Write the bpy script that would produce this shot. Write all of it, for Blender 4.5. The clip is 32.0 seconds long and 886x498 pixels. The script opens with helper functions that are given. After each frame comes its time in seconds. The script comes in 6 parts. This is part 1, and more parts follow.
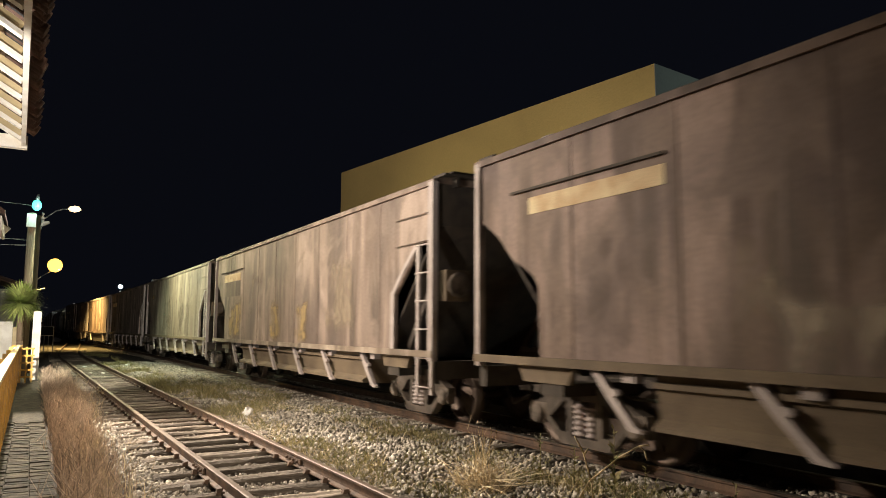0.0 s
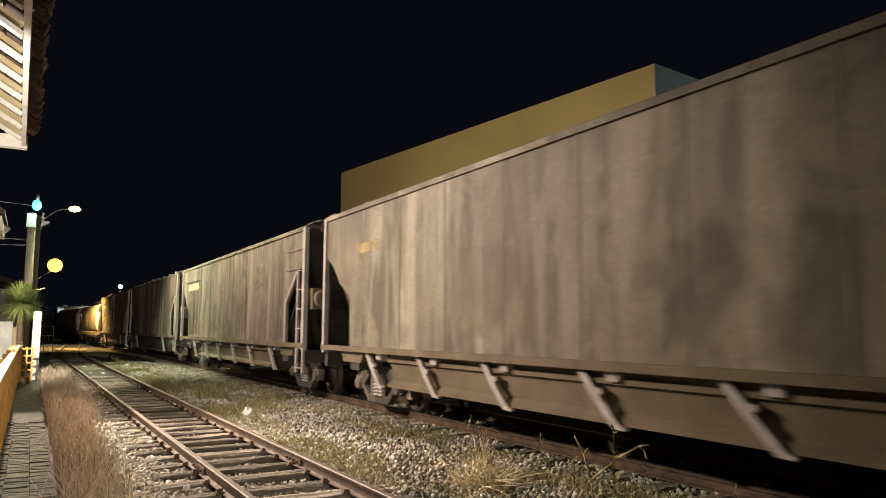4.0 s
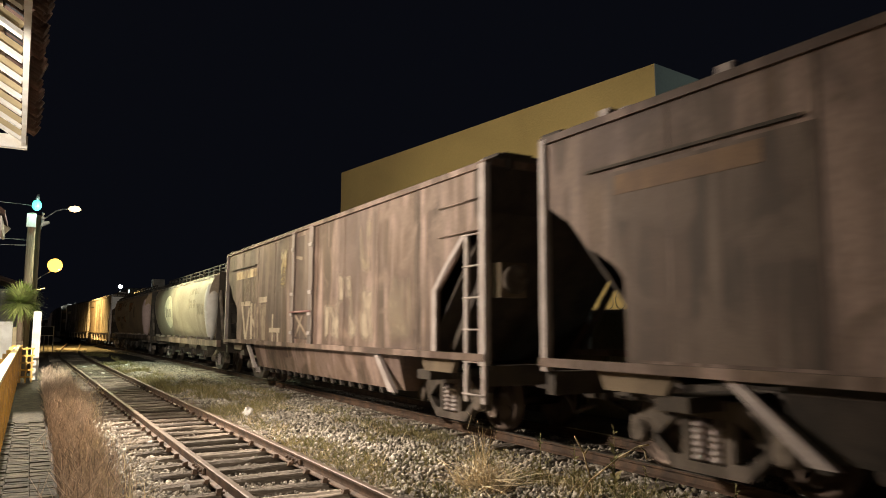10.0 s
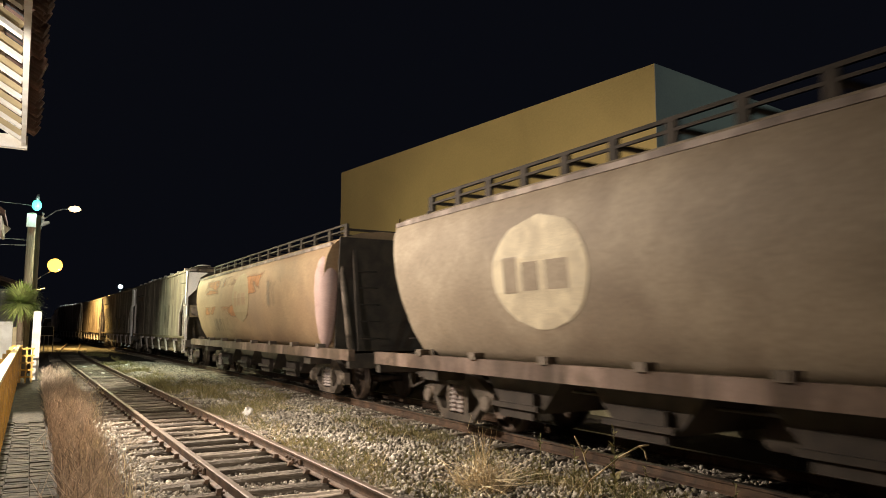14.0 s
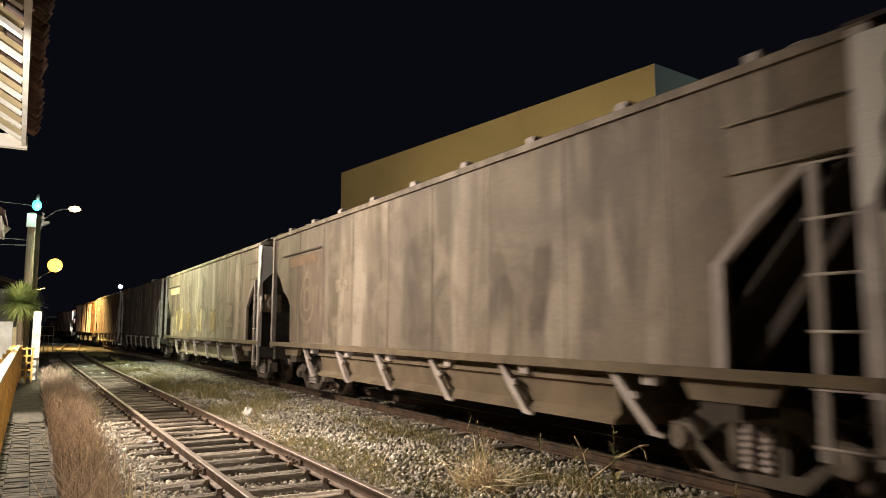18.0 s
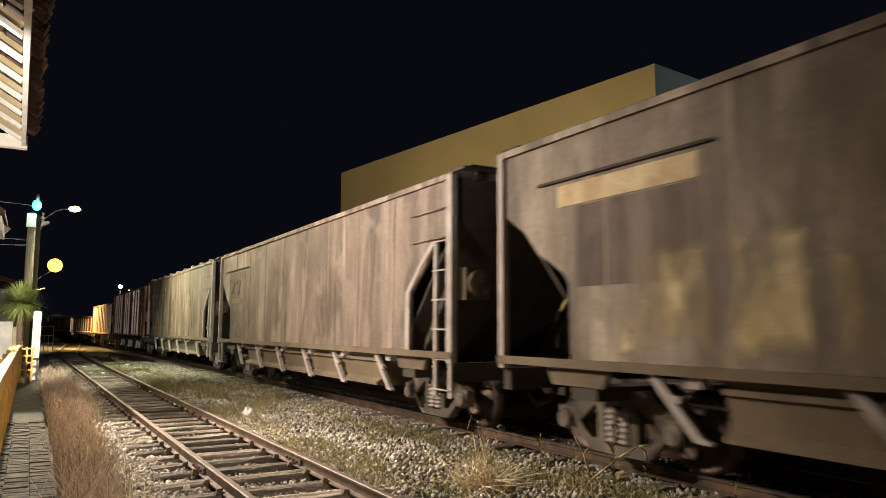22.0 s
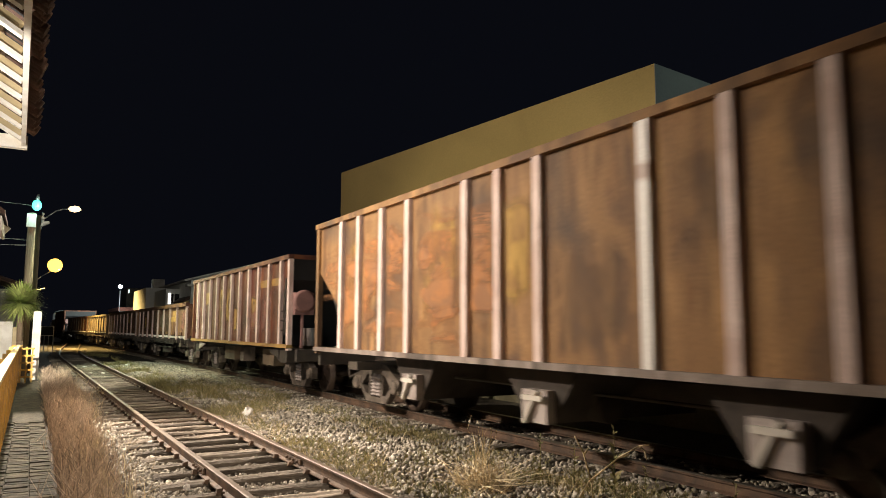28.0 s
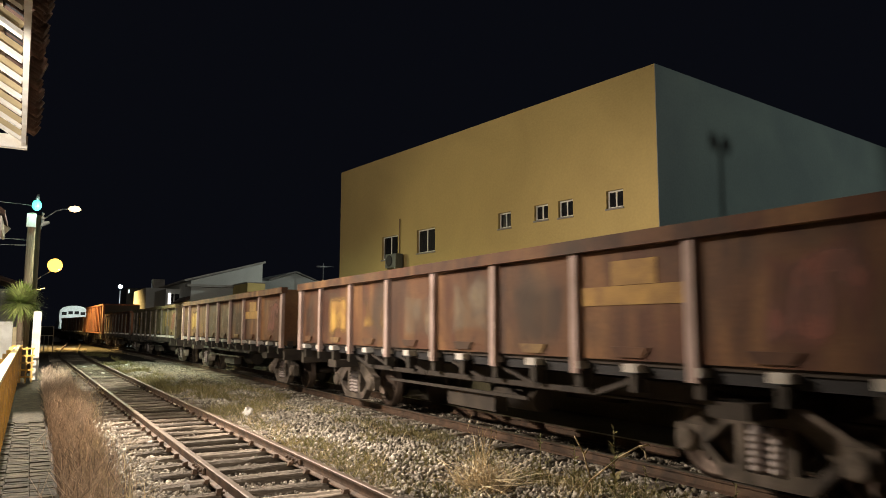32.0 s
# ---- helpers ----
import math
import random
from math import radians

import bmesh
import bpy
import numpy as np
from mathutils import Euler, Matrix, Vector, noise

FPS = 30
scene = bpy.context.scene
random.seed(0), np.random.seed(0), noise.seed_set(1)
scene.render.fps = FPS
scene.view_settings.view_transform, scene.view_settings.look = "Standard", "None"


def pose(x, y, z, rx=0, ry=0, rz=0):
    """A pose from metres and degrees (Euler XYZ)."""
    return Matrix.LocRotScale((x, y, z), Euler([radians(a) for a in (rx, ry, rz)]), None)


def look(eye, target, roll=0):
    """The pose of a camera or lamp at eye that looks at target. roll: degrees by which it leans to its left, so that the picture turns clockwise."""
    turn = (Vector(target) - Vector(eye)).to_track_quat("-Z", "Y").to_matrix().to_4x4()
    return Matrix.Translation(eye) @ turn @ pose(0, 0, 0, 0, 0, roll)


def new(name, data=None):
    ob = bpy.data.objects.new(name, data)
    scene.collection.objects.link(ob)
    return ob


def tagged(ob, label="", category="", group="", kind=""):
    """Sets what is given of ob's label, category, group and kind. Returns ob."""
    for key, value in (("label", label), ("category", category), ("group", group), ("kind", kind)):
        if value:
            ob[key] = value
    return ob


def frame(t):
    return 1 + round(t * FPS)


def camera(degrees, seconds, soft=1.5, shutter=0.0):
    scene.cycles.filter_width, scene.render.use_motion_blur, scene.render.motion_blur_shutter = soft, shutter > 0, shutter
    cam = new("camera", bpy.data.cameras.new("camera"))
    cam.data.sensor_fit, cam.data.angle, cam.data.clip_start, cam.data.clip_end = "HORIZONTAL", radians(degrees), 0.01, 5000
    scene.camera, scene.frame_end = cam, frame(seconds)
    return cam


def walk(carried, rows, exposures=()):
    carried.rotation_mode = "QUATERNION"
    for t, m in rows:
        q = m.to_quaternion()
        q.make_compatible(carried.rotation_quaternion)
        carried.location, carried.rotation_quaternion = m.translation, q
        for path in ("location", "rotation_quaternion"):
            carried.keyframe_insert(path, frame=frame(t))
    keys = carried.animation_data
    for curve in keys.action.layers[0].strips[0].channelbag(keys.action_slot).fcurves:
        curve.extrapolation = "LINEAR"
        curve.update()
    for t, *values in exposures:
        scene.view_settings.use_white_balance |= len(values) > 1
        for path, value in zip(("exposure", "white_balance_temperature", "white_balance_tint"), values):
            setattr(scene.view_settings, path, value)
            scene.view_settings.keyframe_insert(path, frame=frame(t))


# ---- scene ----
# The camera stands still on the platform edge beside the siding.
# x: across the tracks, y: along them, z: up from the rail heads.
cam = camera(63.8, 32.0, soft=0.85, shutter=0.5)


def aim(yaw, pitch, roll):
    y, p = radians(yaw), radians(pitch)
    eye = Vector((0, 0, 1.45))
    return look(eye, eye + Vector((math.sin(y) * math.cos(p), math.cos(y) * math.cos(p), math.sin(p))), roll)


walk(cam, [(0, aim(29.9, 6.39, 0.23)), (32, aim(29.9, 6.39, 0.23))], [(0, 0.0), (32, 0.0)])

# ---- light ----
world = bpy.data.worlds.new("night")
scene.world = world
world.use_nodes = True
world.node_tree.nodes["Background"].inputs[0].default_value = (0.30, 0.34, 0.55, 1)
world.node_tree.nodes["Background"].inputs[1].default_value = 0.0090


def lamp(name, kind, at, watts, colour, target=None, size=0.2, cone=120, blend=0.6):
    d = bpy.data.lights.new(name, kind)
    d.energy, d.color = watts, colour
    if kind == "AREA":
        d.shape, d.size = "DISK", size
    else:
        d.shadow_soft_size = size
    if kind == "SPOT":
        d.spot_size, d.spot_blend = radians(cone), blend
    ob = new(name, d)
    ob.matrix_world = look(at, target) if target else Matrix.Translation(at)
    return ob


SODIUM, WARM, COOL = (1.0, 0.66, 0.22), (1.0, 0.835, 0.68), (0.85, 1.0, 0.95)
# unseen lamp added to brighten the nearer wagon sides
lamp("near_wagon_fill", "SPOT", (-4.5, 13.5, 5.9), 6000, WARM, (5.0, 10.2, 2.4), size=0.12, cone=72, blend=0.9)
lamp("shed_light", "SPOT", (-4.5, 17.5, 8.0), 4200, WARM, (5.0, 13.9, 2.2), size=0.14, cone=80, blend=0.85)
# added for the cream facade alone, no such lamp is seen
lamp("facade_fill", "SPOT", (-4.5, 17.5, 8.3), 3100, WARM, (15.0, 24.6, 6.4), size=0.14, cone=76, blend=0.7)
# unseen spot added over platform and siding, its cone kept off the train
lamp("platform_fill", "SPOT", (-0.4, 17.5, 7.2), 12600, WARM, (-0.1, 9.8, 0), size=0.10, cone=51, blend=0.45)
lamp("eave_light", "SPOT", (-1.9, 4.6, 1.6), 800, (1.0, 0.92, 0.82), (-0.8, 7.6, 3.4), size=0.10, cone=95, blend=0.3)
# fill lamp added behind the camera for fence, platform edge and weeds
lamp("rear_fill", "SPOT", (0.6, -2.0, 4.2), 1700, WARM, (-0.1, 8.0, 0.2), size=0.10, cone=44, blend=0.5)
# added out of view to brighten yucca, white post and garden wall
lamp("platform_end_fill", "SPOT", (-0.85, 15.6, 3.0), 4200, (1.0, 0.92, 0.78), (-0.5, 25.5, 1.2), size=0.08, cone=72, blend=0.7)
lamp("teal_light", "SPOT", (0.35, 29.8, 5.85), 1800, (0.82, 1.0, 0.70), (4.6, 29.0, 0), size=0.12, cone=110)
lamp("globe_light", "POINT", (0.10, 29.35, 5.75), 40, (0.50, 1.0, 0.86), size=0.1)
lamp("arm_light", "SPOT", (1.55, 32.8, 6.2), 4000, (1.0, 0.88, 0.50), (5.0, 22.0, 1.0), size=0.12, cone=122, blend=1.0)
lamp("sodium_light", "SPOT", (1.75, 61.5, 5.9), 10000, SODIUM, (3.6, 62, 0), size=0.15, cone=138, blend=0.6)
lamp("far_light", "POINT", (7.2, 77.5, 5.6), 5000, COOL, size=0.15)
# added lamp hidden behind the cream building, brightens the far houses
lamp("house_fill", "POINT", (17, 38, 6.0), 900, (0.9, 1.0, 0.92), size=0.15)
lamp("yard_light", "SPOT", (30, -4, 8), 2300, (0.75, 1.0, 0.93), (20, 14.5, 5), size=0.3, cone=72, blend=0.5)

# ---- materials ----
def mat(name, colour, rough=0.7, metal=0.0, second=None, scale=3.0, streak=None, dirt=None, bump=0.15, fine=60.0, mix_at=(0.35, 0.65), stretch=(1, 1, 1), island=0.0, spec=0.5, each=0.0, grit=1.0):
    """A worn surface: two colours mixed by a coarse noise, a fine grain, vertical streaks and a bump."""
    m = bpy.data.materials.new(name)
    m.use_nodes = True
    nt = m.node_tree
    n, l = nt.nodes, nt.links
    b = n["Principled BSDF"]
    b.inputs["Roughness"].default_value, b.inputs["Metallic"].default_value = rough, metal
    b.inputs["Specular IOR Level"].default_value = spec
    co = n.new("ShaderNodeTexCoord")
    mp = n.new("ShaderNodeMapping")
    mp.inputs["Scale"].default_value = stretch
    info = n.new("ShaderNodeObjectInfo")
    shift = n.new("ShaderNodeVectorMath")
    shift.operation = "MULTIPLY_ADD"
    shift.inputs[1].default_value = (37, 53, 29)
    l.new(info.outputs["Random"], shift.inputs[0])
    l.new(co.outputs["Object"], shift.inputs[2])
    l.new(shift.outputs[0], mp.inputs[0])

    def tex(s, detail=4.0, vec=None, distort=0.0):
        t = n.new("ShaderNodeTexNoise")
        t.inputs["Scale"].default_value, t.inputs["Detail"].default_value = s, detail
        t.inputs["Distortion"].default_value = distort
        l.new(vec or mp.outputs[0], t.inputs["Vector"])
        return t.outputs["Fac"]

    def ramp(src, lo, hi):
        r = n.new("ShaderNodeMapRange")
        r.inputs[1].default_value, r.inputs[2].default_value = lo, hi
        l.new(src, r.inputs[0])
        return r.outputs[0]

    def blend(fac, a, bb, kind="MIX"):
        x = n.new("ShaderNodeMix")
        x.data_type, x.blend_type = "RGBA", kind
        for slot, v in ((0, fac), (6, a), (7, bb)):
            if isinstance(v, (float, int)):
                x.inputs[slot].default_value = v
            elif isinstance(v, tuple):
                x.inputs[slot].default_value = (*v, 1)
            else:
                l.new(v, x.inputs[slot])
        return x.outputs[2]

    second = second or tuple(c * 0.72 for c in colour)
    out = blend(ramp(tex(scale, 5, None, 0.6), *mix_at), colour, second)
    if streak:
        sm = n.new("ShaderNodeMapping")
        sm.inputs["Scale"].default_value = (1.0, 1.0, 0.13)
        l.new(shift.outputs[0], sm.inputs[0])
        out = blend(ramp(tex(1.45, 4, sm.outputs[0], 0.5), 0.48, 0.59), out, tuple(min(1, c * 1.38) for c in streak))
        dm = n.new("ShaderNodeMapping")
        dm.inputs["Location"].default_value = (11, 7, 3)
        dm.inputs["Scale"].default_value = (1.2, 1.2, 0.16)
        l.new(shift.outputs[0], dm.inputs[0])
        out = blend(ramp(tex(1.2, 5, dm.outputs[0], 0.5), 0.49, 0.61), out, tuple(c * 0.52 for c in colour))
        fm = n.new("ShaderNodeMapping")  # thin runs of dust and rain
        fm.inputs["Location"].default_value = (5, 19, 8)
        fm.inputs["Scale"].default_value = (1, 1, 0.12)
        l.new(shift.outputs[0], fm.inputs[0])
        out = blend(ramp(tex(3.4, 5, fm.outputs[0], 0.6), 0.53, 0.72), out, tuple(min(1, c * 1.12) for c in streak))
        pm = n.new("ShaderNodeMapping")  # cloudy dust
        pm.inputs["Location"].default_value = (3, 29, 17)
        l.new(shift.outputs[0], pm.inputs[0])
        out = blend(ramp(tex(1.1, 7, pm.outputs[0], 1.2), 0.50, 0.64), out, tuple(0.5 * (a + b) for a, b in zip(colour, streak)))
    if dirt:
        out = blend(ramp(tex(scale * 0.45, 6, None, 1.0), 0.5, 0.72), out, dirt)
    grain = ramp(tex(fine, 3), 0.25, 0.8)
    g = n.new("ShaderNodeMapRange")
    g.inputs[3].default_value, g.inputs[4].default_value = 1 - 0.22 * grit, 1 + 0.15 * grit
    l.new(grain, g.inputs[0])
    out = blend(1.0, out, g.outputs[0], "MULTIPLY")
    if island:
        geo = n.new("ShaderNodeNewGeometry")
        gi = n.new("ShaderNodeMapRange")
        gi.inputs[3].default_value, gi.inputs[4].default_value = 1 - island, 1 + island
        l.new(geo.outputs["Random Per Island"], gi.inputs[0])
        out = blend(1.0, out, gi.outputs[0], "MULTIPLY")
    if each:  # every piece a little lighter or darker
        ge = n.new("ShaderNodeMapRange")
        ge.inputs[3].default_value, ge.inputs[4].default_value = 1 - each, 1 + each
        l.new(info.outputs["Random"], ge.inputs[0])
        out = blend(1.0, out, ge.outputs[0], "MULTIPLY")
    l.new(out, b.inputs["Base Color"])
    if bump:
        bp = n.new("ShaderNodeBump")
        bp.inputs["Strength"].default_value, bp.inputs["Distance"].default_value = bump, 0.02
        l.new(grain, bp.inputs["Height"])
        l.new(bp.outputs[0], b.inputs["Normal"])
    return m


def stain(name, colour, second, most=0.6, size=2.6, flow=(1, 1, 0.55)):
    """Worn paint with ragged edges that thins out to nothing; its sheet is one unit of generated space."""
    m = mat(name, colour, 0.75, second=second, scale=3, bump=0.05, mix_at=(0.4, 0.6))
    n, l = m.node_tree.nodes, m.node_tree.links
    co = n.new("ShaderNodeTexCoord")
    tx = n.new("ShaderNodeTexNoise")
    tx.inputs["Scale"].default_value, tx.inputs["Detail"].default_value, tx.inputs["Distortion"].default_value = size, 7, 1.0
    squash = n.new("ShaderNodeMapping")
    squash.inputs["Scale"].default_value = flow
    l.new(co.outputs["Object"], squash.inputs[0])
    l.new(squash.outputs[0], tx.inputs["Vector"])
    xyz = n.new("ShaderNodeSeparateXYZ")
    l.new(co.outputs["Generated"], xyz.inputs[0])

    def math_node(kind, a, b):
        x = n.new("ShaderNodeMath")
        x.operation = kind
        for i, v in ((0, a), (1, b)):
            if isinstance(v, (int, float)):
                x.inputs[i].default_value = v
            else:
                l.new(v, x.inputs[i])
        return x.outputs[0]

    def inside(src):  # 0 at both rims, 1 in the middle
        return math_node("SUBTRACT", 1.0, math_node("MULTIPLY", math_node("ABSOLUTE", math_node("SUBTRACT", src, 0.5), 0), 2.0))

    rim = math_node("MINIMUM", math_node("MULTIPLY", math_node("MINIMUM", inside(xyz.outputs[1]), inside(xyz.outputs[2])), 2.0), 1.0)
    body = math_node("SUBTRACT", math_node("ADD", math_node("MULTIPLY", tx.outputs["Fac"], 2.4), math_node("MULTIPLY", rim, 0.8)), 1.67)
    r = n.new("ShaderNodeMapRange")
    r.inputs[1].default_value, r.inputs[2].default_value, r.inputs[4].default_value = 0.0, 0.5, most
    l.new(math_node("MULTIPLY", body, rim), r.inputs[0])
    l.new(r.outputs[0], n["Principled BSDF"].inputs["Alpha"])
    return m


def glow(name, colour, strength):
    m = bpy.data.materials.new(name)
    m.use_nodes = True
    b = m.node_tree.nodes["Principled BSDF"]
    b.inputs["Base Color"].default_value = (*colour, 1)
    b.inputs["Emission Color"].default_value = (*colour, 1)
    b.inputs["Emission Strength"].default_value = strength
    return m


M = {
    "ballast": mat("ballast_bed", (0.080, 0.066, 0.048), 0.95, second=(0.040, 0.034, 0.026), scale=1.2, bump=0.8, fine=30),
    "stone": mat("ballast_stone", (0.50, 0.46, 0.39), 0.9, second=(0.24, 0.215, 0.17), scale=3, bump=0.4, fine=80, island=0.62),
    "rail": mat("rusty_rail", (0.14, 0.085, 0.052), 0.75, 0.15, second=(0.055, 0.036, 0.025), scale=4, bump=0.2),
    "railhead": mat("worn_rail_head", (0.16, 0.115, 0.08), 0.62, 0.25, second=(0.09, 0.06, 0.04), scale=5, bump=0.05),
    "polished": mat("polished_rail_head", (0.42, 0.38, 0.33), 0.3, 0.9, scale=5, bump=0.05),
    "sleeper": mat("weathered_sleeper", (0.13, 0.105, 0.08), 0.9, second=(0.37, 0.315, 0.25), scale=5, each=0.55, bump=0.9, fine=40, stretch=(0.3, 3, 3)),
    "grass_dry": mat("dry_grass", (0.60, 0.475, 0.35), 0.85, second=(0.34, 0.25, 0.175), scale=1.5, bump=0, island=0.65),
    "straw": mat("straw_grass", (0.78, 0.67, 0.45), 0.85, second=(0.56, 0.44, 0.25), scale=2, bump=0, island=0.35),
    "grass_green": mat("green_weeds", (0.16, 0.165, 0.062), 0.8, second=(0.36, 0.30, 0.135), scale=2, bump=0, island=0.4),
    "hopper": mat("dusty_brown_paint", (0.198, 0.144, 0.112), 0.7, second=(0.146, 0.102, 0.080), scale=0.9, streak=(0.283, 0.219, 0.178), dirt=(0.105, 0.077, 0.067), bump=0.08, fine=22),
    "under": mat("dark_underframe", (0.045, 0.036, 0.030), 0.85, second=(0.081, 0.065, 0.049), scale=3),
    "chute": mat("dusty_chute_steel", (0.203, 0.154, 0.097), 0.8, second=(0.130, 0.097, 0.063), scale=1.5),
    "bogie": mat("dusty_cast_bogie", (0.238, 0.194, 0.154), 0.8, second=(0.088, 0.070, 0.053), scale=4, bump=0.3),
    "casting": mat("dusty_cast_frame", (0.121, 0.097, 0.073), 0.8, second=(0.049, 0.039, 0.031), scale=3.5, dirt=(0.219, 0.178, 0.146), bump=0.3),
    "unit": mat("grey_green_casing", (0.13, 0.14, 0.13), 0.6, second=(0.09, 0.10, 0.095), scale=3, bump=0.1),
    "wheel": mat("worn_wheel_steel", (0.12, 0.09, 0.07), 0.5, 0.7, second=(0.07, 0.05, 0.04), scale=4),
    "pale": mat("pale_dusty_paint", (0.50, 0.44, 0.415), 0.7, second=(0.36, 0.305, 0.28), scale=2.5, bump=0.1),
    "facade": mat("cream_render", (0.56, 0.42, 0.168), 0.9, second=(0.49, 0.365, 0.147), scale=0.35, bump=0.25, fine=14, grit=0.3),
    "facade_side": mat("grey_render", (0.36, 0.36, 0.33), 0.9, second=(0.29, 0.29, 0.28), scale=0.3, bump=0.25, fine=14, grit=0.3),
    "tile": mat("clay_roof_tile", (0.10, 0.05, 0.036), 0.85, each=0.4, second=(0.09, 0.055, 0.04), scale=6, bump=0.4, island=0.3),
    "whitewood": mat("white_painted_wood", (0.84, 0.82, 0.77), 0.55, second=(0.68, 0.63, 0.54), scale=3, bump=0.1, grit=0.3),
    "boards": mat("cream_ceiling_boards", (0.52, 0.42, 0.25), 0.6, second=(0.42, 0.33, 0.18), scale=3, bump=0.1, grit=0.3),
    "yellow": mat("yellow_painted_wood", (0.78, 0.48, 0.08), 0.55, second=(0.56, 0.31, 0.05), scale=2, dirt=(0.28, 0.16, 0.06), bump=0.2),
    "platform": mat("mossy_platform_brick", (0.105, 0.094, 0.062), 0.95, second=(0.026, 0.026, 0.018), scale=6, each=0.4, bump=0.5),
    "concrete": mat("weathered_concrete", (0.34, 0.32, 0.29), 0.9, second=(0.24, 0.22, 0.20), scale=2, bump=0.3),
    "polewood": mat("weathered_wood_pole", (0.33, 0.24, 0.16), 0.9, second=(0.21, 0.15, 0.10), scale=3, bump=0.3, stretch=(4, 4, 0.4)),
    "white": mat("whitewash", (0.78, 0.75, 0.70), 0.8, second=(0.62, 0.58, 0.52), scale=3, bump=0.2, grit=0.3),
    "paleyellow": mat("worn_pale_yellow_paint", (0.84, 0.70, 0.40), 0.55, second=(0.70, 0.46, 0.14), scale=2, bump=0.2),
    "black": mat("plain_black", (0.02, 0.02, 0.022), 0.7),
    "metal": mat("galvanised_steel", (0.42, 0.42, 0.41), 0.45, 0.7, second=(0.3, 0.3, 0.3), scale=4),
    "ground": mat("night_ground", (0.09, 0.075, 0.05), 0.95, second=(0.05, 0.045, 0.03), scale=0.3, bump=0.5, fine=12),
}


# ---- mesh helpers ----
def box(bm, x0, x1, y0, y1, z0, z1):
    v = [bm.verts.new((x, y, z)) for z in (z0, z1) for x, y in ((x0, y0), (x1, y0), (x1, y1), (x0, y1))]
    for f in ((3, 2, 1, 0), (4, 5, 6, 7), (0, 1, 5, 4), (1, 2, 6, 5), (2, 3, 7, 6), (3, 0, 4, 7)):
        bm.faces.new([v[i] for i in f])
    return v


def beam(bm, a, b, w, h=None, up=(0, 0, 1)):
    """A square bar from a to b, w wide and h high."""
    a, b = Vector(a), Vector(b)
    h = h or w
    d = (b - a).normalized()
    up = Vector(up)
    if abs(d.dot(up)) > 0.98:
        up = Vector((1, 0, 0))
    s = d.cross(up).normalized() * w / 2
    u = s.cross(d).normalized() * h / 2
    q = [bm.verts.new(p + i * s + j * u) for p in (a, b) for i, j in ((-1, -1), (1, -1), (1, 1), (-1, 1))]
    for f in ((0, 1, 2, 3), (7, 6, 5, 4), (1, 0, 4, 5), (2, 1, 5, 6), (3, 2, 6, 7), (0, 3, 7, 4)):
        bm.faces.new([q[i] for i in f])


def tube(bm, a, b, r0, r1=None, seg=10):
    """A round bar from a to b."""
    a, b = Vector(a), Vector(b)
    r1 = r0 if r1 is None else r1
    q = (b - a).to_track_quat("Z", "Y")
    rings = []
    for p, r in ((a, r0), (b, r1)):
        rings.append([bm.verts.new(p + q @ Vector((r * math.cos(k * math.tau / seg), r * math.sin(k * math.tau / seg), 0))) for k in range(seg)])
    for k in range(seg):
        j = (k + 1) % seg
        f = bm.faces.new((rings[0][k], rings[0][j], rings[1][j], rings[1][k]))
        f.smooth = True
    bm.faces.new(list(reversed(rings[0])))
    bm.faces.new(rings[1])


def prism(bm, outline, y0, y1, axis="y"):
    """An outline of (u, v) pairs drawn out from y0 to y1 along an axis: y (u=x, v=z), x (u=y, v=z) or z (u=x, v=y)."""
    place = {"y": lambda u, v, w: (u, w, v), "x": lambda u, v, w: (w, u, v), "z": lambda u, v, w: (u, v, w)}[axis]
    a = [bm.verts.new(place(u, v, y0)) for u, v in outline]
    b = [bm.verts.new(place(u, v, y1)) for u, v in outline]
    k = len(a)
    bm.faces.new(a)
    bm.faces.new(list(reversed(b)))
    for i in range(k):
        j = (i + 1) % k
        bm.faces.new((a[j], a[i], b[i], b[j]))


def lathe(bm, rings, axis=(0, 0, 1), at=(0, 0, 0), seg=20):
    """Rings of (radius, distance along the axis), closed at both ends."""
    q = Vector((0, 0, 1)).rotation_difference(Vector(axis))
    at = Vector(at)
    made = [[bm.verts.new(at + q @ Vector((r * math.cos(k * math.tau / seg), r * math.sin(k * math.tau / seg), h))) for k in range(seg)] for r, h in rings]
    for a, b in zip(made, made[1:]):
        for k in range(seg):
            j = (k + 1) % seg
            f = bm.faces.new((a[k], a[j], b[j], b[k]))
            f.smooth = True
    bm.faces.new(list(reversed(made[0])))
    bm.faces.new(made[-1])


def mesh_of(name, bm, material, bevel=0.0):
    if bevel:
        bmesh.ops.bevel(bm, geom=[e for e in bm.edges if len(e.link_faces) == 2 and e.calc_face_angle(0) > 0.6], offset=bevel, segments=1, affect="EDGES", clamp_overlap=True)
    bmesh.ops.recalc_face_normals(bm, faces=bm.faces)
    me = bpy.data.meshes.new(name)
    bm.to_mesh(me)
    bm.free()
    me.materials.append(material)
    return me


def part(name, bm, material, parent=None, label="", bevel=0.0):
    me = bm if isinstance(bm, bpy.types.Mesh) else mesh_of(name, bm, material, bevel)
    ob = new(name, me)
    if parent:
        ob.parent = parent
    if label:
        tagged(ob, label)
    return ob


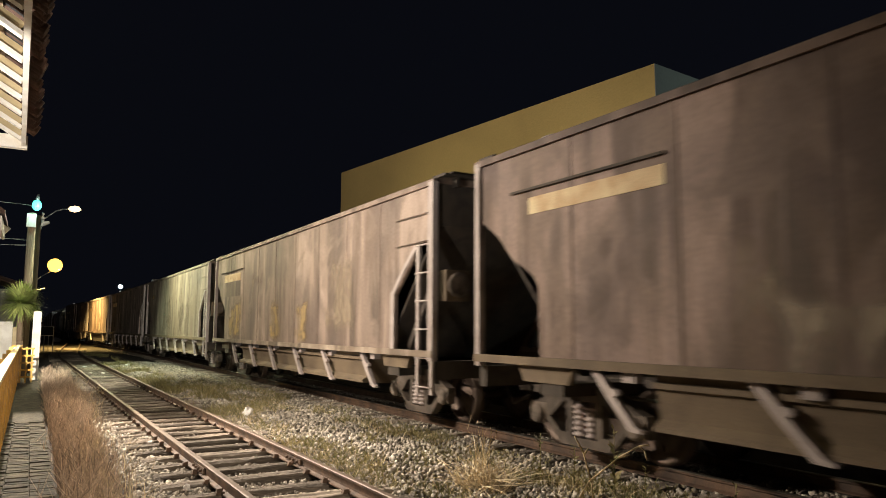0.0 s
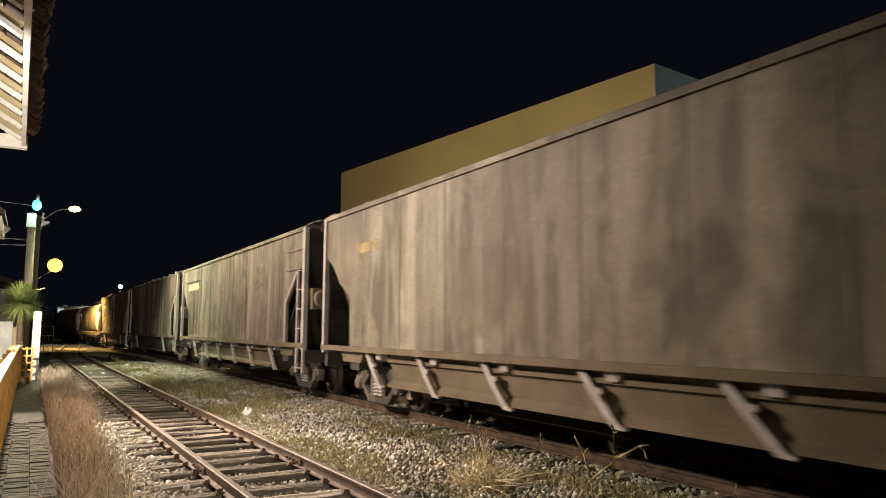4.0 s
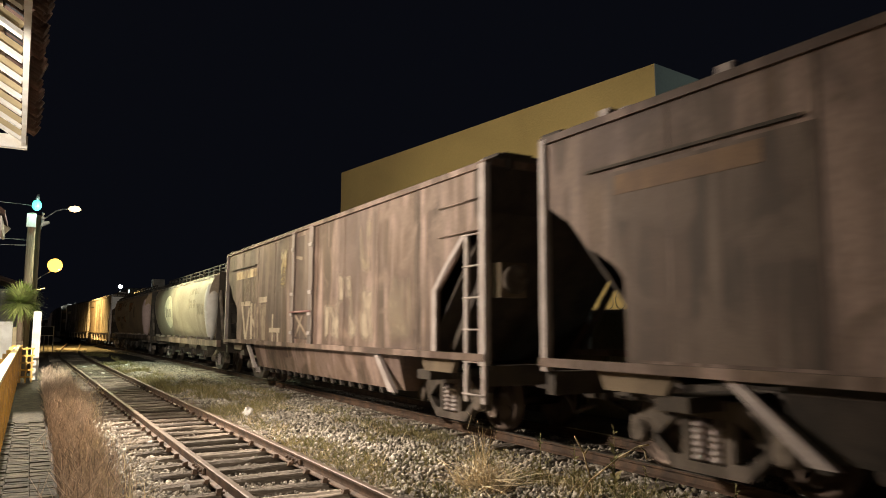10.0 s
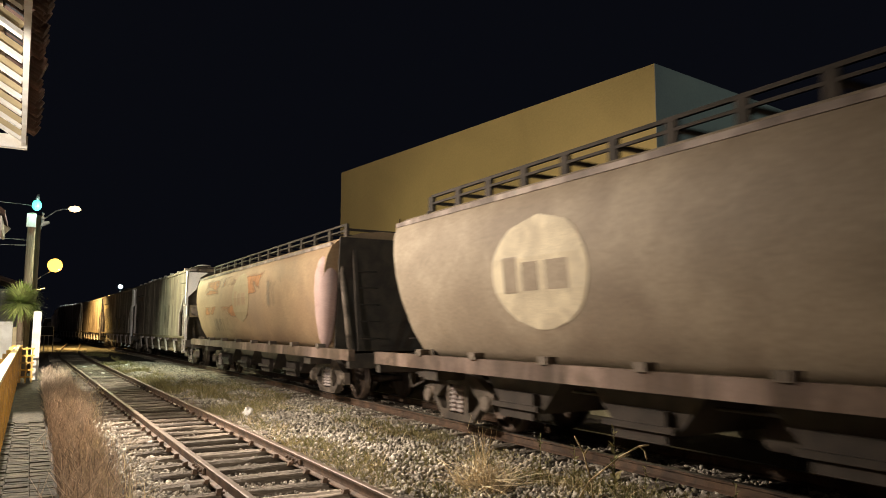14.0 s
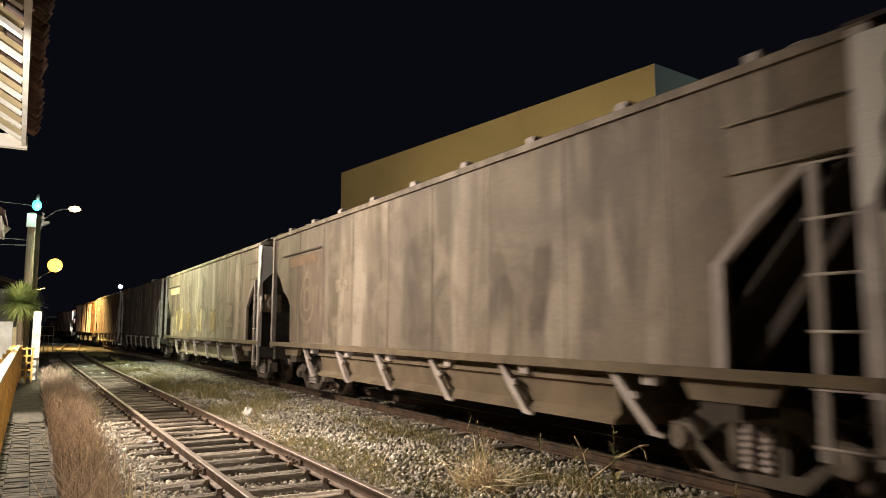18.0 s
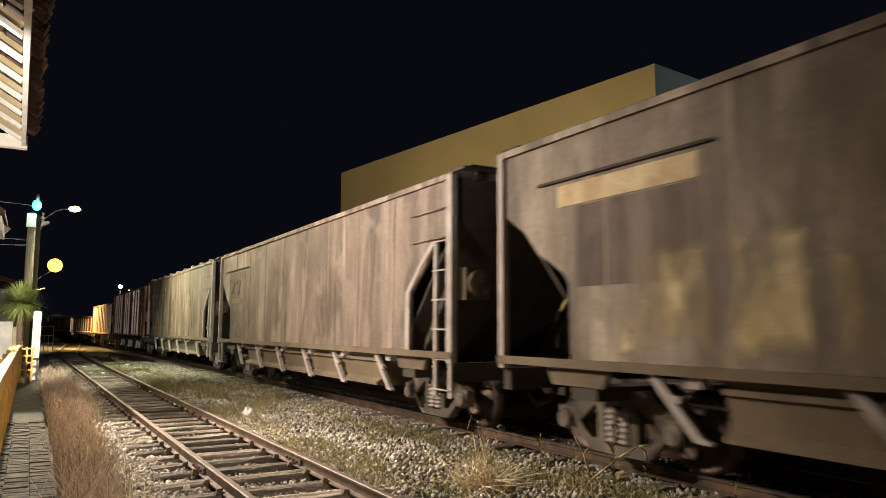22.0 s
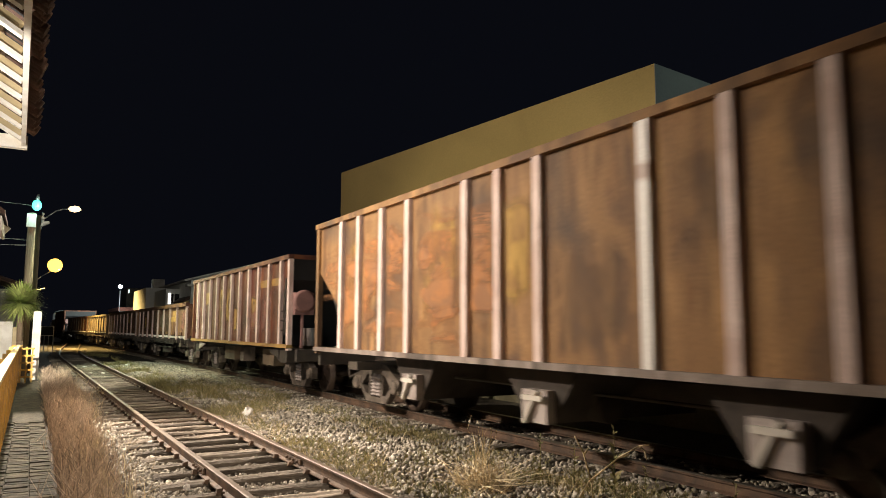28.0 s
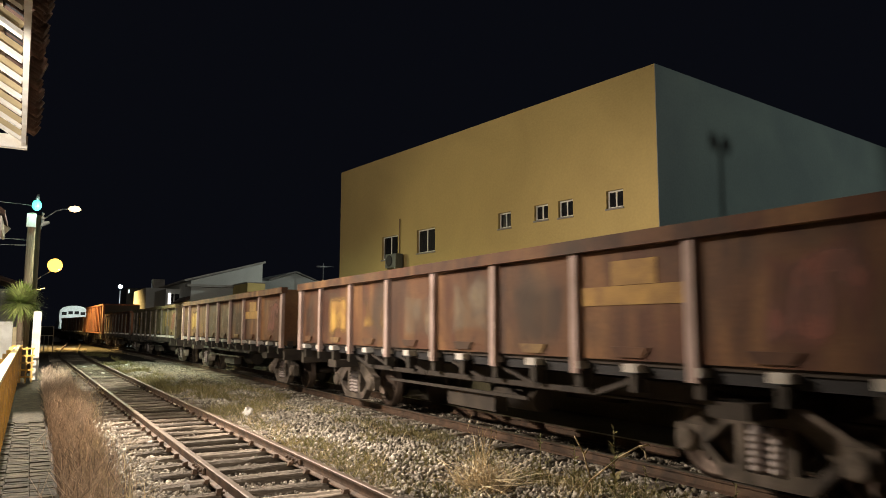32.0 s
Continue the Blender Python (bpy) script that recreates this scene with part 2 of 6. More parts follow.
def thing(name, label, category, group="", kind="", at=None):
    ob = new(name)
    ob.empty_display_size = 0.2
    if at:
        ob.matrix_world = pose(*at)
    return tagged(ob, label, category, group, kind)
M.update({
    "patch": mat("cream_lettering_paint", (0.76, 0.64, 0.38), 0.7, second=(0.56, 0.38, 0.20), scale=3.5, bump=0.05),
    "logo": mat("worn_cream_emblem_paint", (0.84, 0.75, 0.55), 0.7, second=(0.60, 0.52, 0.38), scale=3, bump=0.05),
    "bright": mat("fresh_white_paint", (0.97, 0.95, 0.92), 0.5, second=(0.55, 0.42, 0.36), scale=1.5, mix_at=(0.6, 0.68), bump=0.05),
    "mauvepost": mat("pale_mauve_post_paint", (0.72, 0.67, 0.66), 0.7, second=(0.52, 0.46, 0.45), scale=3, bump=0.1),
    "tanlogo": mat("faded_tan_emblem_paint", (0.43, 0.34, 0.20), 0.7, second=(0.36, 0.28, 0.16), scale=3, bump=0.05),
    "palepink": mat("faded_pink_paint", (0.62, 0.45, 0.42), 0.7, second=(0.50, 0.35, 0.32), scale=2, bump=0.1),
    "dusty": mat("dusty_mauve_paint", (0.251, 0.203, 0.178), 0.7, second=(0.178, 0.138, 0.117), scale=3, bump=0.1, streak=(0.340, 0.283, 0.251)),
    "pinkish": mat("pinkish_paint", (0.40, 0.22, 0.20), 0.7, bump=0.1),
    "ochre": mat("ochre_paint", (0.50, 0.30, 0.08), 0.75, second=(0.30, 0.17, 0.06), scale=3, bump=0.1),
    "locopaint": mat("pale_locomotive_paint", (0.75, 0.76, 0.74), 0.5, second=(0.6, 0.6, 0.58), scale=2, bump=0.05),
    "glass": mat("dark_window_glass", (0.012, 0.012, 0.014), 0.12, second=(0.02, 0.02, 0.022), bump=0.0),
    "rust": mat("rust_brown_paint", (0.155, 0.046, 0.025), 0.75, second=(0.095, 0.034, 0.019), scale=1.2, streak=(0.205, 0.080, 0.034), dirt=(0.080, 0.042, 0.026), bump=0.1, fine=25),
    "timber": mat("orange_brown_sheet", (0.285, 0.145, 0.054), 0.75, second=(0.155, 0.084, 0.043), scale=1.3, streak=(0.33, 0.185, 0.072), dirt=(0.105, 0.067, 0.043), bump=0.1, fine=25),
    "maroon": mat("maroon_gondola_paint", (0.128, 0.047, 0.022), 0.75, second=(0.078, 0.033, 0.017), scale=1.4, streak=(0.178, 0.088, 0.034), dirt=(0.062, 0.037, 0.024), bump=0.1, fine=25),
    "redpatch": mat("faded_red_paint", (0.27, 0.085, 0.06), 0.75, bump=0.1),
    "olive": mat("olive_gondola_paint", (0.138, 0.101, 0.049), 0.75, second=(0.097, 0.069, 0.041), scale=1.2, streak=(0.194, 0.146, 0.073), bump=0.1, fine=25),
    "ribwhite": mat("chalky_white_rib", (0.92, 0.755, 0.70), 0.75, second=(0.70, 0.53, 0.475), scale=2, bump=0.1),
    "gear": mat("dusty_dark_gear", (0.065, 0.051, 0.041), 0.85, second=(0.036, 0.030, 0.024), scale=3),
    "oldyellow": mat("muddy_yellow_paint", (0.30, 0.19, 0.07), 0.75, second=(0.14, 0.08, 0.045), scale=5, bump=0.1),
    "rib": mat("dusty_pink_rib", (0.56, 0.42, 0.38), 0.75, second=(0.40, 0.29, 0.25), scale=2, bump=0.1),
    "greyhop": mat("dusty_grey_paint", (0.212, 0.164, 0.113), 0.7, second=(0.138, 0.109, 0.089), scale=0.8, streak=(0.243, 0.203, 0.162), dirt=(0.113, 0.087, 0.071), bump=0.08, fine=22),
    "brownhop": mat("dusty_chocolate_paint", (0.154, 0.102, 0.067), 0.7, second=(0.101, 0.062, 0.048), scale=0.8, streak=(0.243, 0.174, 0.143), dirt=(0.097, 0.066, 0.058), bump=0.08, fine=22),
    "tanhop": mat("dusty_tan_paint", (0.243, 0.190, 0.139), 0.7, second=(0.194, 0.146, 0.107), scale=0.8, streak=(0.340, 0.283, 0.223), dirt=(0.138, 0.101, 0.076), bump=0.08, fine=22),
    "palehop": mat("dusty_pale_grey_paint", (0.421, 0.348, 0.258), 0.65, second=(0.310, 0.249, 0.181), scale=1.1, dirt=(0.249, 0.194, 0.142), bump=0.08, fine=22),
    "orangehop": mat("faded_orange_paint", (0.430, 0.297, 0.172), 0.7, second=(0.344, 0.228, 0.133), scale=1.0, dirt=(0.275, 0.194, 0.125), bump=0.08, fine=22),
})
M.update({
    "yardwall": mat("olive_yard_wall", (0.27, 0.25, 0.15), 0.9, second=(0.18, 0.165, 0.10), scale=0.8, bump=0.3, fine=20),
    "greywall": mat("pale_grey_house_wall", (0.50, 0.50, 0.47), 0.9, second=(0.42, 0.42, 0.40), scale=0.5, bump=0.2),
    "ochrewall": mat("yellow_house_wall", (0.58, 0.45, 0.17), 0.9, second=(0.48, 0.36, 0.13), scale=0.6, bump=0.2),
    "yucca": mat("yucca_leaf", (0.30, 0.40, 0.10), 0.5, second=(0.46, 0.50, 0.18), scale=3, bump=0, island=0.35),
    "bag": mat("white_plastic_bag", (0.82, 0.80, 0.77), 0.5, second=(0.7, 0.68, 0.64), scale=12, bump=0.3),
    "darkroof": mat("dark_corrugated_roof", (0.10, 0.075, 0.055), 0.85, second=(0.06, 0.045, 0.035), scale=2, bump=0.3),
    "orangebar": mat("faded_orange_lettering", (0.219, 0.134, 0.073), 0.75, second=(0.146, 0.089, 0.057), scale=3, bump=0.05),
    "chalk": mat("chalky_graffiti_paint", (0.38, 0.30, 0.215), 0.75, second=(0.24, 0.18, 0.13), scale=4, mix_at=(0.4, 0.6), bump=0.05),
    "brightchalk": mat("cream_graffiti_paint", (0.60, 0.50, 0.37), 0.75, second=(0.34, 0.26, 0.18), scale=4, mix_at=(0.45, 0.7), bump=0.05),
    "faint": mat("faint_emblem_paint", (0.243, 0.186, 0.130), 0.75, second=(0.170, 0.126, 0.089), scale=4, mix_at=(0.4, 0.6), bump=0.05),
    "darkpanel": mat("dark_brown_panel", (0.109, 0.073, 0.055), 0.72, second=(0.081, 0.055, 0.042), scale=2, streak=(0.162, 0.121, 0.093), bump=0.05),
})
for key, c1, c2 in (("st_chalk", (0.50, 0.42, 0.31), (0.34, 0.27, 0.20)), ("st_smear", (0.56, 0.40, 0.16), (0.36, 0.26, 0.13)), ("st_tan", (0.36, 0.29, 0.20), (0.28, 0.22, 0.16)),
                    ("st_dark", (0.09, 0.065, 0.05), (0.12, 0.09, 0.07)), ("st_red", (0.32, 0.12, 0.09), (0.22, 0.10, 0.08)), ("st_orange", (0.56, 0.24, 0.08), (0.38, 0.18, 0.08)), ("st_cream", (0.66, 0.55, 0.33), (0.50, 0.38, 0.19)), ("st_ochre", (0.58, 0.36, 0.085), (0.38, 0.21, 0.06))):
    M[key] = stain("worn_paint_" + key[3:], c1, c2, {"st_dark": 0.30, "st_tan": 0.55, "st_cream": 0.95, "st_orange": 0.85, "st_ochre": 0.9}.get(key, 0.72), {"st_cream": 1.5, "st_chalk": 1.7, "st_tan": 1.6, "st_ochre": 1.3}.get(key, 2.2), (1, 0.28, 1.0) if key == "st_orange" else (1, 1, 0.4) if key == "st_ochre" else (1, 1, 0.55))

# ---- tracks and ground ----
def smooth(t):
    t = max(0.0, min(1.0, t))
    return t * t * (3 - 2 * t)


def main_x(y):
    """The centre of the train's track: straight, then a long bend."""
    x = 6.49
    if y > 86:  # the bend ends
        y = 86 + 2 * (1 - math.exp((86 - y) / 2))
    if y > 25:
        x -= (y - 25) ** 2 / 2350
    if y > 68:
        x -= (y - 68) ** 2 / 480
    return x


def siding_x(y):
    """The centre of the empty siding, which swings over to the main track."""
    near = 2.34 - 0.0105 * y
    if y < 38:
        return near
    return near + (main_x(y) - near) * smooth((y - 38) / 72)


def heading(fx, y):
    return math.atan2(-(fx(y + 0.5) - fx(y - 0.5)), 1.0)


RAIL = [(-0.055, -0.135), (0.055, -0.135), (0.055, -0.122), (0.012, -0.108), (0.010, -0.042), (0.032, -0.032), (0.034, -0.008), (0.024, 0.0), (-0.024, 0.0), (-0.034, -0.008), (-0.032, -0.032), (-0.010, -0.042), (-0.012, -0.108), (-0.055, -0.122)]


def rail(name, fx, side, y0, y1, parent, head):
    ys = np.arange(y0, y1 + 0.01, 1.5)
    bm = bmesh.new()
    rings = []
    for y in ys:
        a = heading(fx, y)
        d = Vector((math.cos(a), math.sin(a), 0))
        c = Vector((fx(y), y, 0)) + d * side * 0.533
        rings.append([bm.verts.new(c + d * u + Vector((0, 0, v))) for u, v in RAIL])
    k = len(RAIL)
    for a, b in zip(rings, rings[1:]):
        for i in range(k):
            j = (i + 1) % k
            f = bm.faces.new((a[i], a[j], b[j], b[i]))
            f.material_index = 1 if i in (6, 7, 8) else 0
    bm.faces.new(rings[0])
    bm.faces.new(list(reversed(rings[-1])))
    ob = part(name, bm, M["rail"], parent)
    ob.data.materials.append(M[head])
    return ob


def bed_z(x, y):
    """The height of the ballast between and beside the tracks."""
    a, b = abs(x - siding_x(y)), abs(x - main_x(y))
    z = -0.19 - 0.015 * smooth((0.62 - a) / 0.15)
    if a > 0.95 and b > 1.25:
        z += 0.05 * smooth((min(a - 0.95, b - 1.25)) / 0.6)
    z += 0.06 * smooth((0.9 - b) / 0.4) * 0.3
    if x < 0.9:
        z -= 0.10 * smooth((0.9 - x) / 0.6)
    return z + 0.02 * noise.noise((x * 1.7, y * 1.7, 0)) + 0.015 * noise.noise((x * 5, y * 5, 3))


def sheet(name, xs, ys, fz, material):
    vs = [(x, y, fz(x, y)) for y in ys for x in xs]
    n = len(xs)
    fs = [(j * n + i, j * n + i + 1, (j + 1) * n + i + 1, (j + 1) * n + i) for j in range(len(ys) - 1) for i in range(n - 1)]
    me = bpy.data.meshes.new(name)
    me.from_pydata(vs, [], fs)
    me.materials.append(material)
    me.polygons.foreach_set("use_smooth", [True] * len(fs))
    return new(name, me)


far = [-900, -300, -120, -60, -30]
ground = sheet("ground", far + list(range(-20, 61, 5)) + [80, 120, 300, 900], far + list(range(-20, 201, 10)) + [300, 500, 900],
               lambda x, y: -0.36 + 0.05 * noise.noise((x * 0.2, y * 0.2, 0)), M["ground"])
tagged(ground, "dark weedy ground around the tracks at night", "ground", kind="structure")
bed = sheet("ballast_bed", np.arange(0.2, 9.0, 0.16), list(np.arange(-6, 30, 0.2)) + list(np.arange(30, 130, 1.0)), bed_z, M["ballast"])
tagged(bed, "grey stone ballast bed with dirt between the tracks", "ballast", kind="structure")

siding = tagged(new("siding_track"), "rusty metre-gauge siding on old wooden sleepers", "railway track", kind="structure")
mainline = tagged(new("main_track"), "metre-gauge running track under the train", "railway track", kind="structure")
for s in (-1, 1):
    rail("rail", siding_x, s, -4.5, 105, siding, "railhead")
    rail("rail", main_x, s, -30, 150, mainline, "polished")


# ---- buildings across the tracks ----
BX, BY, BT = 14.98, 14.0, 7.2  # the near corner of the cream building and its turn


def building():
    b = tagged(new("cream_building"), "tall cream rendered building with small windows and a grey side", "building", kind="structure")
    b.matrix_world = pose(BX, BY, 0, 0, 0, BT)
    # facade along local y from 0 to 18.9, openings cut by building it in strips
    L, H, T = 18.2, 9.0, 0.25
    holes = [(1.21, 1.84, 5.03, 5.57), (3.18, 3.81, 5.0, 5.55), (4.27, 4.9, 5.03, 5.55), (6.06, 6.71, 4.96, 5.52), (10.48, 11.73, 4.5, 5.46), (13.15, 14.41, 4.42, 5.43)]
    bm = bmesh.new()
    cuts = sorted({0, L, *[h[0] for h in holes], *[h[1] for h in holes]})
    for a, c in zip(cuts, cuts[1:]):
        inside = [h for h in holes if h[0] <= a + 1e-6 and c <= h[1] + 1e-6]
        if inside:
            h = inside[0]
            box(bm, 0, T, a, c, -0.4, h[2])
            box(bm, 0, T, a, c, h[3], H)
        else:
            box(bm, 0, T, a, c, -0.4, H)
    bmesh.ops.remove_doubles(bm, verts=bm.verts, dist=1e-4)
    part("facade", bm, M["facade"], b)
    bm = bmesh.new()
    box(bm, 0.003, 19.0, -0.02, 0.23, -0.4, H - 0.003)
    part("side_wall", bm, M["facade_side"], b, "grey rendered side wall")
    bm = bmesh.new()
    box(bm, 18.75, 19.0, 0.23, L - 0.25, -0.4, H - 0.003)
    part("back_wall", bm, M["facade_side"], b, "grey rendered back wall")
    bm = bmesh.new()
    box(bm, T, 19.0, L - 0.25, L, -0.4, H - 0.003)
    part("side_wall", bm, M["facade_side"], b, "grey rendered side wall")
    bm = bmesh.new()
    box(bm, T, 18.75, 0.23, L - 0.25, H - 0.6, H - 0.45)
    part("flat_roof", bm, M["concrete"], b)
    bm = bmesh.new()
    tube(bm, (-0.05, 12.95, 4.5), (-0.05, 12.95, 6.08), 0.022, seg=6)
    part("downpipe", bm, M["polewood"], b)
    for k, (y0, y1, z0, z1) in enumerate(holes):
        bm = bmesh.new()
        f = 0.05
        for a in ((y0, y0 + f, z0, z1), (y1 - f, y1, z0, z1), (y0 + f, y1 - f, z0, z0 + f), (y0 + f, y1 - f, z1 - f, z1), ((y0 + y1) / 2 - f / 2, (y0 + y1) / 2 + f / 2, z0 + f, z1 - f)):
            box(bm, 0.09, 0.14, *a)
        win = part("window", bm, M["whitewood"], b, "white aluminium sliding window")
        for a, c in ((y0 + f, (y0 + y1) / 2 - f / 2), ((y0 + y1) / 2 + f / 2, y1 - f)):
            bm = bmesh.new()
            box(bm, 0.11, 0.118, a, c, z0 + f, z1 - f)
            part("pane", bm, M["glass"], win)
        # black panel filling the opening behind the panes
        bm = bmesh.new()
        box(bm, 0.18, 0.24, y0, y1, z0, z1)
        part("dark_blind", bm, M["black"], win)
        bm = bmesh.new()
        box(bm, -0.04, 0.12, y0 - 0.03, y1 + 0.03, z0 - 0.05, z0)
        part("sill", bm, M["concrete"], win)
    return b


building()


def air_conditioner():
    u = thing("air_conditioner", "grey outdoor air conditioning unit on the cream wall", "air conditioner")
    u.matrix_world = pose(BX, BY, 0, 0, 0, BT)
    bm = bmesh.new()
    box(bm, -0.45, -0.10, 12.62, 13.42, 3.98, 4.56)
    part("casing", bm, M["unit"], u, bevel=0.03)
    bm = bmesh.new()
    lathe(bm, [(0.22, 0), (0.24, 0.02), (0.20, 0.03), (0.05, 0.035)], (-1, 0, 0), (-0.45, 13.1, 4.27), 18)
    part("fan_grille", bm, M["black"], u)
    for y in (12.75, 13.3):
        bm = bmesh.new()
        box(bm, -0.42, 0.0, y - 0.025, y + 0.025, 3.93, 3.98)
        part("bracket", bm, M["metal"], u)


air_conditioner()


def yard_mast():
    m = thing("floodlight_mast", "dark slender mast with two small floodlights in the yard", "mast", at=(23.48, 6.11, 0))
    bm = bmesh.new()
    tube(bm, (0, 0, -0.4), (0, 0, 7.44), 0.06, 0.045, 12)
    part("post", bm, M["under"], m)
    bm = bmesh.new()
    beam(bm, (-0.22, 0, 7.44), (0.22, 0, 7.44), 0.05)
    part("cross_arm", bm, M["under"], m)
    for x in (-0.2, 0.2):
        bm = bmesh.new()
        prism(bm, [(x - 0.13, 7.44), (x + 0.12, 7.44), (x + 0.09, 7.64), (x - 0.07, 7.70)], -0.08, 0.06)
        part("floodlight", bm, M["under"], m, bevel=0.02)


yard_mast()


def boundary_wall():
    w = tagged(new("boundary_wall"), "olive painted yard wall with coiled razor wire on top", "wall", kind="structure")
    bm = bmesh.new()
    box(bm, 10.5, 10.68, -25, 75, -0.4, 1.80)
    part("wall_face", bm, M["yardwall"], w)
    bm = bmesh.new()
    box(bm, 10.46, 10.72, -25, 75, 1.80, 1.86)
    part("coping", bm, M["concrete"], w)
    vs, fs = [], []
    n, seg = 900, 3
    for k in range(n):  # the coil
        a = k * math.tau / 14
        y = 6.0 + k * 0.026
        c = Vector((10.59, y, 2.09))
        for j in range(seg):
            b = j * math.tau / seg
            r = 0.22 + 0.008 * math.cos(b)
            vs.append((c.x + r * math.cos(a), y + 0.008 * math.sin(b), c.z + r * math.sin(a)))
    for k in range(n - 1):
        for j in range(seg):
            i = (j + 1) % seg
            fs.append((k * seg + j, k * seg + i, (k + 1) * seg + i, (k + 1) * seg + j))
    me = bpy.data.meshes.new("razor_wire")
    me.from_pydata(vs, [], fs)
    me.materials.append(M["metal"])
    part("razor_wire", me, None, w, "coiled razor wire")
    for k in range(12):
        bm = bmesh.new()
        tube(bm, (10.59, 4 + k * 3, 1.86), (10.59, 4 + k * 3, 2.35), 0.018, seg=6)
        part("wire_post", bm, M["metal"], w)


boundary_wall()



# ---- the train ----
HALF = 1.44  # half the width of a wagon
WHEELS = []


def wheelset_mesh(r):
    bm = bmesh.new()
    tube(bm, (-0.62, 0, 0), (0.62, 0, 0), 0.07, seg=10)
    for s in (-1, 1):
        lathe(bm, [(0.09, 0.60), (r * 0.5, 0.55), (r * 0.82, 0.53), (r * 0.86, 0.585), (r, 0.575), (r, 0.50), (r + 0.028, 0.485), (r + 0.028, 0.46), (r * 0.8, 0.46), (r * 0.5, 0.48), (0.09, 0.45)], (s, 0, 0), seg=24)
    for s in (-1, 1):  # lightening holes' pressed rims
        for k in range(4):
            a = k * math.pi / 2
            beam(bm, (s * 0.555, r * 0.3 * math.cos(a), r * 0.3 * math.sin(a)), (s * 0.555, r * 0.62 * math.cos(a), r * 0.62 * math.sin(a)), 0.05, 0.03)
    return mesh_of("wheelset", bm, M["wheel"])


def side_frame_mesh(base):
    """A cast side frame in one piece, with two windows and a spring nest; it stands at the left of the bogie."""
    h = base / 2
    outer = [(-h - 0.12, 0.40), (-h - 0.12, 0.54), (-h + 0.04, 0.60), (-0.42, 0.80), (0.42, 0.80), (h - 0.04, 0.60), (h + 0.12, 0.54), (h + 0.12, 0.40),
             (h - 0.14, 0.36), (0.42, 0.10), (-0.42, 0.10), (-h + 0.14, 0.36)]
    left = [(-0.62, 0.40), (-0.40, 0.58), (-0.30, 0.62), (-0.30, 0.24), (-0.42, 0.24)]
    mid = [(-0.20, 0.62), (0.20, 0.62), (0.20, 0.20), (-0.20, 0.20)]
    right = [(-y, z) for y, z in left]
    bm = bmesh.new()
    edges = []
    for loop in (outer, left, mid, right):
        v = [bm.verts.new((-0.92, y, z)) for y, z in loop]
        edges += [bm.edges.new((v[i], v[(i + 1) % len(v)])) for i in range(len(v))]
    bmesh.ops.triangle_fill(bm, edges=edges, use_beauty=True)
    ext = bmesh.ops.extrude_face_region(bm, geom=bm.faces[:])
    bmesh.ops.translate(bm, verts=[v for v in ext["geom"] if isinstance(v, bmesh.types.BMVert)], vec=(0.13, 0, 0))
    return mesh_of("side_frame", bm, M["casting"])


def bolster_mesh():
    bm = bmesh.new()
    prism(bm, [(-0.84, 0.46), (-0.4, 0.40), (0.4, 0.40), (0.84, 0.46), (0.84, 0.60), (0.3, 0.68), (-0.3, 0.68), (-0.84, 0.60)], -0.16, 0.16)
    return mesh_of("bolster", bm, M["under"], 0.012)


def box_mesh():
    bm = bmesh.new()
    lathe(bm, [(0.115, 0.0), (0.125, 0.05), (0.115, 0.10), (0.085, 0.12)], (-1, 0, 0), (-0.87, 0, 0), 12)
    box(bm, -0.93, -0.80, -0.14, 0.14, -0.10, 0.14)
    return mesh_of("axle_box", bm, M["bogie"], 0.012)


def spring_mesh():
    bm = bmesh.new()
    rings = [(0.03, 0.18)]
    for k in range(6):
        z = 0.20 + k * 0.062
        rings += [(0.055, z), (0.083, z + 0.014), (0.083, z + 0.028), (0.055, z + 0.042)]
    lathe(bm, rings + [(0.03, 0.60)], seg=10)
    return mesh_of("spring", bm, M["pale"])


R_WHEEL, BASE = 0.41, 1.66
MESH = {"wheelset": wheelset_mesh(R_WHEEL), "side_frame": side_frame_mesh(BASE), "bolster": bolster_mesh(), "axle_box": box_mesh(), "spring": spring_mesh()}


def bogie(parent, y, axles=(-BASE / 2, BASE / 2)):
    b = part("bogie", MESH["bolster"], None, parent)
    b.location = (0, y, 0)
    for s in (0, 180):
        c = part("side_frame", MESH["side_frame"], None, b)
        c.matrix_basis = pose(0, 0, 0, 0, 0, s)
    for a in axles:
        w = part("wheelset", MESH["wheelset"], None, b)
        w.matrix_parent_inverse = pose(0, a, R_WHEEL)
        WHEELS.append(w)
        for s in (0, 180):
            c = part("axle_box", MESH["axle_box"], None, b)
            c.matrix_basis = pose(0, a, R_WHEEL, 0, 0, s)
    for s in (-1, 1):
        for d in (-0.10, 0.10):
            c = part("spring", MESH["spring"], None, b)
            c.location = (0.88 * s, d, 0.02)
    return b


def coupler_mesh():
    bm = bmesh.new()
    box(bm, -0.09, 0.09, -0.1, 0.55, 0.60, 0.76)
    box(bm, -0.17, 0.17, 0.45, 0.68, 0.56, 0.80)
    box(bm, -0.22, -0.10, 0.60, 0.80, 0.58, 0.78)
    tube(bm, (0.2, 0.1, 0.62), (0.3, 0.45, 0.38), 0.025, seg=6)
    tube(bm, (0.3, 0.45, 0.38), (0.2, 0.72, 0.50), 0.025, seg=6)
    return mesh_of("coupler", bm, M["under"], 0.015)


MESH["coupler"] = coupler_mesh()


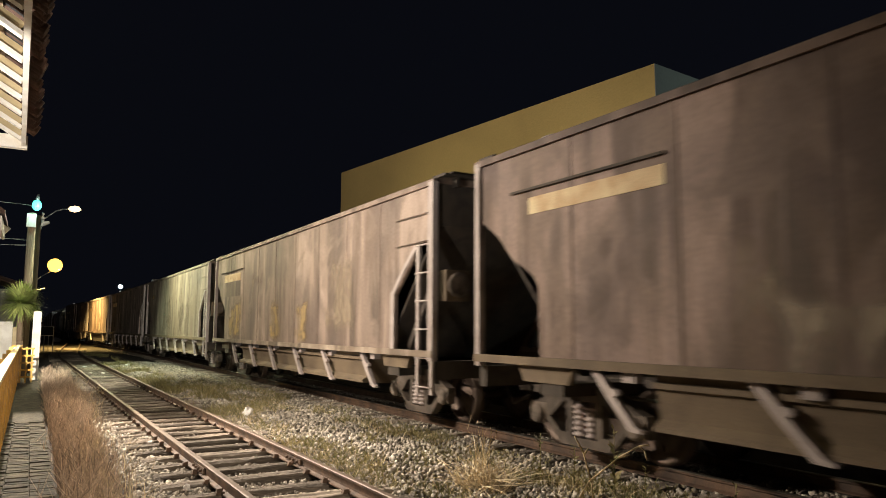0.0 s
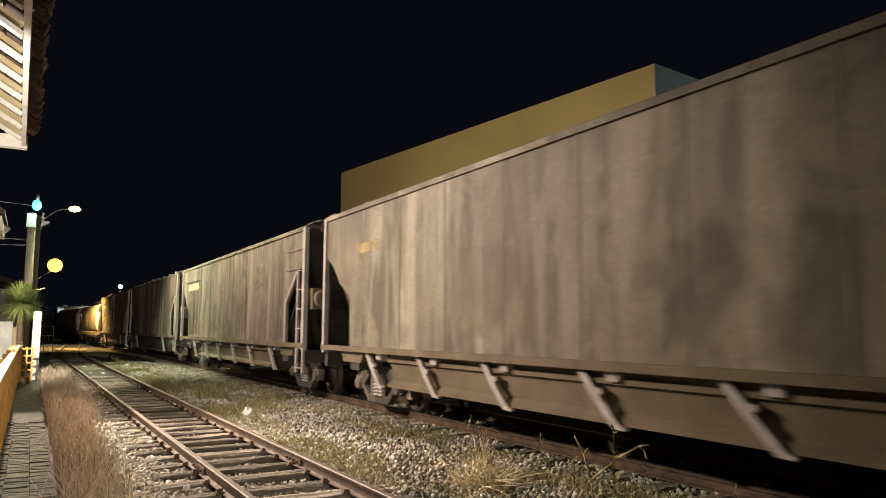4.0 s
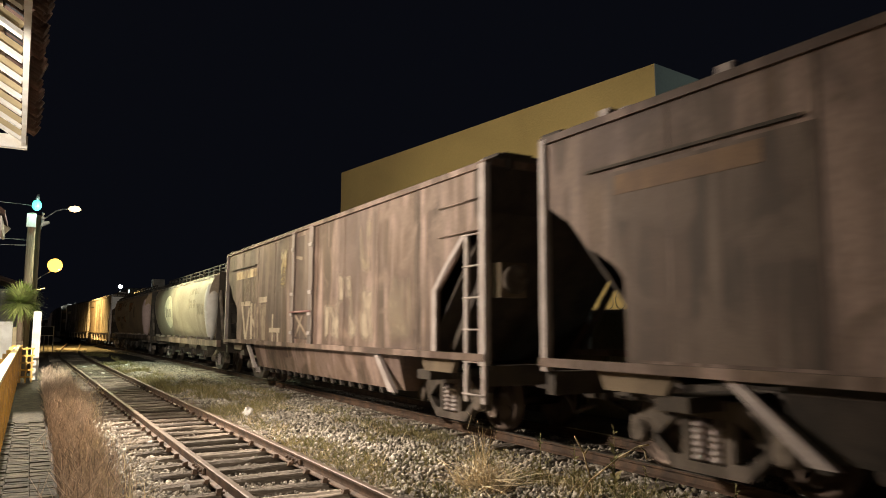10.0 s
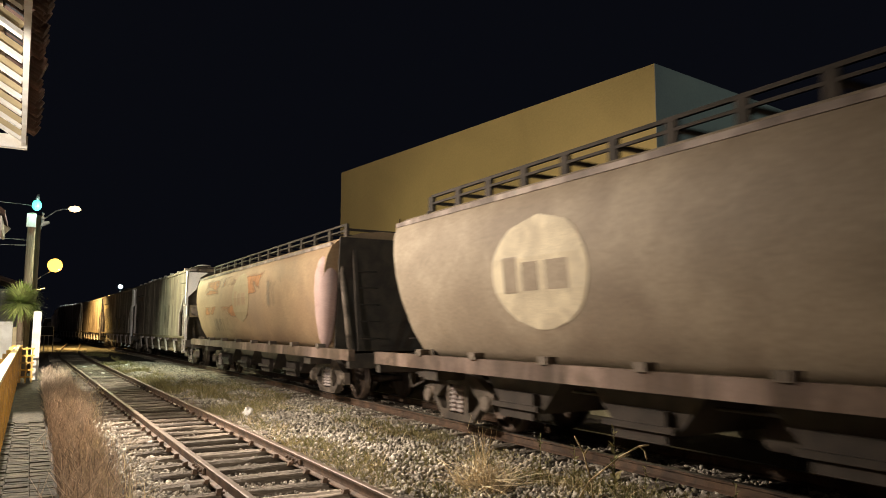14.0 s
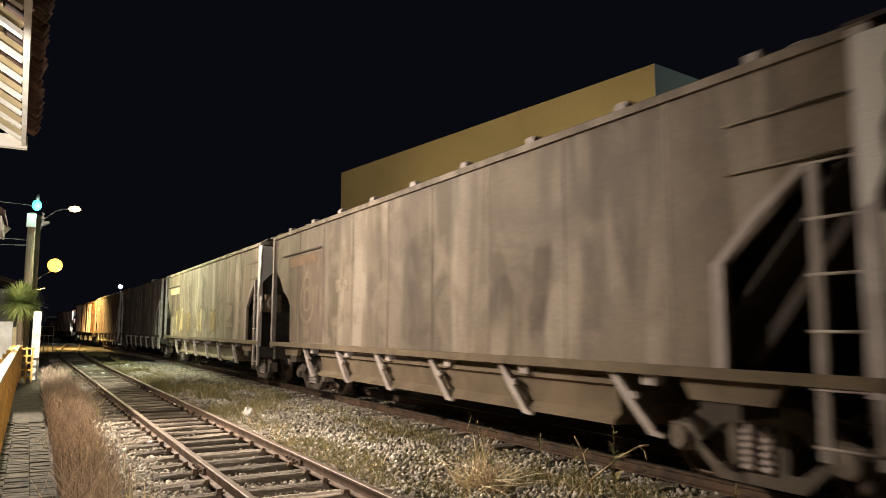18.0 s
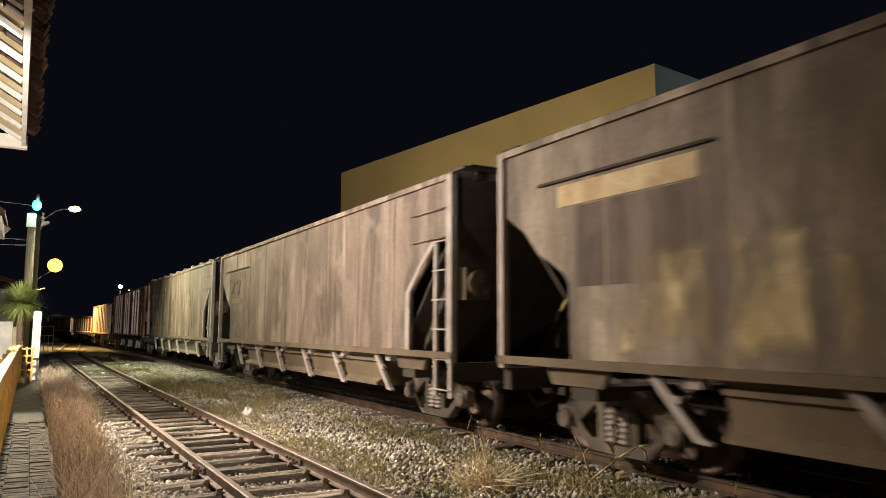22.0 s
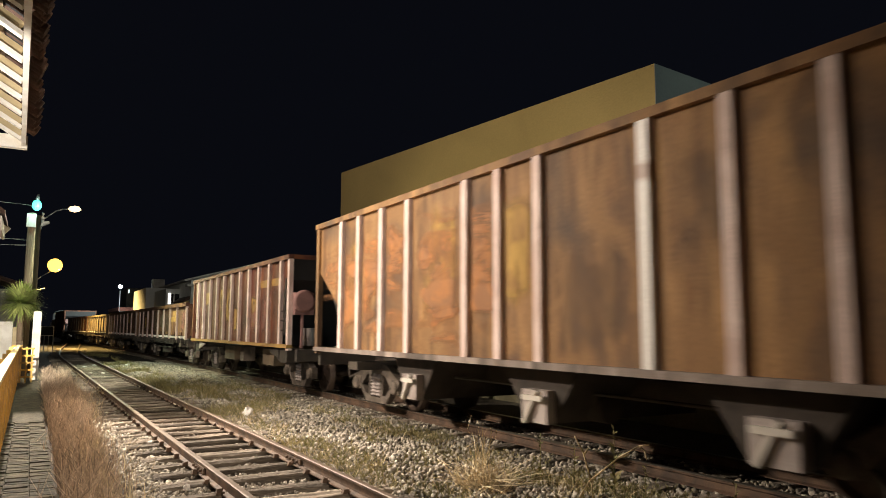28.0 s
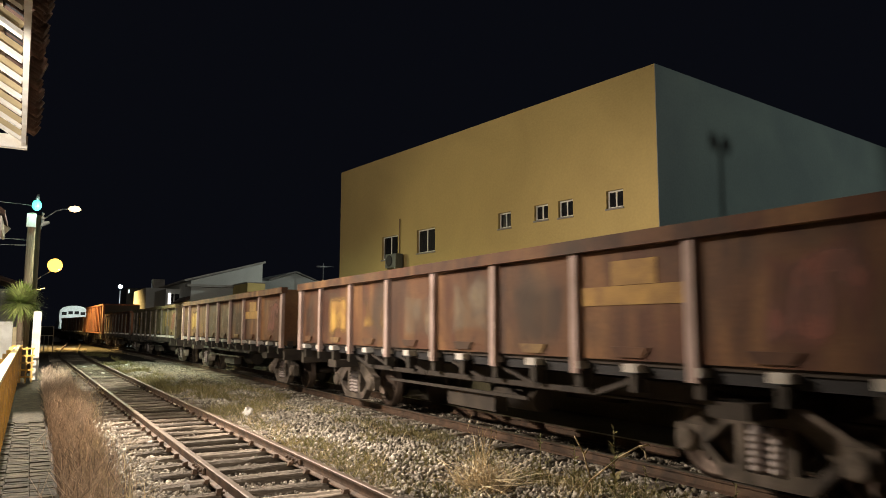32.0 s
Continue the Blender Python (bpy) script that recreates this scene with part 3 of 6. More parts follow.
def running_gear(w, length, pivot, platform=True):
    """Bogies, centre sill, couplers and brake gear under a wagon."""
    for s in (-1, 1):
        bogie(w, s * pivot)
        c = part("coupler", MESH["coupler"], None, w)
        c.matrix_basis = pose(0, s * (length / 2 - 0.1), 0, 0, 0, 0 if s > 0 else 180)
    bm = bmesh.new()
    box(bm, -0.2, 0.2, -length / 2, length / 2, 0.62, 0.86)
    part("centre_sill", bm, M["under"], w)
    for s in (-1, 1):
        bm = bmesh.new()
        box(bm, -HALF + 0.06, HALF - 0.06, s * pivot - 0.2, s * pivot + 0.2, 0.705, 0.845)
        part("cross_bearer", bm, M["under"], w)
        bm = bmesh.new()
        y0, y1 = sorted((s * (length / 2 - 0.02), s * (length / 2 - 0.16)))
        box(bm, -HALF + 0.03, HALF - 0.03, y0, y1, 0.72, 0.98)
        part("end_beam", bm, M["under"], w, bevel=0.01)
    bm = bmesh.new()
    tube(bm, (-0.55, -1.0, 0.52), (-0.55, 0.0, 0.52), 0.17, seg=14)
    tube(bm, (-0.75, -length / 2 + 0.5, 0.7), (-0.75, length / 2 - 0.5, 0.7), 0.022, seg=6)
    part("brake_gear", bm, M["under"], w)


def ladder(w, y, z0, z1, material, x=-HALF, gap=0.42, rungs=6):
    """Two stiles, the inner one shorter, with thin rungs between them."""
    for d, top in ((0, z1), (gap, z1 - 0.75)):
        bm = bmesh.new()
        box(bm, x - 0.035, x + 0.01, y + d - 0.04, y + d + 0.04, z0, top)
        part("ladder_stile", bm, material, w, bevel=0.008)
    for k in range(rungs):
        z = z0 + 0.1 + k * (z1 - z0 - 0.85) / (rungs - 1)
        bm = bmesh.new()
        tube(bm, (x - 0.03, y - 0.05, z), (x - 0.03, y + gap + 0.07, z), 0.014, seg=6)
        part("rung", bm, material, w)


BARREL = [(HALF - 0.42, 1.02), (HALF - 0.29, 1.15), (HALF - 0.15, 1.45), (HALF - 0.04, 1.9), (HALF, 2.3), (HALF - 0.02, 2.65), (HALF - 0.07, 2.93), (HALF - 0.16, 3.13), (HALF - 0.34, 3.28), (HALF - 0.75, 3.41), (0.25, 3.47)]


def on_barrel(bm, z0, z1, span, off, coat=False):
    """A thin coat of paint that follows the bulging side; span(z) gives its two edges along the wagon."""
    levels = sorted({z0, z1, *[z for _, z in BARREL if z0 < z < z1], *[z0 + (z1 - z0) * k / 12 for k in range(13)]})
    rows = []
    for z in levels:
        x = np.interp(z, [q for _, q in BARREL], [q for q, _ in BARREL])
        a, b = span(z)
        rows.append([bm.verts.new((-x - off + d, y, z)) for y, d in ((a, 0), (b, 0), (b, 0.02), (a, 0.02))])
    if coat:
        for r, q in zip(rows, rows[1:]):
            bm.faces.new((r[0], r[1], q[1], q[0]))
        bmesh.ops.delete(bm, geom=[v for v in bm.verts if not v.link_faces], context="VERTS")
        return
    for r, q in zip(rows, rows[1:]):
        for i in range(4):
            j = (i + 1) % 4
            bm.faces.new((r[i], r[j], q[j], q[i]))
    bm.faces.new(rows[0])
    bm.faces.new(list(reversed(rows[-1])))


def add_marks(w, marks, x=-HALF, barrel=False):
    """Worn stains and old graffiti, each a thin sheet of paint on the side."""
    for k, (y, z, wd, ht, m) in enumerate(marks):
        bm = bmesh.new()
        if barrel:
            on_barrel(bm, z - ht / 2, z + ht / 2, lambda q: (y - wd / 2, y + wd / 2), 0.004 + 0.001 * k, True)
            part("paint_stain", bm, M[m], w)
            continue
        xx = x - 0.0085 - 0.0012 * k
        bm.faces.new([bm.verts.new((xx, y + i * wd / 2, z + j * ht / 2)) for i, j in ((-1, -1), (-1, 1), (1, 1), (1, -1))])
        part("paint_stain", bm, M[m], w)


def flat_hopper(label, paint, frame_paint, chutes="braces", patch=None, panel=(), door=False, pegs=False, length=14.0, marks=(), strokes=(), white_end=False, step=False, field=0):
    """A covered hopper with flat sides, sloping ends and corner posts."""
    w = thing("covered_hopper_wagon", label, "hopper wagon", "covered hopper wagons of the train")
    e, top, bot = length / 2, 3.60, 1.13
    running_gear(w, length, e - (1.45 if chutes == "braces" else 1.8))
    # side sheets, cut away at the sloping ends
    for s in (-1, 1):
        bm = bmesh.new()
        cut = [(-e + 1.30, bot), (e - 1.32, bot), (e - 1.30, 1.95), (e - 1.20, 2.07), (e - 1.0, 2.19), (e - 0.78, 2.30), (e - 0.50, 2.60), (e - 0.12, 2.83), (e - 0.02, 2.84), (e - 0.02, top),
               (-e + 0.02, top), (-e + 0.02, 2.76), (-e + 0.46, 2.73), (-e + 0.60, 2.60), (-e + 0.84, 2.38), (-e + 1.30, 1.98)]
        prism(bm, cut, s * HALF, s * (HALF - 0.05), "x")
        part("side_sheet", bm, paint, w)
        for k in range(8):  # weld seams between the plates
            bm = bmesh.new()
            y = -e + 1.9 + k * (length - 3.8) / 7
            box(bm, s * HALF - 0.006, s * HALF + 0.006, y - 0.018, y + 0.018, bot, top)
            part("seam", bm, paint, w)
        bm = bmesh.new()
        box(bm, s * (HALF + 0.02) - 0.04, s * (HALF + 0.02) + 0.012, -e, e, 1.035, 1.13)
        part("side_sill", bm, frame_paint, w, bevel=0.008)
        bm = bmesh.new()
        box(bm, s * (HALF + 0.008) - 0.03, s * (HALF + 0.008) + 0.03, -e, e, top - 0.03, top + 0.05)
        part("roof_edge", bm, paint, w, bevel=0.01)
        for q in (-1, 1):
            bm = bmesh.new()
            box(bm, s * HALF - 0.045, s * HALF + 0.045, q * (e - 0.06) - (0.075 if q < 0 else 0.05), q * (e - 0.06) + (0.075 if q < 0 else 0.05), 0.98, top + 0.02)
            part("corner_post", bm, M["mauvepost"] if white_end and q < 0 else M["pale"], w, bevel=0.01)
            if q < 0:
                bm = bmesh.new()  # pale edging of the cut-away
                for p0, p1 in zip(((1.37, bot), (1.37, 2.0), (0.90, 2.43)), ((1.37, 2.02), (0.90, 2.44), (0.56, 2.70))):
                    beam(bm, (s * (HALF - 0.005), -e + p0[0], p0[1]), (s * (HALF - 0.005), -e + p1[0], p1[1]), 0.05, 0.13 if p0[0] > 1 and p1[0] > 1 else 0.08, up=(0, 1, 0) if p1[0] > 1 else (0, 0, 1))
                part("edge_post", bm, M["pale"], w)
                bm = bmesh.new()
                beam(bm, (s * (HALF - 0.25), q * (e - 1.25), 1.15), (s * (HALF - 0.25), q * (e - 0.35), 2.3), 0.06, 0.10)
                part("end_brace", bm, M["under"], w)
    # sloping end sheets and the roof
    for q in (-1, 1):
        bm = bmesh.new()
        prism(bm, [(q * (e - 1.9), 0.95), (q * (e - 1.88), 0.95), (q * (e - 0.06), 2.97), (q * (e - 0.06), top), (q * (e - 0.10), top), (q * (e - 0.10), 3.0)], -HALF + 0.10, HALF - 0.10, "x")
        part("end_sheet", bm, M["under"], w)
        bm = bmesh.new()
        box(bm, -HALF + 0.1, HALF - 0.1, *sorted((q * (e - 0.25), q * (e + 0.12))), top + 0.10, top + 0.14)
        for x in (-1.1, -0.4, 0.4, 1.1):
            box(bm, x - 0.03, x + 0.03, *sorted((q * (e - 0.02), q * (e + 0.10))), top - 0.05, top + 0.10)
        part("roof_platform", bm, M["under"], w)
    bm = bmesh.new()
    roof = [(-HALF, top)] + [(HALF * math.sin(a), top + 0.02 + 0.16 * math.cos(a * 0.95)) for a in [radians(d) for d in range(-80, 81, 20)]] + [(HALF, top)]
    prism(bm, roof, -e + 0.03, e - 0.03)
    part("roof", bm, paint, w)
    bm = bmesh.new()
    box(bm, -1.08, -0.62, -e + 0.1, e - 0.1, top + 0.20, top + 0.23)
    for k in range(13):
        y = -e + 0.4 + k * (length - 0.8) / 12
        box(bm, -1.05, -0.65, y - 0.03, y + 0.03, top + 0.05, top + 0.2)
    part("roof_walkway", bm, M["under"], w)
    if pegs:
        for k in range(9):
            bm = bmesh.new()
            y = -e + 1.0 + k * (length - 2.0) / 8
            box(bm, -HALF + 0.05, -HALF + 0.17, y - 0.08, y + 0.08, top + 0.02, top + 0.16)
            part("hatch_clamp", bm, M["pale"], w, bevel=0.015)
    for y in (-e + 0.85, e - 0.85):
        bm = bmesh.new()
        lathe(bm, [(0.20, top + 0.1), (0.20, top + 0.24), (0.26, top + 0.25), (0.26, top + 0.30), (0.08, top + 0.33)], at=(-0.7, y, 0), seg=14)
        part("roof_hatch", bm, M["pale"], w)
    # discharge chutes
    bm = bmesh.new()
    side = [(-HALF + 0.12, 1.04), (-HALF + 0.12, 0.96), (-HALF + 0.07, 0.95), (-HALF + 0.07, 0.90), (-HALF + 0.13, 0.88), (-HALF + 0.17, 0.61), (-HALF + 0.07, 0.545), (-HALF + 0.07, 0.50), (-0.6, 0.46)]
    if chutes != "braces":
        side = [(-HALF + 0.08, 1.04), (-HALF + 0.08, 0.95), (-HALF + 0.20, 0.46), (-0.6, 0.42)]
    prism(bm, side + [(-x, z) for x, z in reversed(side)], -4.4, 4.15)
    part("chute", bm, M["chute"] if chutes == "braces" else M["gear"] if not door else paint, w)
    for s in (-1, 1):
        if chutes == "braces":
            tops = (4.88, 3.0, 1.22, -0.68, -2.48, -4.46)
            for y in tops:
                bm = bmesh.new()
                prism(bm, [(y - 1.38 * u, 1.03 - 0.95 * (0.90 - v)) for u, v in ((-0.05, 0.90), (0.03, 0.90), (0.16, 0.72), (0.22, 0.71), (0.235, 0.67), (0.20, 0.64), (0.40, 0.36), (0.46, 0.33), (0.45, 0.30), (0.34, 0.31), (0.12, 0.62))], *sorted((s * 1.37, s * 1.43)), "x")
                part("chute_brace", bm, M["pale"], w, bevel=0.012)
                bm = bmesh.new()
                box(bm, *sorted((s * 1.30, s * 1.42)), y - 0.55, y - 0.38, 0.93, 1.035)
                part("brace_lug", bm, M["pale"], w, bevel=0.02)
        else:
            bm = bmesh.new()
            prism(bm, [(-3.75, 1.03), (-3.60, 1.03), (-4.2, 0.44), (-4.42, 0.44)], *sorted((s * 1.38, s * 1.45)), "x")
            part("chute_brace", bm, M["pale"], w, bevel=0.012)
            bm = bmesh.new()
            prism(bm, [(4.65, 1.03), (4.50, 1.03), (3.70, 0.44), (3.90, 0.44)], *sorted((s * 1.38, s * 1.45)), "x")
            part("chute_brace", bm, M["pale"], w, bevel=0.012)
            for k in range(18):
                y = -3.95 + k * 7.9 / 17
                bm = bmesh.new()
                prism(bm, [(y, 0.50), (y + 0.08, 0.50), (y + 0.01, 0.36), (y - 0.08, 0.37)], *sorted((s * 1.18, s * 1.24)), "x")
                part("chute_tooth", bm, M["gear"], w)
    for q in (-1, 1):  # bearer ends over the bogies
        for s in (-1, 1):
            bm = bmesh.new()
            prism(bm, [(q * (e - 1.85), 1.03), (q * (e - 0.85), 1.03), (q * (e - 0.95), 0.84), (q * (e - 1.75), 0.84)], *sorted((s * (HALF - 0.04), s * (HALF - 0.12))), "x")
            part("bearer_plate", bm, M["chute"], w, bevel=0.01)
    if white_end:
        bm = bmesh.new()
        prism(bm, [(-HALF + 0.02, 3.55), (-HALF + 0.75, 3.55), (-HALF + 0.45, 3.35), (-HALF + 0.32, 2.9), (-HALF + 0.02, 2.6)], -e - 0.03, -e + 0.0)
        part("splashed_paint", bm, M["bright"], w, "white paint splashed on the end")
        # plate added facing sideways so that the white splash catches light
        bm = bmesh.new()
        prism(bm, [(-e + 0.10, 3.56), (-e - 0.20, 3.56), (-e - 0.19, 3.42), (-e - 0.12, 3.30), (-e - 0.15, 3.05), (-e - 0.06, 2.85), (-e - 0.09, 2.6), (-e + 0.02, 2.35), (-e + 0.10, 2.3)], -HALF - 0.05, -HALF - 0.035, "x")
        part("end_flange", bm, M["bright"], w, "added white-splashed plate at the corner")
        bm = bmesh.new()
        prism(bm, [(-e - 0.02, 2.28), (-e - 0.17, 2.2), (-e - 0.13, 2.05), (-e - 0.19, 1.92), (-e - 0.05, 1.8), (-e - 0.02, 1.6)], -HALF - 0.02, -HALF, "x")
        part("brake_guard", bm, M["bright"], w, "white-splashed brake guard")
    bm = bmesh.new()  # hand brake box on the end
    box(bm, -HALF + 0.1, -HALF + 0.5, -e - 0.16, -e + 0.02, 1.85, 2.3)
    part("brake_box", bm, M["chute"], w, bevel=0.05)
    bm = bmesh.new()
    lathe(bm, [(0.14, 0), (0.19, 0.03), (0.19, 0.06), (0.14, 0.08)], (0, -1, 0), (-HALF + 0.3, -e - 0.16, 2.08), 16)
    part("brake_wheel", bm, M["bogie"], w)
    ladder(w, -e + 0.05, 0.50, 3.45, M["pale"])
    if step:  # stirrup step hung from the sill at the other end
        bm = bmesh.new()
        for d in (0.06, 0.46):
            box(bm, -HALF - 0.03, -HALF + 0.01, e - d - 0.035, e - d + 0.035, 0.45, 1.04)
        box(bm, -HALF - 0.04, -HALF + 0.03, e - 0.50, e - 0.02, 0.42, 0.46)
        part("stirrup_step", bm, M["pale"], w)
    for k in range(2):  # grab irons on the sheet beside the ladder
        bm = bmesh.new()
        tube(bm, (-HALF - 0.03, -e + 0.1, 2.75 + k * 0.42), (-HALF - 0.03, -e + 1.25, 2.75 + k * 0.42), 0.010, seg=6)
        part("grab_iron", bm, paint, w)
    if patch or panel:
        bm = bmesh.new()
        beam(bm, (-HALF - 0.02, e - 0.80, 3.10), (-HALF - 0.02, e - 3.25, 3.10), 0.03, 0.03)
        part("drip_bar", bm, M["under"], w)
    if panel:
        bm = bmesh.new()
        prism(bm, [(e - 3.35, 1.16), (e - 1.36, 1.16), (e - 1.36, 1.98), (e - 1.20, 2.12), (e - 1.12, 2.18), (e - 1.12, 3.04), (e - 3.35, 3.04)], -HALF - 0.004, -HALF, "x")
        pn = part("painted_panel", bm, M["darkpanel"], w, "dark brown painted panel")
        if "keyhole" in panel:  # a pointed ring with a foot
            c, h = e - 2.45, 2.02
            ring = [(c, h + 0.80)] + [(c + 0.46 * math.cos(a), h + 0.50 * math.sin(a)) for a in [radians(d) for d in range(130, 411, 20)]]
            for size, thick in ((1.0, 0.08), (0.55, 0.06)):
                bm = bmesh.new()
                pts = [(c + (y - c) * size, h + (z - h) * size * (1.0 if size == 1.0 else 0.8)) for y, z in ring]
                inner = [(c + (y - c) * (1 - thick * 2.2 / size), h + (z - h) * (1 - thick * 2.2 / size)) for y, z in pts]
                a = [bm.verts.new((-HALF - 0.008, *p)) for p in pts]
                b = [bm.verts.new((-HALF - 0.008, *p)) for p in inner]
                for k in range(len(a)):
                    bm.faces.new((a[k - 1], a[k], b[k], b[k - 1]))
                part("emblem_ring", bm, M["faint"], pn)
            for z0, z1, wd in ((1.50, 1.25, 0.16), (2.68, 2.50, 0.10)):
                bm = bmesh.new()
                box(bm, -HALF - 0.011, -HALF - 0.003, c - wd, c + wd, min(z0, z1), max(z0, z1))
                part("emblem_foot", bm, M["faint"], pn)
        for y0, y1, z0, z1, m in [k for k in panel if k != "keyhole"]:
            bm = bmesh.new()
            beam(bm, (-HALF - 0.006, e - y0, z0), (-HALF - 0.006, e - y1, z1), 0.012, 0.11, up=(0.05, 0.3, 1)) if z0 != z1 or abs(y0 - y1) < 0.3 else box(bm, -HALF - 0.009, -HALF - 0.003, e - y1, e - y0, z0 - 0.1, z0 + 0.1)
            part("emblem_stroke", bm, M[m], pn)
    if patch:
        bm = bmesh.new()
        box(bm, -HALF - 0.007, -HALF + 0.0, e - 1.14 - patch[0], e - 1.14, 2.80, 2.80 + patch[1])
        part("lettering_patch", bm, M[patch[2]], w, "cream patch with worn-off lettering")
        if field:
            bm = bmesh.new()
            box(bm, -HALF - 0.0045, -HALF, e - 1.16 - patch[0], e - 1.40, field, 2.78)
            part("dark_field", bm, M["darkpanel"], w, "darker field under the lettering")
    add_marks(w, marks)
    for y0, z0, y1, z1, wd, m in strokes:
        bm = bmesh.new()
        beam(bm, (-HALF - 0.003, y0, z0), (-HALF - 0.003, y1, z1), wd, 0.008, up=(1, 0, 0))
        part("graffiti_stroke", bm, M[m], w)
    if door:
        bm = bmesh.new()
        box(bm, -HALF - 0.012, -HALF, -0.34, 0.62, 1.22, 3.46)
        d = part("side_door", bm, M["darkpanel"], w, "dark brown side door", 0.006)
        for y, wd in ((-0.46, 0.12), (0.72, 0.09)):
            bm = bmesh.new()
            box(bm, -HALF - 0.05, -HALF, y - wd, y + wd, bot, top)
            part("door_post", bm, M["dusty"], w, "pale dusty door post", 0.01)
            for z in (1.35, 1.75, 2.2, 3.2):
                bm = bmesh.new()
                box(bm, -HALF - 0.075, -HALF - 0.05, y - wd * 0.8, y + wd * 0.8, z - 0.035, z + 0.035)
                part("hinge_strap", bm, M["pale"], d)
        bm = bmesh.new()
        tube(bm, (-HALF - 0.07, -0.5, 1.80), (-HALF - 0.07, 0.78, 1.80), 0.022, seg=8)
        part("lock_rod", bm, M["pinkish"], d)
        for y0, z0, y1, z1 in ((-0.3, 1.25, 0.55, 1.72), (0.1, 1.72, 0.5, 1.28), (0.15, 2.95, 0.58, 3.02)):
            bm = bmesh.new()
            beam(bm, (-HALF - 0.016, y0, z0), (-HALF - 0.016, y1, z1), 0.07, 0.008, up=(1, 0, 0))
            part("paint_stroke", bm, M["chalk"], d)
    return w, length


def barrel_hopper(label, paint, logo, length=13.5, logo_at=(2.38, 2.12), marks=(), rib=None):
    """A covered hopper with bulging sides and a railed roof walkway."""
    w = thing("barrel_hopper_wagon", label, "hopper wagon", "barrel-sided hopper wagons of the train")
    e = length / 2
    running_gear(w, length, 5.0)
    body = BARREL + [(-x, z) for x, z in reversed(BARREL)]
    bm = bmesh.new()
    lo, hi = -e + 1.52, e - 1.25
    a = [bm.verts.new((x, lo - (z - 1.17) * 0.09, z)) for x, z in body]
    b = [bm.verts.new((x, hi + 0.08 + (z - 1.17) * 0.36, z)) for x, z in body]
    k = len(a)
    for i in range(k):
        j = (i + 1) % k
        f = bm.faces.new((a[j], a[i], b[i], b[j]))
        f.smooth = True
    bm.faces.new([bm.verts.new(v.co) for v in a])
    bm.faces.new([bm.verts.new(v.co) for v in reversed(b)])
    part("body", bm, paint, w)
    for q in (-1, 1):  # curved end ribs and end frames
        for s in (-1, 1):
            if q > 0:
                continue
            bm = bmesh.new()
            lathe(bm, [(0.04, 1.02), (0.14, 1.25), (0.22, 1.7), (0.26, 2.2), (0.25, 2.55), (0.17, 2.85), (0.04, 2.98)], at=(s * (HALF - 0.16), q * (e - 1.60), 0), seg=16)
            part("end_rib", bm, rib or M["white"], w, "pale rounded corner column")
            bm = bmesh.new()
            tube(bm, (s * (HALF - 0.35), q * (e - 1.42), 3.0), (s * (HALF - 0.45), q * (e - 1.0), 1.05), 0.06, seg=8)
            part("slanting_strut", bm, M["bogie"], w)
        for s in (-1, 1):
            if q > 0:
                continue
            bm = bmesh.new()
            beam(bm, (s * (HALF - 0.62), q * (e - 0.95), 1.0), (s * (HALF - 0.62), q * (e - 1.32), 3.2), 0.07)
            part("end_post", bm, M["gear"], w)
            for k in range(6):
                bm = bmesh.new()
                z = 1.25 + k * 0.34
                tube(bm, (s * (HALF - 0.62), q * (e - 0.97 - 0.168 * (z - 1.0)), z), (s * (HALF - 1.1), q * (e - 0.97 - 0.168 * (z - 1.0)), z), 0.016, seg=6)
                part("rung", bm, M["gear"], w)
        bm = bmesh.new()
        prism(bm, [(q * (e - 1.5), 0.98), (q * (e - 1.44), 0.98), (q * (e - 1.25), 3.30), (q * (e - 1.31), 3.30)], -HALF + 0.3, HALF - 0.3, "x")
        part("end_sheet", bm, M["under"], w)
    for s in (-1, 1):
        bm = bmesh.new()
        box(bm, s * (HALF - 0.06) - 0.06, s * (HALF - 0.06) + 0.06, -e, e, 0.86, 1.06)
        part("side_sill", bm, M["brownhop"], w, bevel=0.01)
        bm = bmesh.new()
        box(bm, s * (HALF - 0.17) - 0.03, s * (HALF - 0.17) + 0.03, lo - 0.14, hi + 0.78, 3.12, 3.19)
        part("top_chord", bm, M["dusty"], w, bevel=0.012)
        for k in range(8):
            y = -e + 1.6 + k * (length - 3.2) / 7
            bm = bmesh.new()
            box(bm, s * (HALF - 0.05) - 0.08, s * (HALF - 0.05) + 0.08, y - 0.08, y + 0.08, 1.05, 1.14)
            part("sill_bracket", bm, M["bogie"], w, bevel=0.012)
        for d in (0.9, -0.9):
            bm = bmesh.new()
            beam(bm, (s * d * 0.95, -e + 1.6, 3.62), (s * d * 0.95, e - 0.9, 3.62), 0.045)
            beam(bm, (s * d * 0.95, -e + 1.6, 3.50), (s * d * 0.95, e - 0.9, 3.50), 0.035)
            part("walkway_rail", bm, M["gear"], w)
    for k in range(14):
        y = -e + 1.65 + k * (length - 2.55) / 13
        bm = bmesh.new()
        for d in (-0.85, 0.85):
            box(bm, d - 0.03, d + 0.03, y - 0.07, y + 0.07, 3.30, 3.615)
        box(bm, -0.85, 0.85, y - 0.05, y + 0.05, 3.50, 3.54)
        part("walkway_support", bm, M["gear"], w)
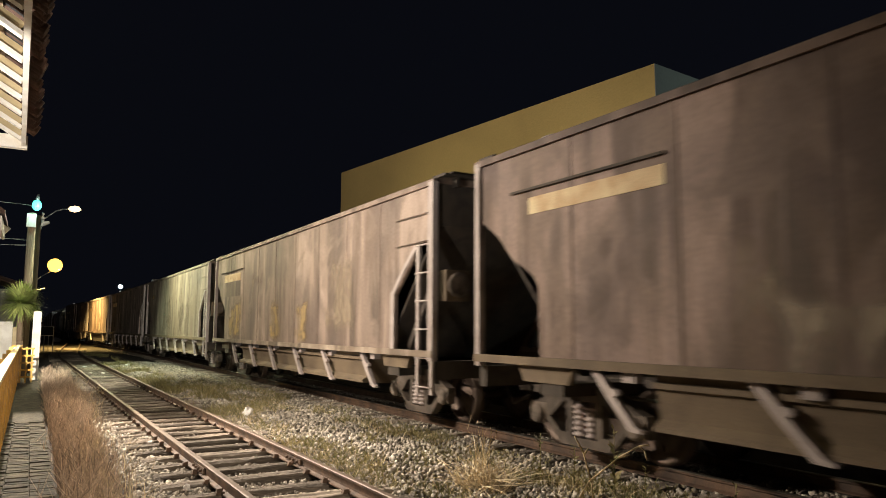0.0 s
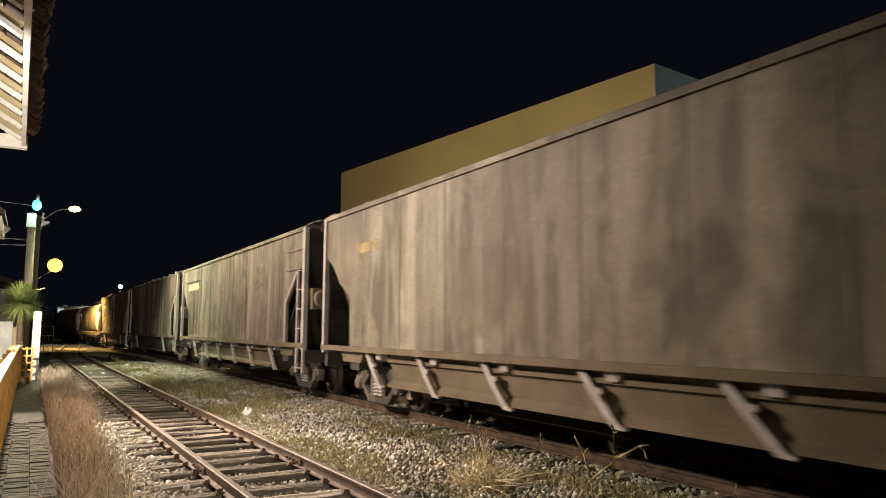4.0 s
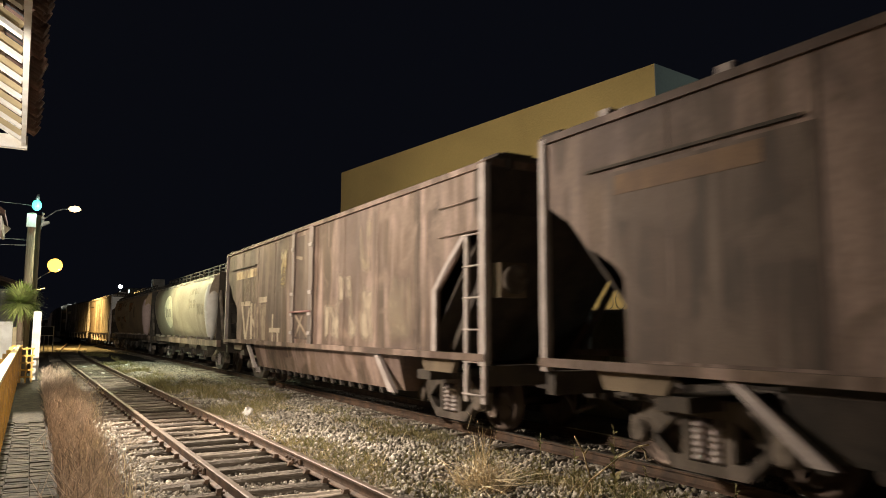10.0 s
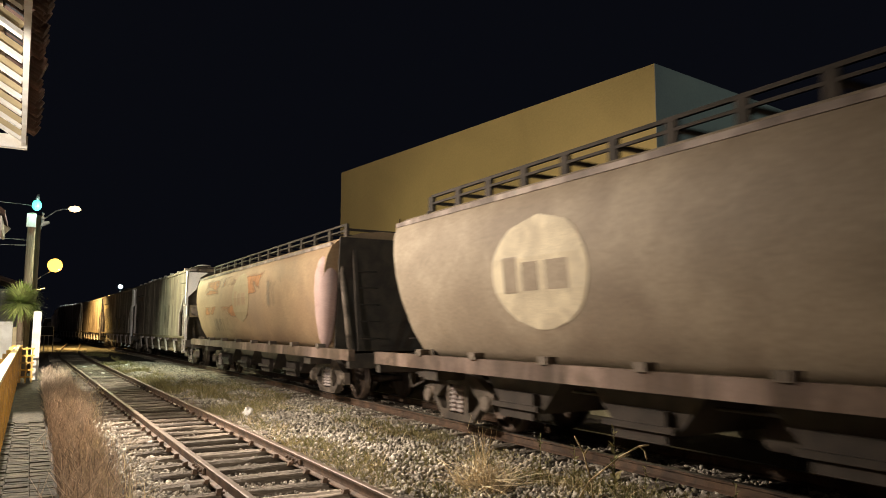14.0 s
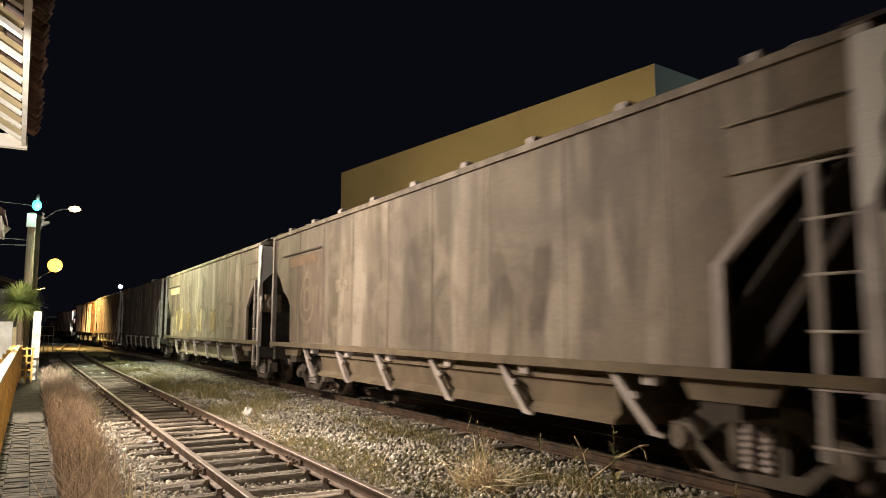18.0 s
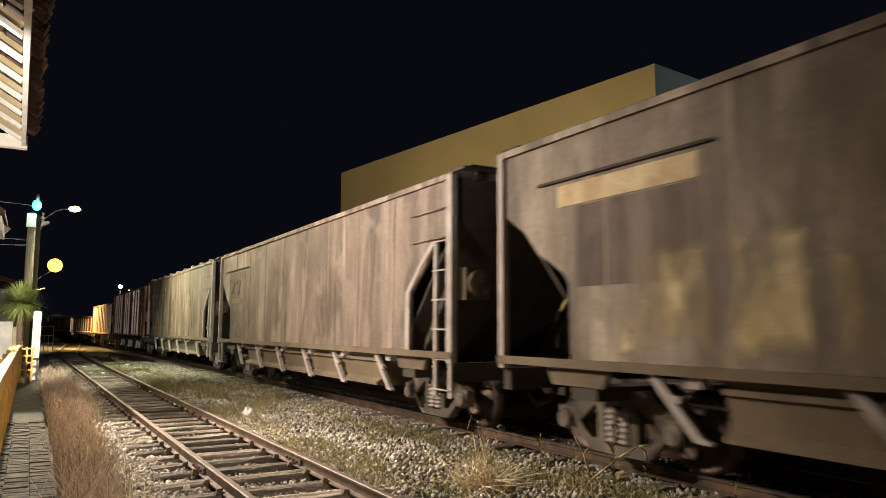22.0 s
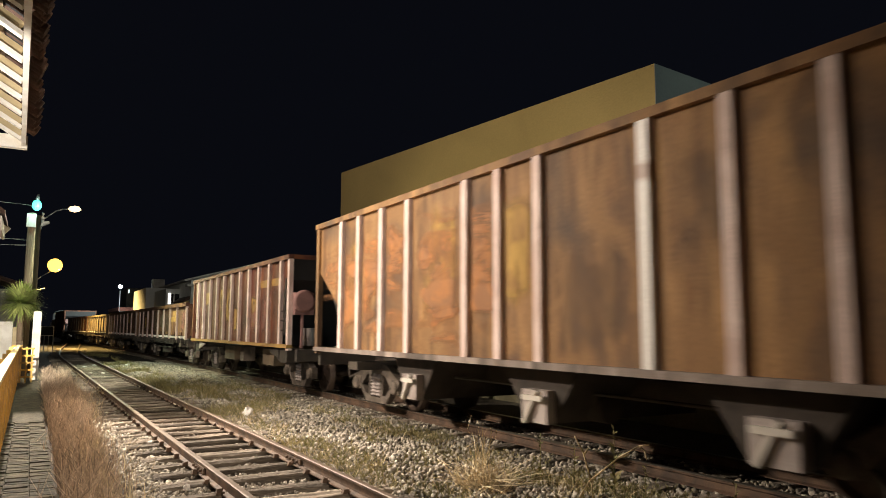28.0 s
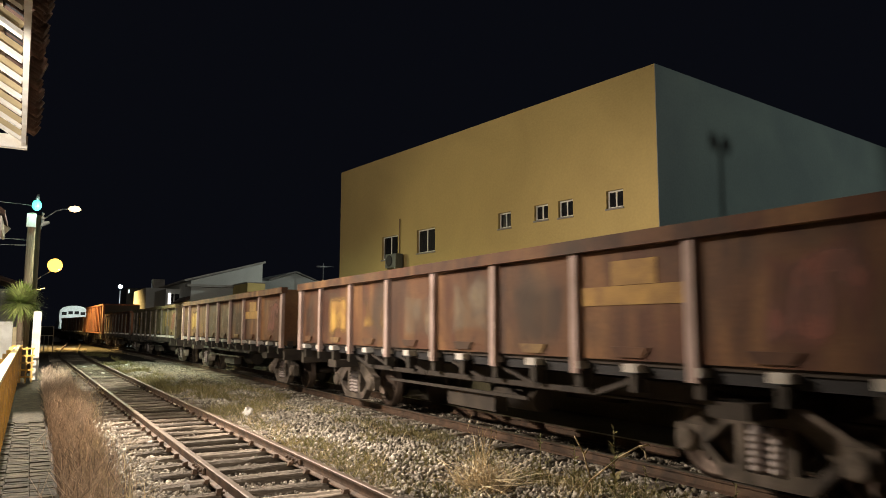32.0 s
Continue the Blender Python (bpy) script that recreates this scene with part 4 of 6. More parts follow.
    for k in range(4):
        y = (-3.2, -1.1, 1.1, 3.2)[k]
        bm = bmesh.new()
        prism(bm, [(y - 0.85, 0.9), (y - 0.4, 0.42), (y + 0.4, 0.42), (y + 0.85, 0.9)], -1.05, 1.05, "x")
        ch = part("chute", bm, M["under"], w)
        bm = bmesh.new()
        box(bm, -1.14, -1.05, y - 0.36, y + 0.36, 0.34, 0.66)
        box(bm, -1.20, -1.12, y - 0.5, y + 0.46, 0.46, 0.52)
        part("chute_gate", bm, M["gear"], ch, bevel=0.012)
    add_marks(w, marks, barrel=True)
    if logo:
        bm = bmesh.new()
        c, h, r = logo_at[0], logo_at[1], 0.68
        on_barrel(bm, h - r, h + r, lambda z: (c - 1.33 * math.sqrt(max(r * r - (z - h) ** 2, 0.0004)), c + 1.33 * math.sqrt(max(r * r - (z - h) ** 2, 0.0004))), 0.010)
        d = part("logo_disc", bm, logo, w, "pale round emblem")
        for y0, y1, z0, z1 in ((0.26, 0.44, -0.24, 0.20), (-0.02, 0.18, -0.22, 0.12), (-0.38, -0.12, -0.22, 0.12)):  # plain bars for the worn emblem
            bm = bmesh.new()
            on_barrel(bm, h + z0, h + z1, lambda z: (c + y0 * 1.5, c + y1 * 1.5), 0.013)
            part("emblem_bar", bm, paint, d)
    return w, length


def ribbed_hopper(label, paint, rib_paint, top, ribs, bars=(), bright=None, length=12.9, ladder_end=True, chutes=(2.57, -0.62, -3.75), marks=(), sill_paint=None, trim=0.0, cut=1.15, far_cut=1.15, pivot=None):
    """An open hopper with upright ribs on flat side sheets."""
    w = thing("open_hopper_wagon", label, "hopper wagon", "ribbed open hopper wagons of the train")
    e, bot = length / 2, 1.08
    en = e - trim  # the end with the hand brake stands further in
    running_gear(w, length, pivot or e - 1.75)
    for s in (-1, 1):
        bm = bmesh.new()
        prism(bm, [(-en + cut, bot), (e - far_cut, bot), (e - far_cut, top - 1.64), (e - 0.05, top - 0.86), (e - 0.05, top), (-en + 0.05, top), (-en + 0.05, top - 0.55), (-en + cut, top - 0.1 - cut)], s * HALF, s * (HALF - 0.04), "x")
        part("side_sheet", bm, paint, w)
        bm = bmesh.new()
        box(bm, *sorted((s * (HALF - 0.05), s * (HALF + 0.075))), -en, e, top - 0.02, top + 0.08)
        part("top_rail", bm, paint, w, bevel=0.012)
        bm = bmesh.new()
        box(bm, *sorted((s * (HALF - 0.05), s * (HALF + 0.08))), -en, e, bot - 0.08, bot - 0.001)
        part("side_sill", bm, sill_paint or rib_paint, w, bevel=0.01)
        for k, y in enumerate(ribs):
            bm = bmesh.new()
            box(bm, *sorted((s * (HALF - 0.01), s * (HALF + 0.07))), y - 0.07, y + 0.07, bot, top)
            part("rib", bm, M["bright"] if (k == bright and s < 0) else rib_paint, w, bevel=0.012)
        for q in (-1, 1):
            bm = bmesh.new()
            yc = e - 0.08 if q > 0 else -en + 0.08
            box(bm, s * HALF - 0.05, s * HALF + 0.05, yc - 0.07, yc + 0.07, 0.95, top)
            part("corner_post", bm, rib_paint if trim and q < 0 else paint, w, bevel=0.01)
    for y0, y1, z0, z1, m in bars:
        bm = bmesh.new()
        box(bm, -HALF - 0.006, -HALF, y0, y1, z0, z1)
        part("painted_bar", bm, M[m], w)
    for q, e in ((-1, en), (1, e)):
        # sheet coloured black for the unlit hollow behind the cut-away end
        bm = bmesh.new()
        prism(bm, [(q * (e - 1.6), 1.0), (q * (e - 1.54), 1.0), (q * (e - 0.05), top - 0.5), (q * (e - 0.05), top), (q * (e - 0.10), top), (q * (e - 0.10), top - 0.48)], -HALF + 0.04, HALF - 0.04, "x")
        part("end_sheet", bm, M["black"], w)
        bm = bmesh.new()
        box(bm, -HALF - 0.02, HALF + 0.02, q * (e - 0.06) - 0.05, q * (e - 0.06) + 0.05, top - 0.02, top + 0.08)
        part("end_rail", bm, paint, w)
        bm = bmesh.new()
        tube(bm, (-0.9, q * (e - 0.35), 1.05), (-0.9, q * (e - 0.35), 1.45), 0.15, seg=12)
        part("brake_cylinder", bm, M["pale"], w)
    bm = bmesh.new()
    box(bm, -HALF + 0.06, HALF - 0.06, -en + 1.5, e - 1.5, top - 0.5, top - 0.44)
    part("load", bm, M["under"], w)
    for y in chutes:
        bm = bmesh.new()
        prism(bm, [(y - 0.72, bot - 0.1), (y - 0.26, 0.36), (y + 0.26, 0.36), (y + 0.72, bot - 0.1)], -HALF + 0.25, HALF - 0.25, "x")
        ch = part("chute", bm, M["gear"], w, bevel=0.02)
        bm = bmesh.new()
        box(bm, -HALF + 0.12, -HALF + 0.25, y - 0.30, y + 0.16, 0.36, 0.74)
        part("chute_gate", bm, M["pale"], ch, bevel=0.03)
        bm = bmesh.new()
        beam(bm, (-HALF + 0.1, y - 0.16, 0.74), (-HALF + 0.08, y + 0.06, 0.36), 0.07, 0.05)
        box(bm, -HALF + 0.06, -HALF + 0.12, y - 0.28, y + 0.10, 0.62, 0.68)
        part("gate_lever", bm, M["white"], ch, bevel=0.01)
    add_marks(w, marks)
    if not chutes:
        for q in (-1, 1):
            bm = bmesh.new()
            prism(bm, [(q * 4.53, 0.97), (q * 4.53, 0.74), (q * 3.72, 0.90), (q * 3.72, 0.93)], -HALF - 0.01, -HALF + 0.03, "x")
            # the near plate's darker colour stands for the weaker light there
            part("gusset_plate", bm, M["pale"] if q > 0 else M["gear"], w)
            bm = bmesh.new()
            box(bm, -HALF, -HALF + 0.3, *sorted((q * 4.55, q * 5.1)), 0.66, 0.98)
            part("bearer_end", bm, M["gear"], w, bevel=0.015)
        for y, wd, m in ((1.17, 0.75, "chute"), (-0.3, 0.25, "bogie"), (-2.9, 0.6, "chute")):
            bm = bmesh.new()
            box(bm, -1.22, -0.9, y - wd * 0.8, y + wd * 0.8, 0.52, 0.92)
            part("equipment_box", bm, M[m], w, bevel=0.05)
    if ladder_end:
        ladder(w, -en + 0.34 if trim else -en + 0.06, 0.55 if not trim else 1.3, top - 0.45, M["gear"], gap=0.5, rungs=3 if trim else 6)
        bm = bmesh.new()
        lathe(bm, [(0.20, 0), (0.26, 0.05), (0.26, 0.09), (0.20, 0.12)], (0, -1, 0), (-HALF + 0.25, -en - 0.12, 2.05), 16)
        box(bm, -HALF + 0.05, -HALF + 0.5, -en - 0.14, -en, 1.75, 2.25)
        beam(bm, (-HALF + 0.25, -en - 0.06, 1.75), (-HALF + 0.25, -en - 0.06, 1.0), 0.05)
        part("hand_brake", bm, M["pinkish"], w, "pinkish hand brake wheel")
    return w, length


def gondola(label, paint, rib_paint, bars=(), length=12.6, top=2.28, marks=()):
    """A low open gondola with posts, stake pockets and a trussed underframe."""
    w = thing("gondola_wagon", label, "gondola wagon", "low gondola wagons of the train")
    e, bot = length / 2, 1.15
    running_gear(w, length, 4.55)
    n = 9
    for s in (-1, 1):
        bm = bmesh.new()
        box(bm, *sorted((s * HALF, s * (HALF - 0.05))), -e + 0.04, e - 0.04, bot, top)
        part("side_sheet", bm, paint, w)
        bm = bmesh.new()
        box(bm, *sorted((s * (HALF - 0.06), s * (HALF + 0.10))), -e, e, top - 0.03, top + 0.11)
        part("top_rail", bm, paint, w, bevel=0.02)
        # set back and painted black as the shade below the side sheet
        bm = bmesh.new()
        box(bm, *sorted((s * (HALF - 0.22), s * (HALF - 0.08))), -e, e, bot - 0.16, bot - 0.002)
        part("side_sill", bm, M["black"], w, bevel=0.01)
        for k in range(n):
            y = -e + 0.10 + k * (length - 0.20) / (n - 1) + (0.36 if 0 < k < n - 1 else 0)
            bm = bmesh.new()
            wd = 0.055 if 0 < k < n - 1 else 0.085
            box(bm, *sorted((s * (HALF - 0.01), s * (HALF + 0.065))), y - wd, y + wd, bot - 0.16, top - 0.03)
            part("side_post", bm, rib_paint, w, bevel=0.015)
        for k in range(2 * n - 2):
            y = -e + 0.40 + k * (length - 0.8) / (2 * n - 3)
            bm = bmesh.new()
            box(bm, *sorted((s * (HALF - 0.09), s * (HALF + 0.06))), y - (0.09 if k % 2 else 0.055), y + (0.09 if k % 2 else 0.055), bot - 0.11, bot - 0.03)
            part("door_latch", bm, M["white"], w, bevel=0.015)
            bm = bmesh.new()
            box(bm, *sorted((s * (HALF - 0.12), s * (HALF + 0.02))), y - 0.05, y + 0.05, bot - 0.30, bot - 0.13)
            part("latch_bracket", bm, M["gear"], w, bevel=0.01)
        bm = bmesh.new()  # truss bar under the sill
        beam(bm, (s * 1.32, -2.9, 0.80), (s * 1.32, 2.9, 0.80), 0.05, 0.06)
        beam(bm, (s * 1.25, -1.6, 0.62), (s * 1.25, 2.2, 0.62), 0.04)
        for q in (-1, 1):
            beam(bm, (s * 1.32, q * 2.9, 0.80), (s * 1.36, q * 3.6, 1.0), 0.05)
            for yy in (0.8, 1.9):
                beam(bm, (s * 1.34, q * yy, 0.80), (s * 1.38, q * yy + 0.75, 1.0), 0.04)
        part("truss_bar", bm, M["gear"], w)
        bm = bmesh.new()
        box(bm, s * 1.1 - 0.1, s * 1.1 + 0.1, -0.8, 0.4, 0.38, 0.60)
        part("equipment_box", bm, M["under"], w, bevel=0.02)
    for k in range(n - 1):  # drop-door bottoms, some with old yellow paint
        y = -e + 0.10 + (k + 0.5) * (length - 0.20) / (n - 1) + 0.36
        if y > e - 0.5:
            continue
        bm = bmesh.new()
        prism(bm, [(y - 0.24, bot + 0.13), (y - 0.16, bot + 0.03), (y + 0.16, bot + 0.03), (y + 0.24, bot + 0.13)], -HALF - 0.03, -HALF, "x")
        part("drop_door", bm, M["oldyellow"] if k % 4 == 2 else paint, w, bevel=0.006)
    add_marks(w, marks)
    for y0, y1, z0, z1, m in bars:
        bm = bmesh.new()
        box(bm, -HALF - 0.012, -HALF, y0, y1, z0, z1)
        part("painted_bar", bm, M[m], w)
    for q in (-1, 1):
        bm = bmesh.new()
        box(bm, -HALF, HALF, *sorted((q * e, q * (e - 0.07))), bot - 0.1, top + 0.06)
        part("end_wall", bm, paint, w, bevel=0.01)
        for x in (-0.9, 0, 0.9):
            bm = bmesh.new()
            box(bm, x - 0.06, x + 0.06, *sorted((q * e, q * (e + 0.07))), bot - 0.1, top)
            part("end_post", bm, paint, w)
    bm = bmesh.new()
    box(bm, -HALF + 0.05, HALF - 0.05, -e + 0.07, e - 0.07, bot - 0.05, bot + 0.02)
    part("floor_plate", bm, M["under"], w)
    return w, length


def locomotive(label):
    """A diesel locomotive with a short nose, cab front with windows, hood and railings."""
    w = thing("diesel_locomotive", label, "locomotive")
    L = 15.0
    e = L / 2
    for s in (-1, 1):
        bogie(w, s * 4.4, (-1.6, 0.0, 1.6))
    bm = bmesh.new()
    box(bm, -1.38, 1.38, -e, e, 0.78, 1.25)
    part("frame", bm, M["under"], w, bevel=0.02)
    bm = bmesh.new()
    box(bm, -0.9, 0.9, -e + 3.2, e - 0.6, 1.25, 3.45)
    part("hood", bm, M["locopaint"], w, bevel=0.06)
    bm = bmesh.new()
    prism(bm, [(-1.38, 1.25), (1.38, 1.25), (1.38, 3.15), (1.26, 3.42), (1.0, 3.64), (0.6, 3.77), (0.2, 3.81), (-0.2, 3.81), (-0.6, 3.77), (-1.0, 3.64), (-1.26, 3.42), (-1.38, 3.15)], -e + 0.9, -e + 3.2)
    cab = part("cab", bm, M["locopaint"], w, "white cab front with windows", bevel=0.04)
    for x0, x1, z0, z1 in ((-1.15, -0.68, 2.78, 3.12), (-0.52, -0.08, 2.86, 3.2), (0.08, 0.52, 2.86, 3.2), (0.68, 1.15, 2.78, 3.12)):
        bm = bmesh.new()
        box(bm, x0, x1, -e + 0.875, -e + 0.90, z0, z1)
        part("cab_window", bm, M["glass"], cab)
    for x in (-0.2, 0.2):
        bm = bmesh.new()
        lathe(bm, [(0.11, 0), (0.11, 0.06), (0.09, 0.07)], (0, -1, 0), (x, -e + 0.9, 3.58), 14)
        part("headlight", bm, M["locopaint"], cab)
    bm = bmesh.new()
    box(bm, -0.75, 0.75, -e + 0.2, -e + 0.9, 1.25, 2.6)
    part("nose", bm, M["locopaint"], w, bevel=0.06)
    for k in range(6):
        bm = bmesh.new()
        x = -1.0 + k * 0.4
        box(bm, x - 0.10, x + 0.06, -e - 0.02, -e, 1.95 + 0.0, 2.35)
        part("front_marking", bm, M["under"], w)
    for s in (-1, 1):
        for k in range(8):
            y = -e + 0.1 + k * 2.05
            bm = bmesh.new()
            tube(bm, (s * 1.33, y, 1.25), (s * 1.33, y, 2.25), 0.02, seg=6)
            part("stanchion", bm, M["pale"], w)
        bm = bmesh.new()
        tube(bm, (s * 1.33, -e + 0.1, 2.25), (s * 1.33, e - 0.1, 2.25), 0.022, seg=6)
        part("handrail", bm, M["pale"], w)
        bm = bmesh.new()
        box(bm, *sorted((s * 1.36, s * 1.0)), -e - 0.1, -e + 0.4, 0.3, 0.8)
        part("steps", bm, M["under"], w)
    bm = bmesh.new()
    prism(bm, [(-e - 0.25, 0.12), (-e - 0.05, 0.12), (-e, 0.75), (-e - 0.06, 0.75)], -1.25, 1.25, "x")
    part("pilot", bm, M["under"], w)
    return w, L

# ---- the station side: platform, fence, eave ----
def platform():
    p = tagged(new("platform"), "old station platform with a mossy brick edge", "platform", kind="structure")
    bm = bmesh.new()
    box(bm, -9, -0.34, -14, 24, -0.4, -0.004)
    part("platform_slab", bm, M["concrete"], p)
    bm = bmesh.new()
    box(bm, -0.34, 0.27, -14, 24, -0.4, -0.045)
    part("edge_bed", bm, M["platform"], p)
    meshes = []
    for k in range(4):
        bm = bmesh.new()
        v = box(bm, -0.095, 0.095, -0.045, 0.045, -0.05, 0.0)
        for q in v:
            q.co += Vector((random.uniform(-0.006, 0.006), random.uniform(-0.005, 0.005), random.uniform(-0.006, 0.004)))
        meshes.append(mesh_of("brick", bm, M["platform"]))
    for j in range(95):
        for i in range(3):
            if j * 3 + i >= 285:
                continue
            b = part("brick", meshes[(j * 7 + i * 3) % 4], None, p)
            b.location = (-0.235 + i * 0.202, 3.4 + j * 0.1 + (0.05 if i % 2 else 0), random.uniform(-0.008, 0.004))
    bm = bmesh.new()
    box(bm, -0.33, 0.268, 12.95, 24, -0.045, -0.006)
    part("worn_edge", bm, M["platform"], p)


platform()


def fence():
    f = thing("yellow_fence", "yellow painted wooden platform fence with pickets", "fence")
    x = -0.24
    y0, y1 = -4.0, 22.0
    for z in (0.22, 0.62):
        bm = bmesh.new()
        box(bm, x - 0.075, x - 0.032, y0, y1, z, z + 0.09)
        part("rail", bm, M["yellow"], f)
    bm = bmesh.new()
    box(bm, x - 0.06, x + 0.04, y0, y1, 0.94, 0.985)
    part("top_rail", bm, M["paleyellow"], f, "worn yellow top rail", 0.008)
    k = 0
    bm = bmesh.new()
    box(bm, -0.030, 0.030, -0.028, 0.028, 0.06, 0.935)
    me = mesh_of("picket", bm, M["yellow"], 0.004)
    y = y0 + 0.1
    while y < y1:
        p = part("picket", me, None, f)
        p.location = (x + random.uniform(-0.004, 0.004), y, random.uniform(-0.01, 0.0))
        p.rotation_euler = (random.uniform(-0.02, 0.02), 0, 0)
        y += 0.13
    for k in range(12):
        bm = bmesh.new()
        box(bm, x - 0.165, x - 0.08, y0 + k * 2.36 - 0.045, y0 + k * 2.36 + 0.045, -0.02, 0.98)
        part("post", bm, M["yellow"], f, bevel=0.006)
    g = thing("lattice_gate", "yellow wooden lattice closing the end of the platform edge", "gate")
    for k in range(3):
        bm = bmesh.new()
        box(bm, -0.20 + k * 0.13, -0.16 + k * 0.13, 21.98, 22.02, -0.02, 0.98 - 0.05 * k)
        part("upright", bm, M["yellow"], g)
    for k in range(5):
        bm = bmesh.new()
        z = 0.14 + k * 0.185
        box(bm, -0.22, 0.13, 21.955, 21.98, z - 0.02, z + 0.025)
        part("crossbar", bm, M["yellow"], g)


fence()


def white_post():
    p = thing("white_post", "whitewashed concrete post at the platform end", "post", at=(0.145, 23, 0))
    bm = bmesh.new()
    box(bm, -0.10, 0.10, -0.10, 0.10, -0.4, 1.86)
    part("shaft", bm, M["white"], p, bevel=0.02)
    bm = bmesh.new()
    lathe(bm, [(0.10, 1.86), (0.09, 1.885), (0.02, 1.90)], seg=12)
    part("cap", bm, M["white"], p)


white_post()


def station():
    st = thing("station_roof", "clay-tiled station eave on white rafters", "roof", at=(0.06, 0, 0, 0, 0, 0.8))
    y0, y1, z = -6.0, 8.5, 3.33
    slope = 0.60
    bm = bmesh.new()
    box(bm, -0.14, -0.10, y0, y1, z - 0.005, z + 0.12)
    part("fascia", bm, M["whitewood"], st, "white fascia board", 0.006)
    bm = bmesh.new()
    box(bm, -3.4, -0.085, y1 - 0.03, y1 + 0.06, z - 0.03, z + 0.105)
    part("tie_beam", bm, M["whitewood"], st, "white tie beam at the roof end", 0.01)
    y = y1 - 0.25
    while y > y0:
        bm = bmesh.new()
        beam(bm, (-0.145, y, z + 0.065), (-3.6, y, z + 0.065 + 3.455 * slope), 0.06, 0.055)
        rf = part("rafter", bm, M["boards"], st)
        # white strip puts the light from below into the underside's colour
        bm = bmesh.new()
        beam(bm, (-0.142, y, z + 0.012), (-3.6, y, z + 0.012 + 3.458 * slope), 0.075, 0.03)
        part("rafter_edge", bm, M["whitewood"], rf)
        y -= 0.50
    for k in range(9):  # battens over the rafters
        bm = bmesh.new()
        x = -0.30 - k * 0.38
        box(bm, x - 0.03, x + 0.03, y0, y1 - 0.06, z + 0.155 - (x + 0.17) * slope, z + 0.175 - (x + 0.17) * slope)
        part("batten", bm, M["polewood"], st)
    bm = bmesh.new()
    tube(bm, (0, 0, 0), (-0.42, 0, 0.42 * slope - 0.02), 0.043, 0.036, 12)
    tile = mesh_of("roof_tile", bm, M["tile"])
    # the bed's black colour stands in for the shade between the rafters
    bm = bmesh.new()
    prism(bm, [(-0.11, z + 0.165), (-3.6, z + 0.165 + 3.48 * slope), (-3.6, z + 0.195 + 3.48 * slope), (-0.11, z + 0.195)], y0, y1 + 0.06)
    part("tile_bed", bm, M["black"], st, "boards under the tiles, black for the shade between rafters")
    n = int((y1 - y0 + 0.1) / 0.10)
    for j in range(n):
        for r in range(2):
            t = part("roof_tile", tile, None, st)
            x = -0.005 - r * 0.36 + random.uniform(-0.025, 0.02)
            t.matrix_basis = pose(x, y1 + 0.02 - j * 0.10, z + 0.175 + (-0.055 - x) * slope + random.uniform(-0.008, 0.01), random.uniform(-3, 3), random.uniform(-2, 2), random.uniform(-4, 4))
    wall = tagged(new("station_wall"), "cream station wall behind the platform", "wall", kind="structure")
    bm = bmesh.new()
    box(bm, -3.6, -3.35, y0, y1 - 0.2, -0.01, z + 1.8)
    part("wall_face", bm, M["boards"], wall)
    # the next roof along the platform
    e2 = thing("goods_shed_roof", "white-edged eave of the next station building", "roof")
    bm = bmesh.new()
    beam(bm, (-0.53, 16, 3.24), (-1.38, 16, 3.92), 0.08, 0.26)
    part("barge_board", bm, M["whitewood"], e2, bevel=0.008)
    bm = bmesh.new()
    box(bm, -0.60, -0.54, 14.2, 15.94, 3.12, 3.34)
    part("fascia", bm, M["whitewood"], e2, bevel=0.008)
    bm = bmesh.new()
    prism(bm, [(-0.5, 3.36), (-1.45, 4.12), (-1.45, 4.20), (-0.5, 3.44)], 14.2, 16.1)
    part("roof_slab", bm, M["tile"], e2)
    bm = bmesh.new()
    box(bm, -2.9, -2.75, 14.2, 15.7, -0.01, 3.6)
    part("shed_wall", bm, M["white"], e2)


station()


def left_houses():
    w = tagged(new("garden_wall"), "stained white garden wall beyond the platform", "wall", kind="structure")
    bm = bmesh.new()
    box(bm, -4.5, -0.50, 26.4, 26.58, -0.4, 1.62)
    part("wall_face", bm, M["white"], w)
    bm = bmesh.new()
    box(bm, -0.49, -0.20, 26.4, 26.58, -0.4, 1.45)
    part("gate_pier", bm, M["boards"], w)
    h = thing("tiled_house", "dark house with a clay-tiled roof behind the trees", "house")
    bm = bmesh.new()
    box(bm, -9, -0.5, 45.2, 52, -0.4, 3.5)
    part("wall", bm, M["concrete"], h)
    bm = bmesh.new()
    prism(bm, [(-0.25, 3.5), (-0.25, 3.62), (-4.8, 5.2), (-9.2, 3.62), (-9.2, 3.5), (-4.8, 5.05)], 44.9, 52.2)
    part("roof", bm, M["tile"], h)
    for r in range(6):
        bm = bmesh.new()
        x = -0.3 - r * 0.75
        tube(bm, (x, 44.85, 3.66 + r * 0.26), (x - 0.75, 44.85, 3.92 + r * 0.26), 0.09, seg=8)
        part("verge_tile", bm, M["tile"], h)


left_houses()


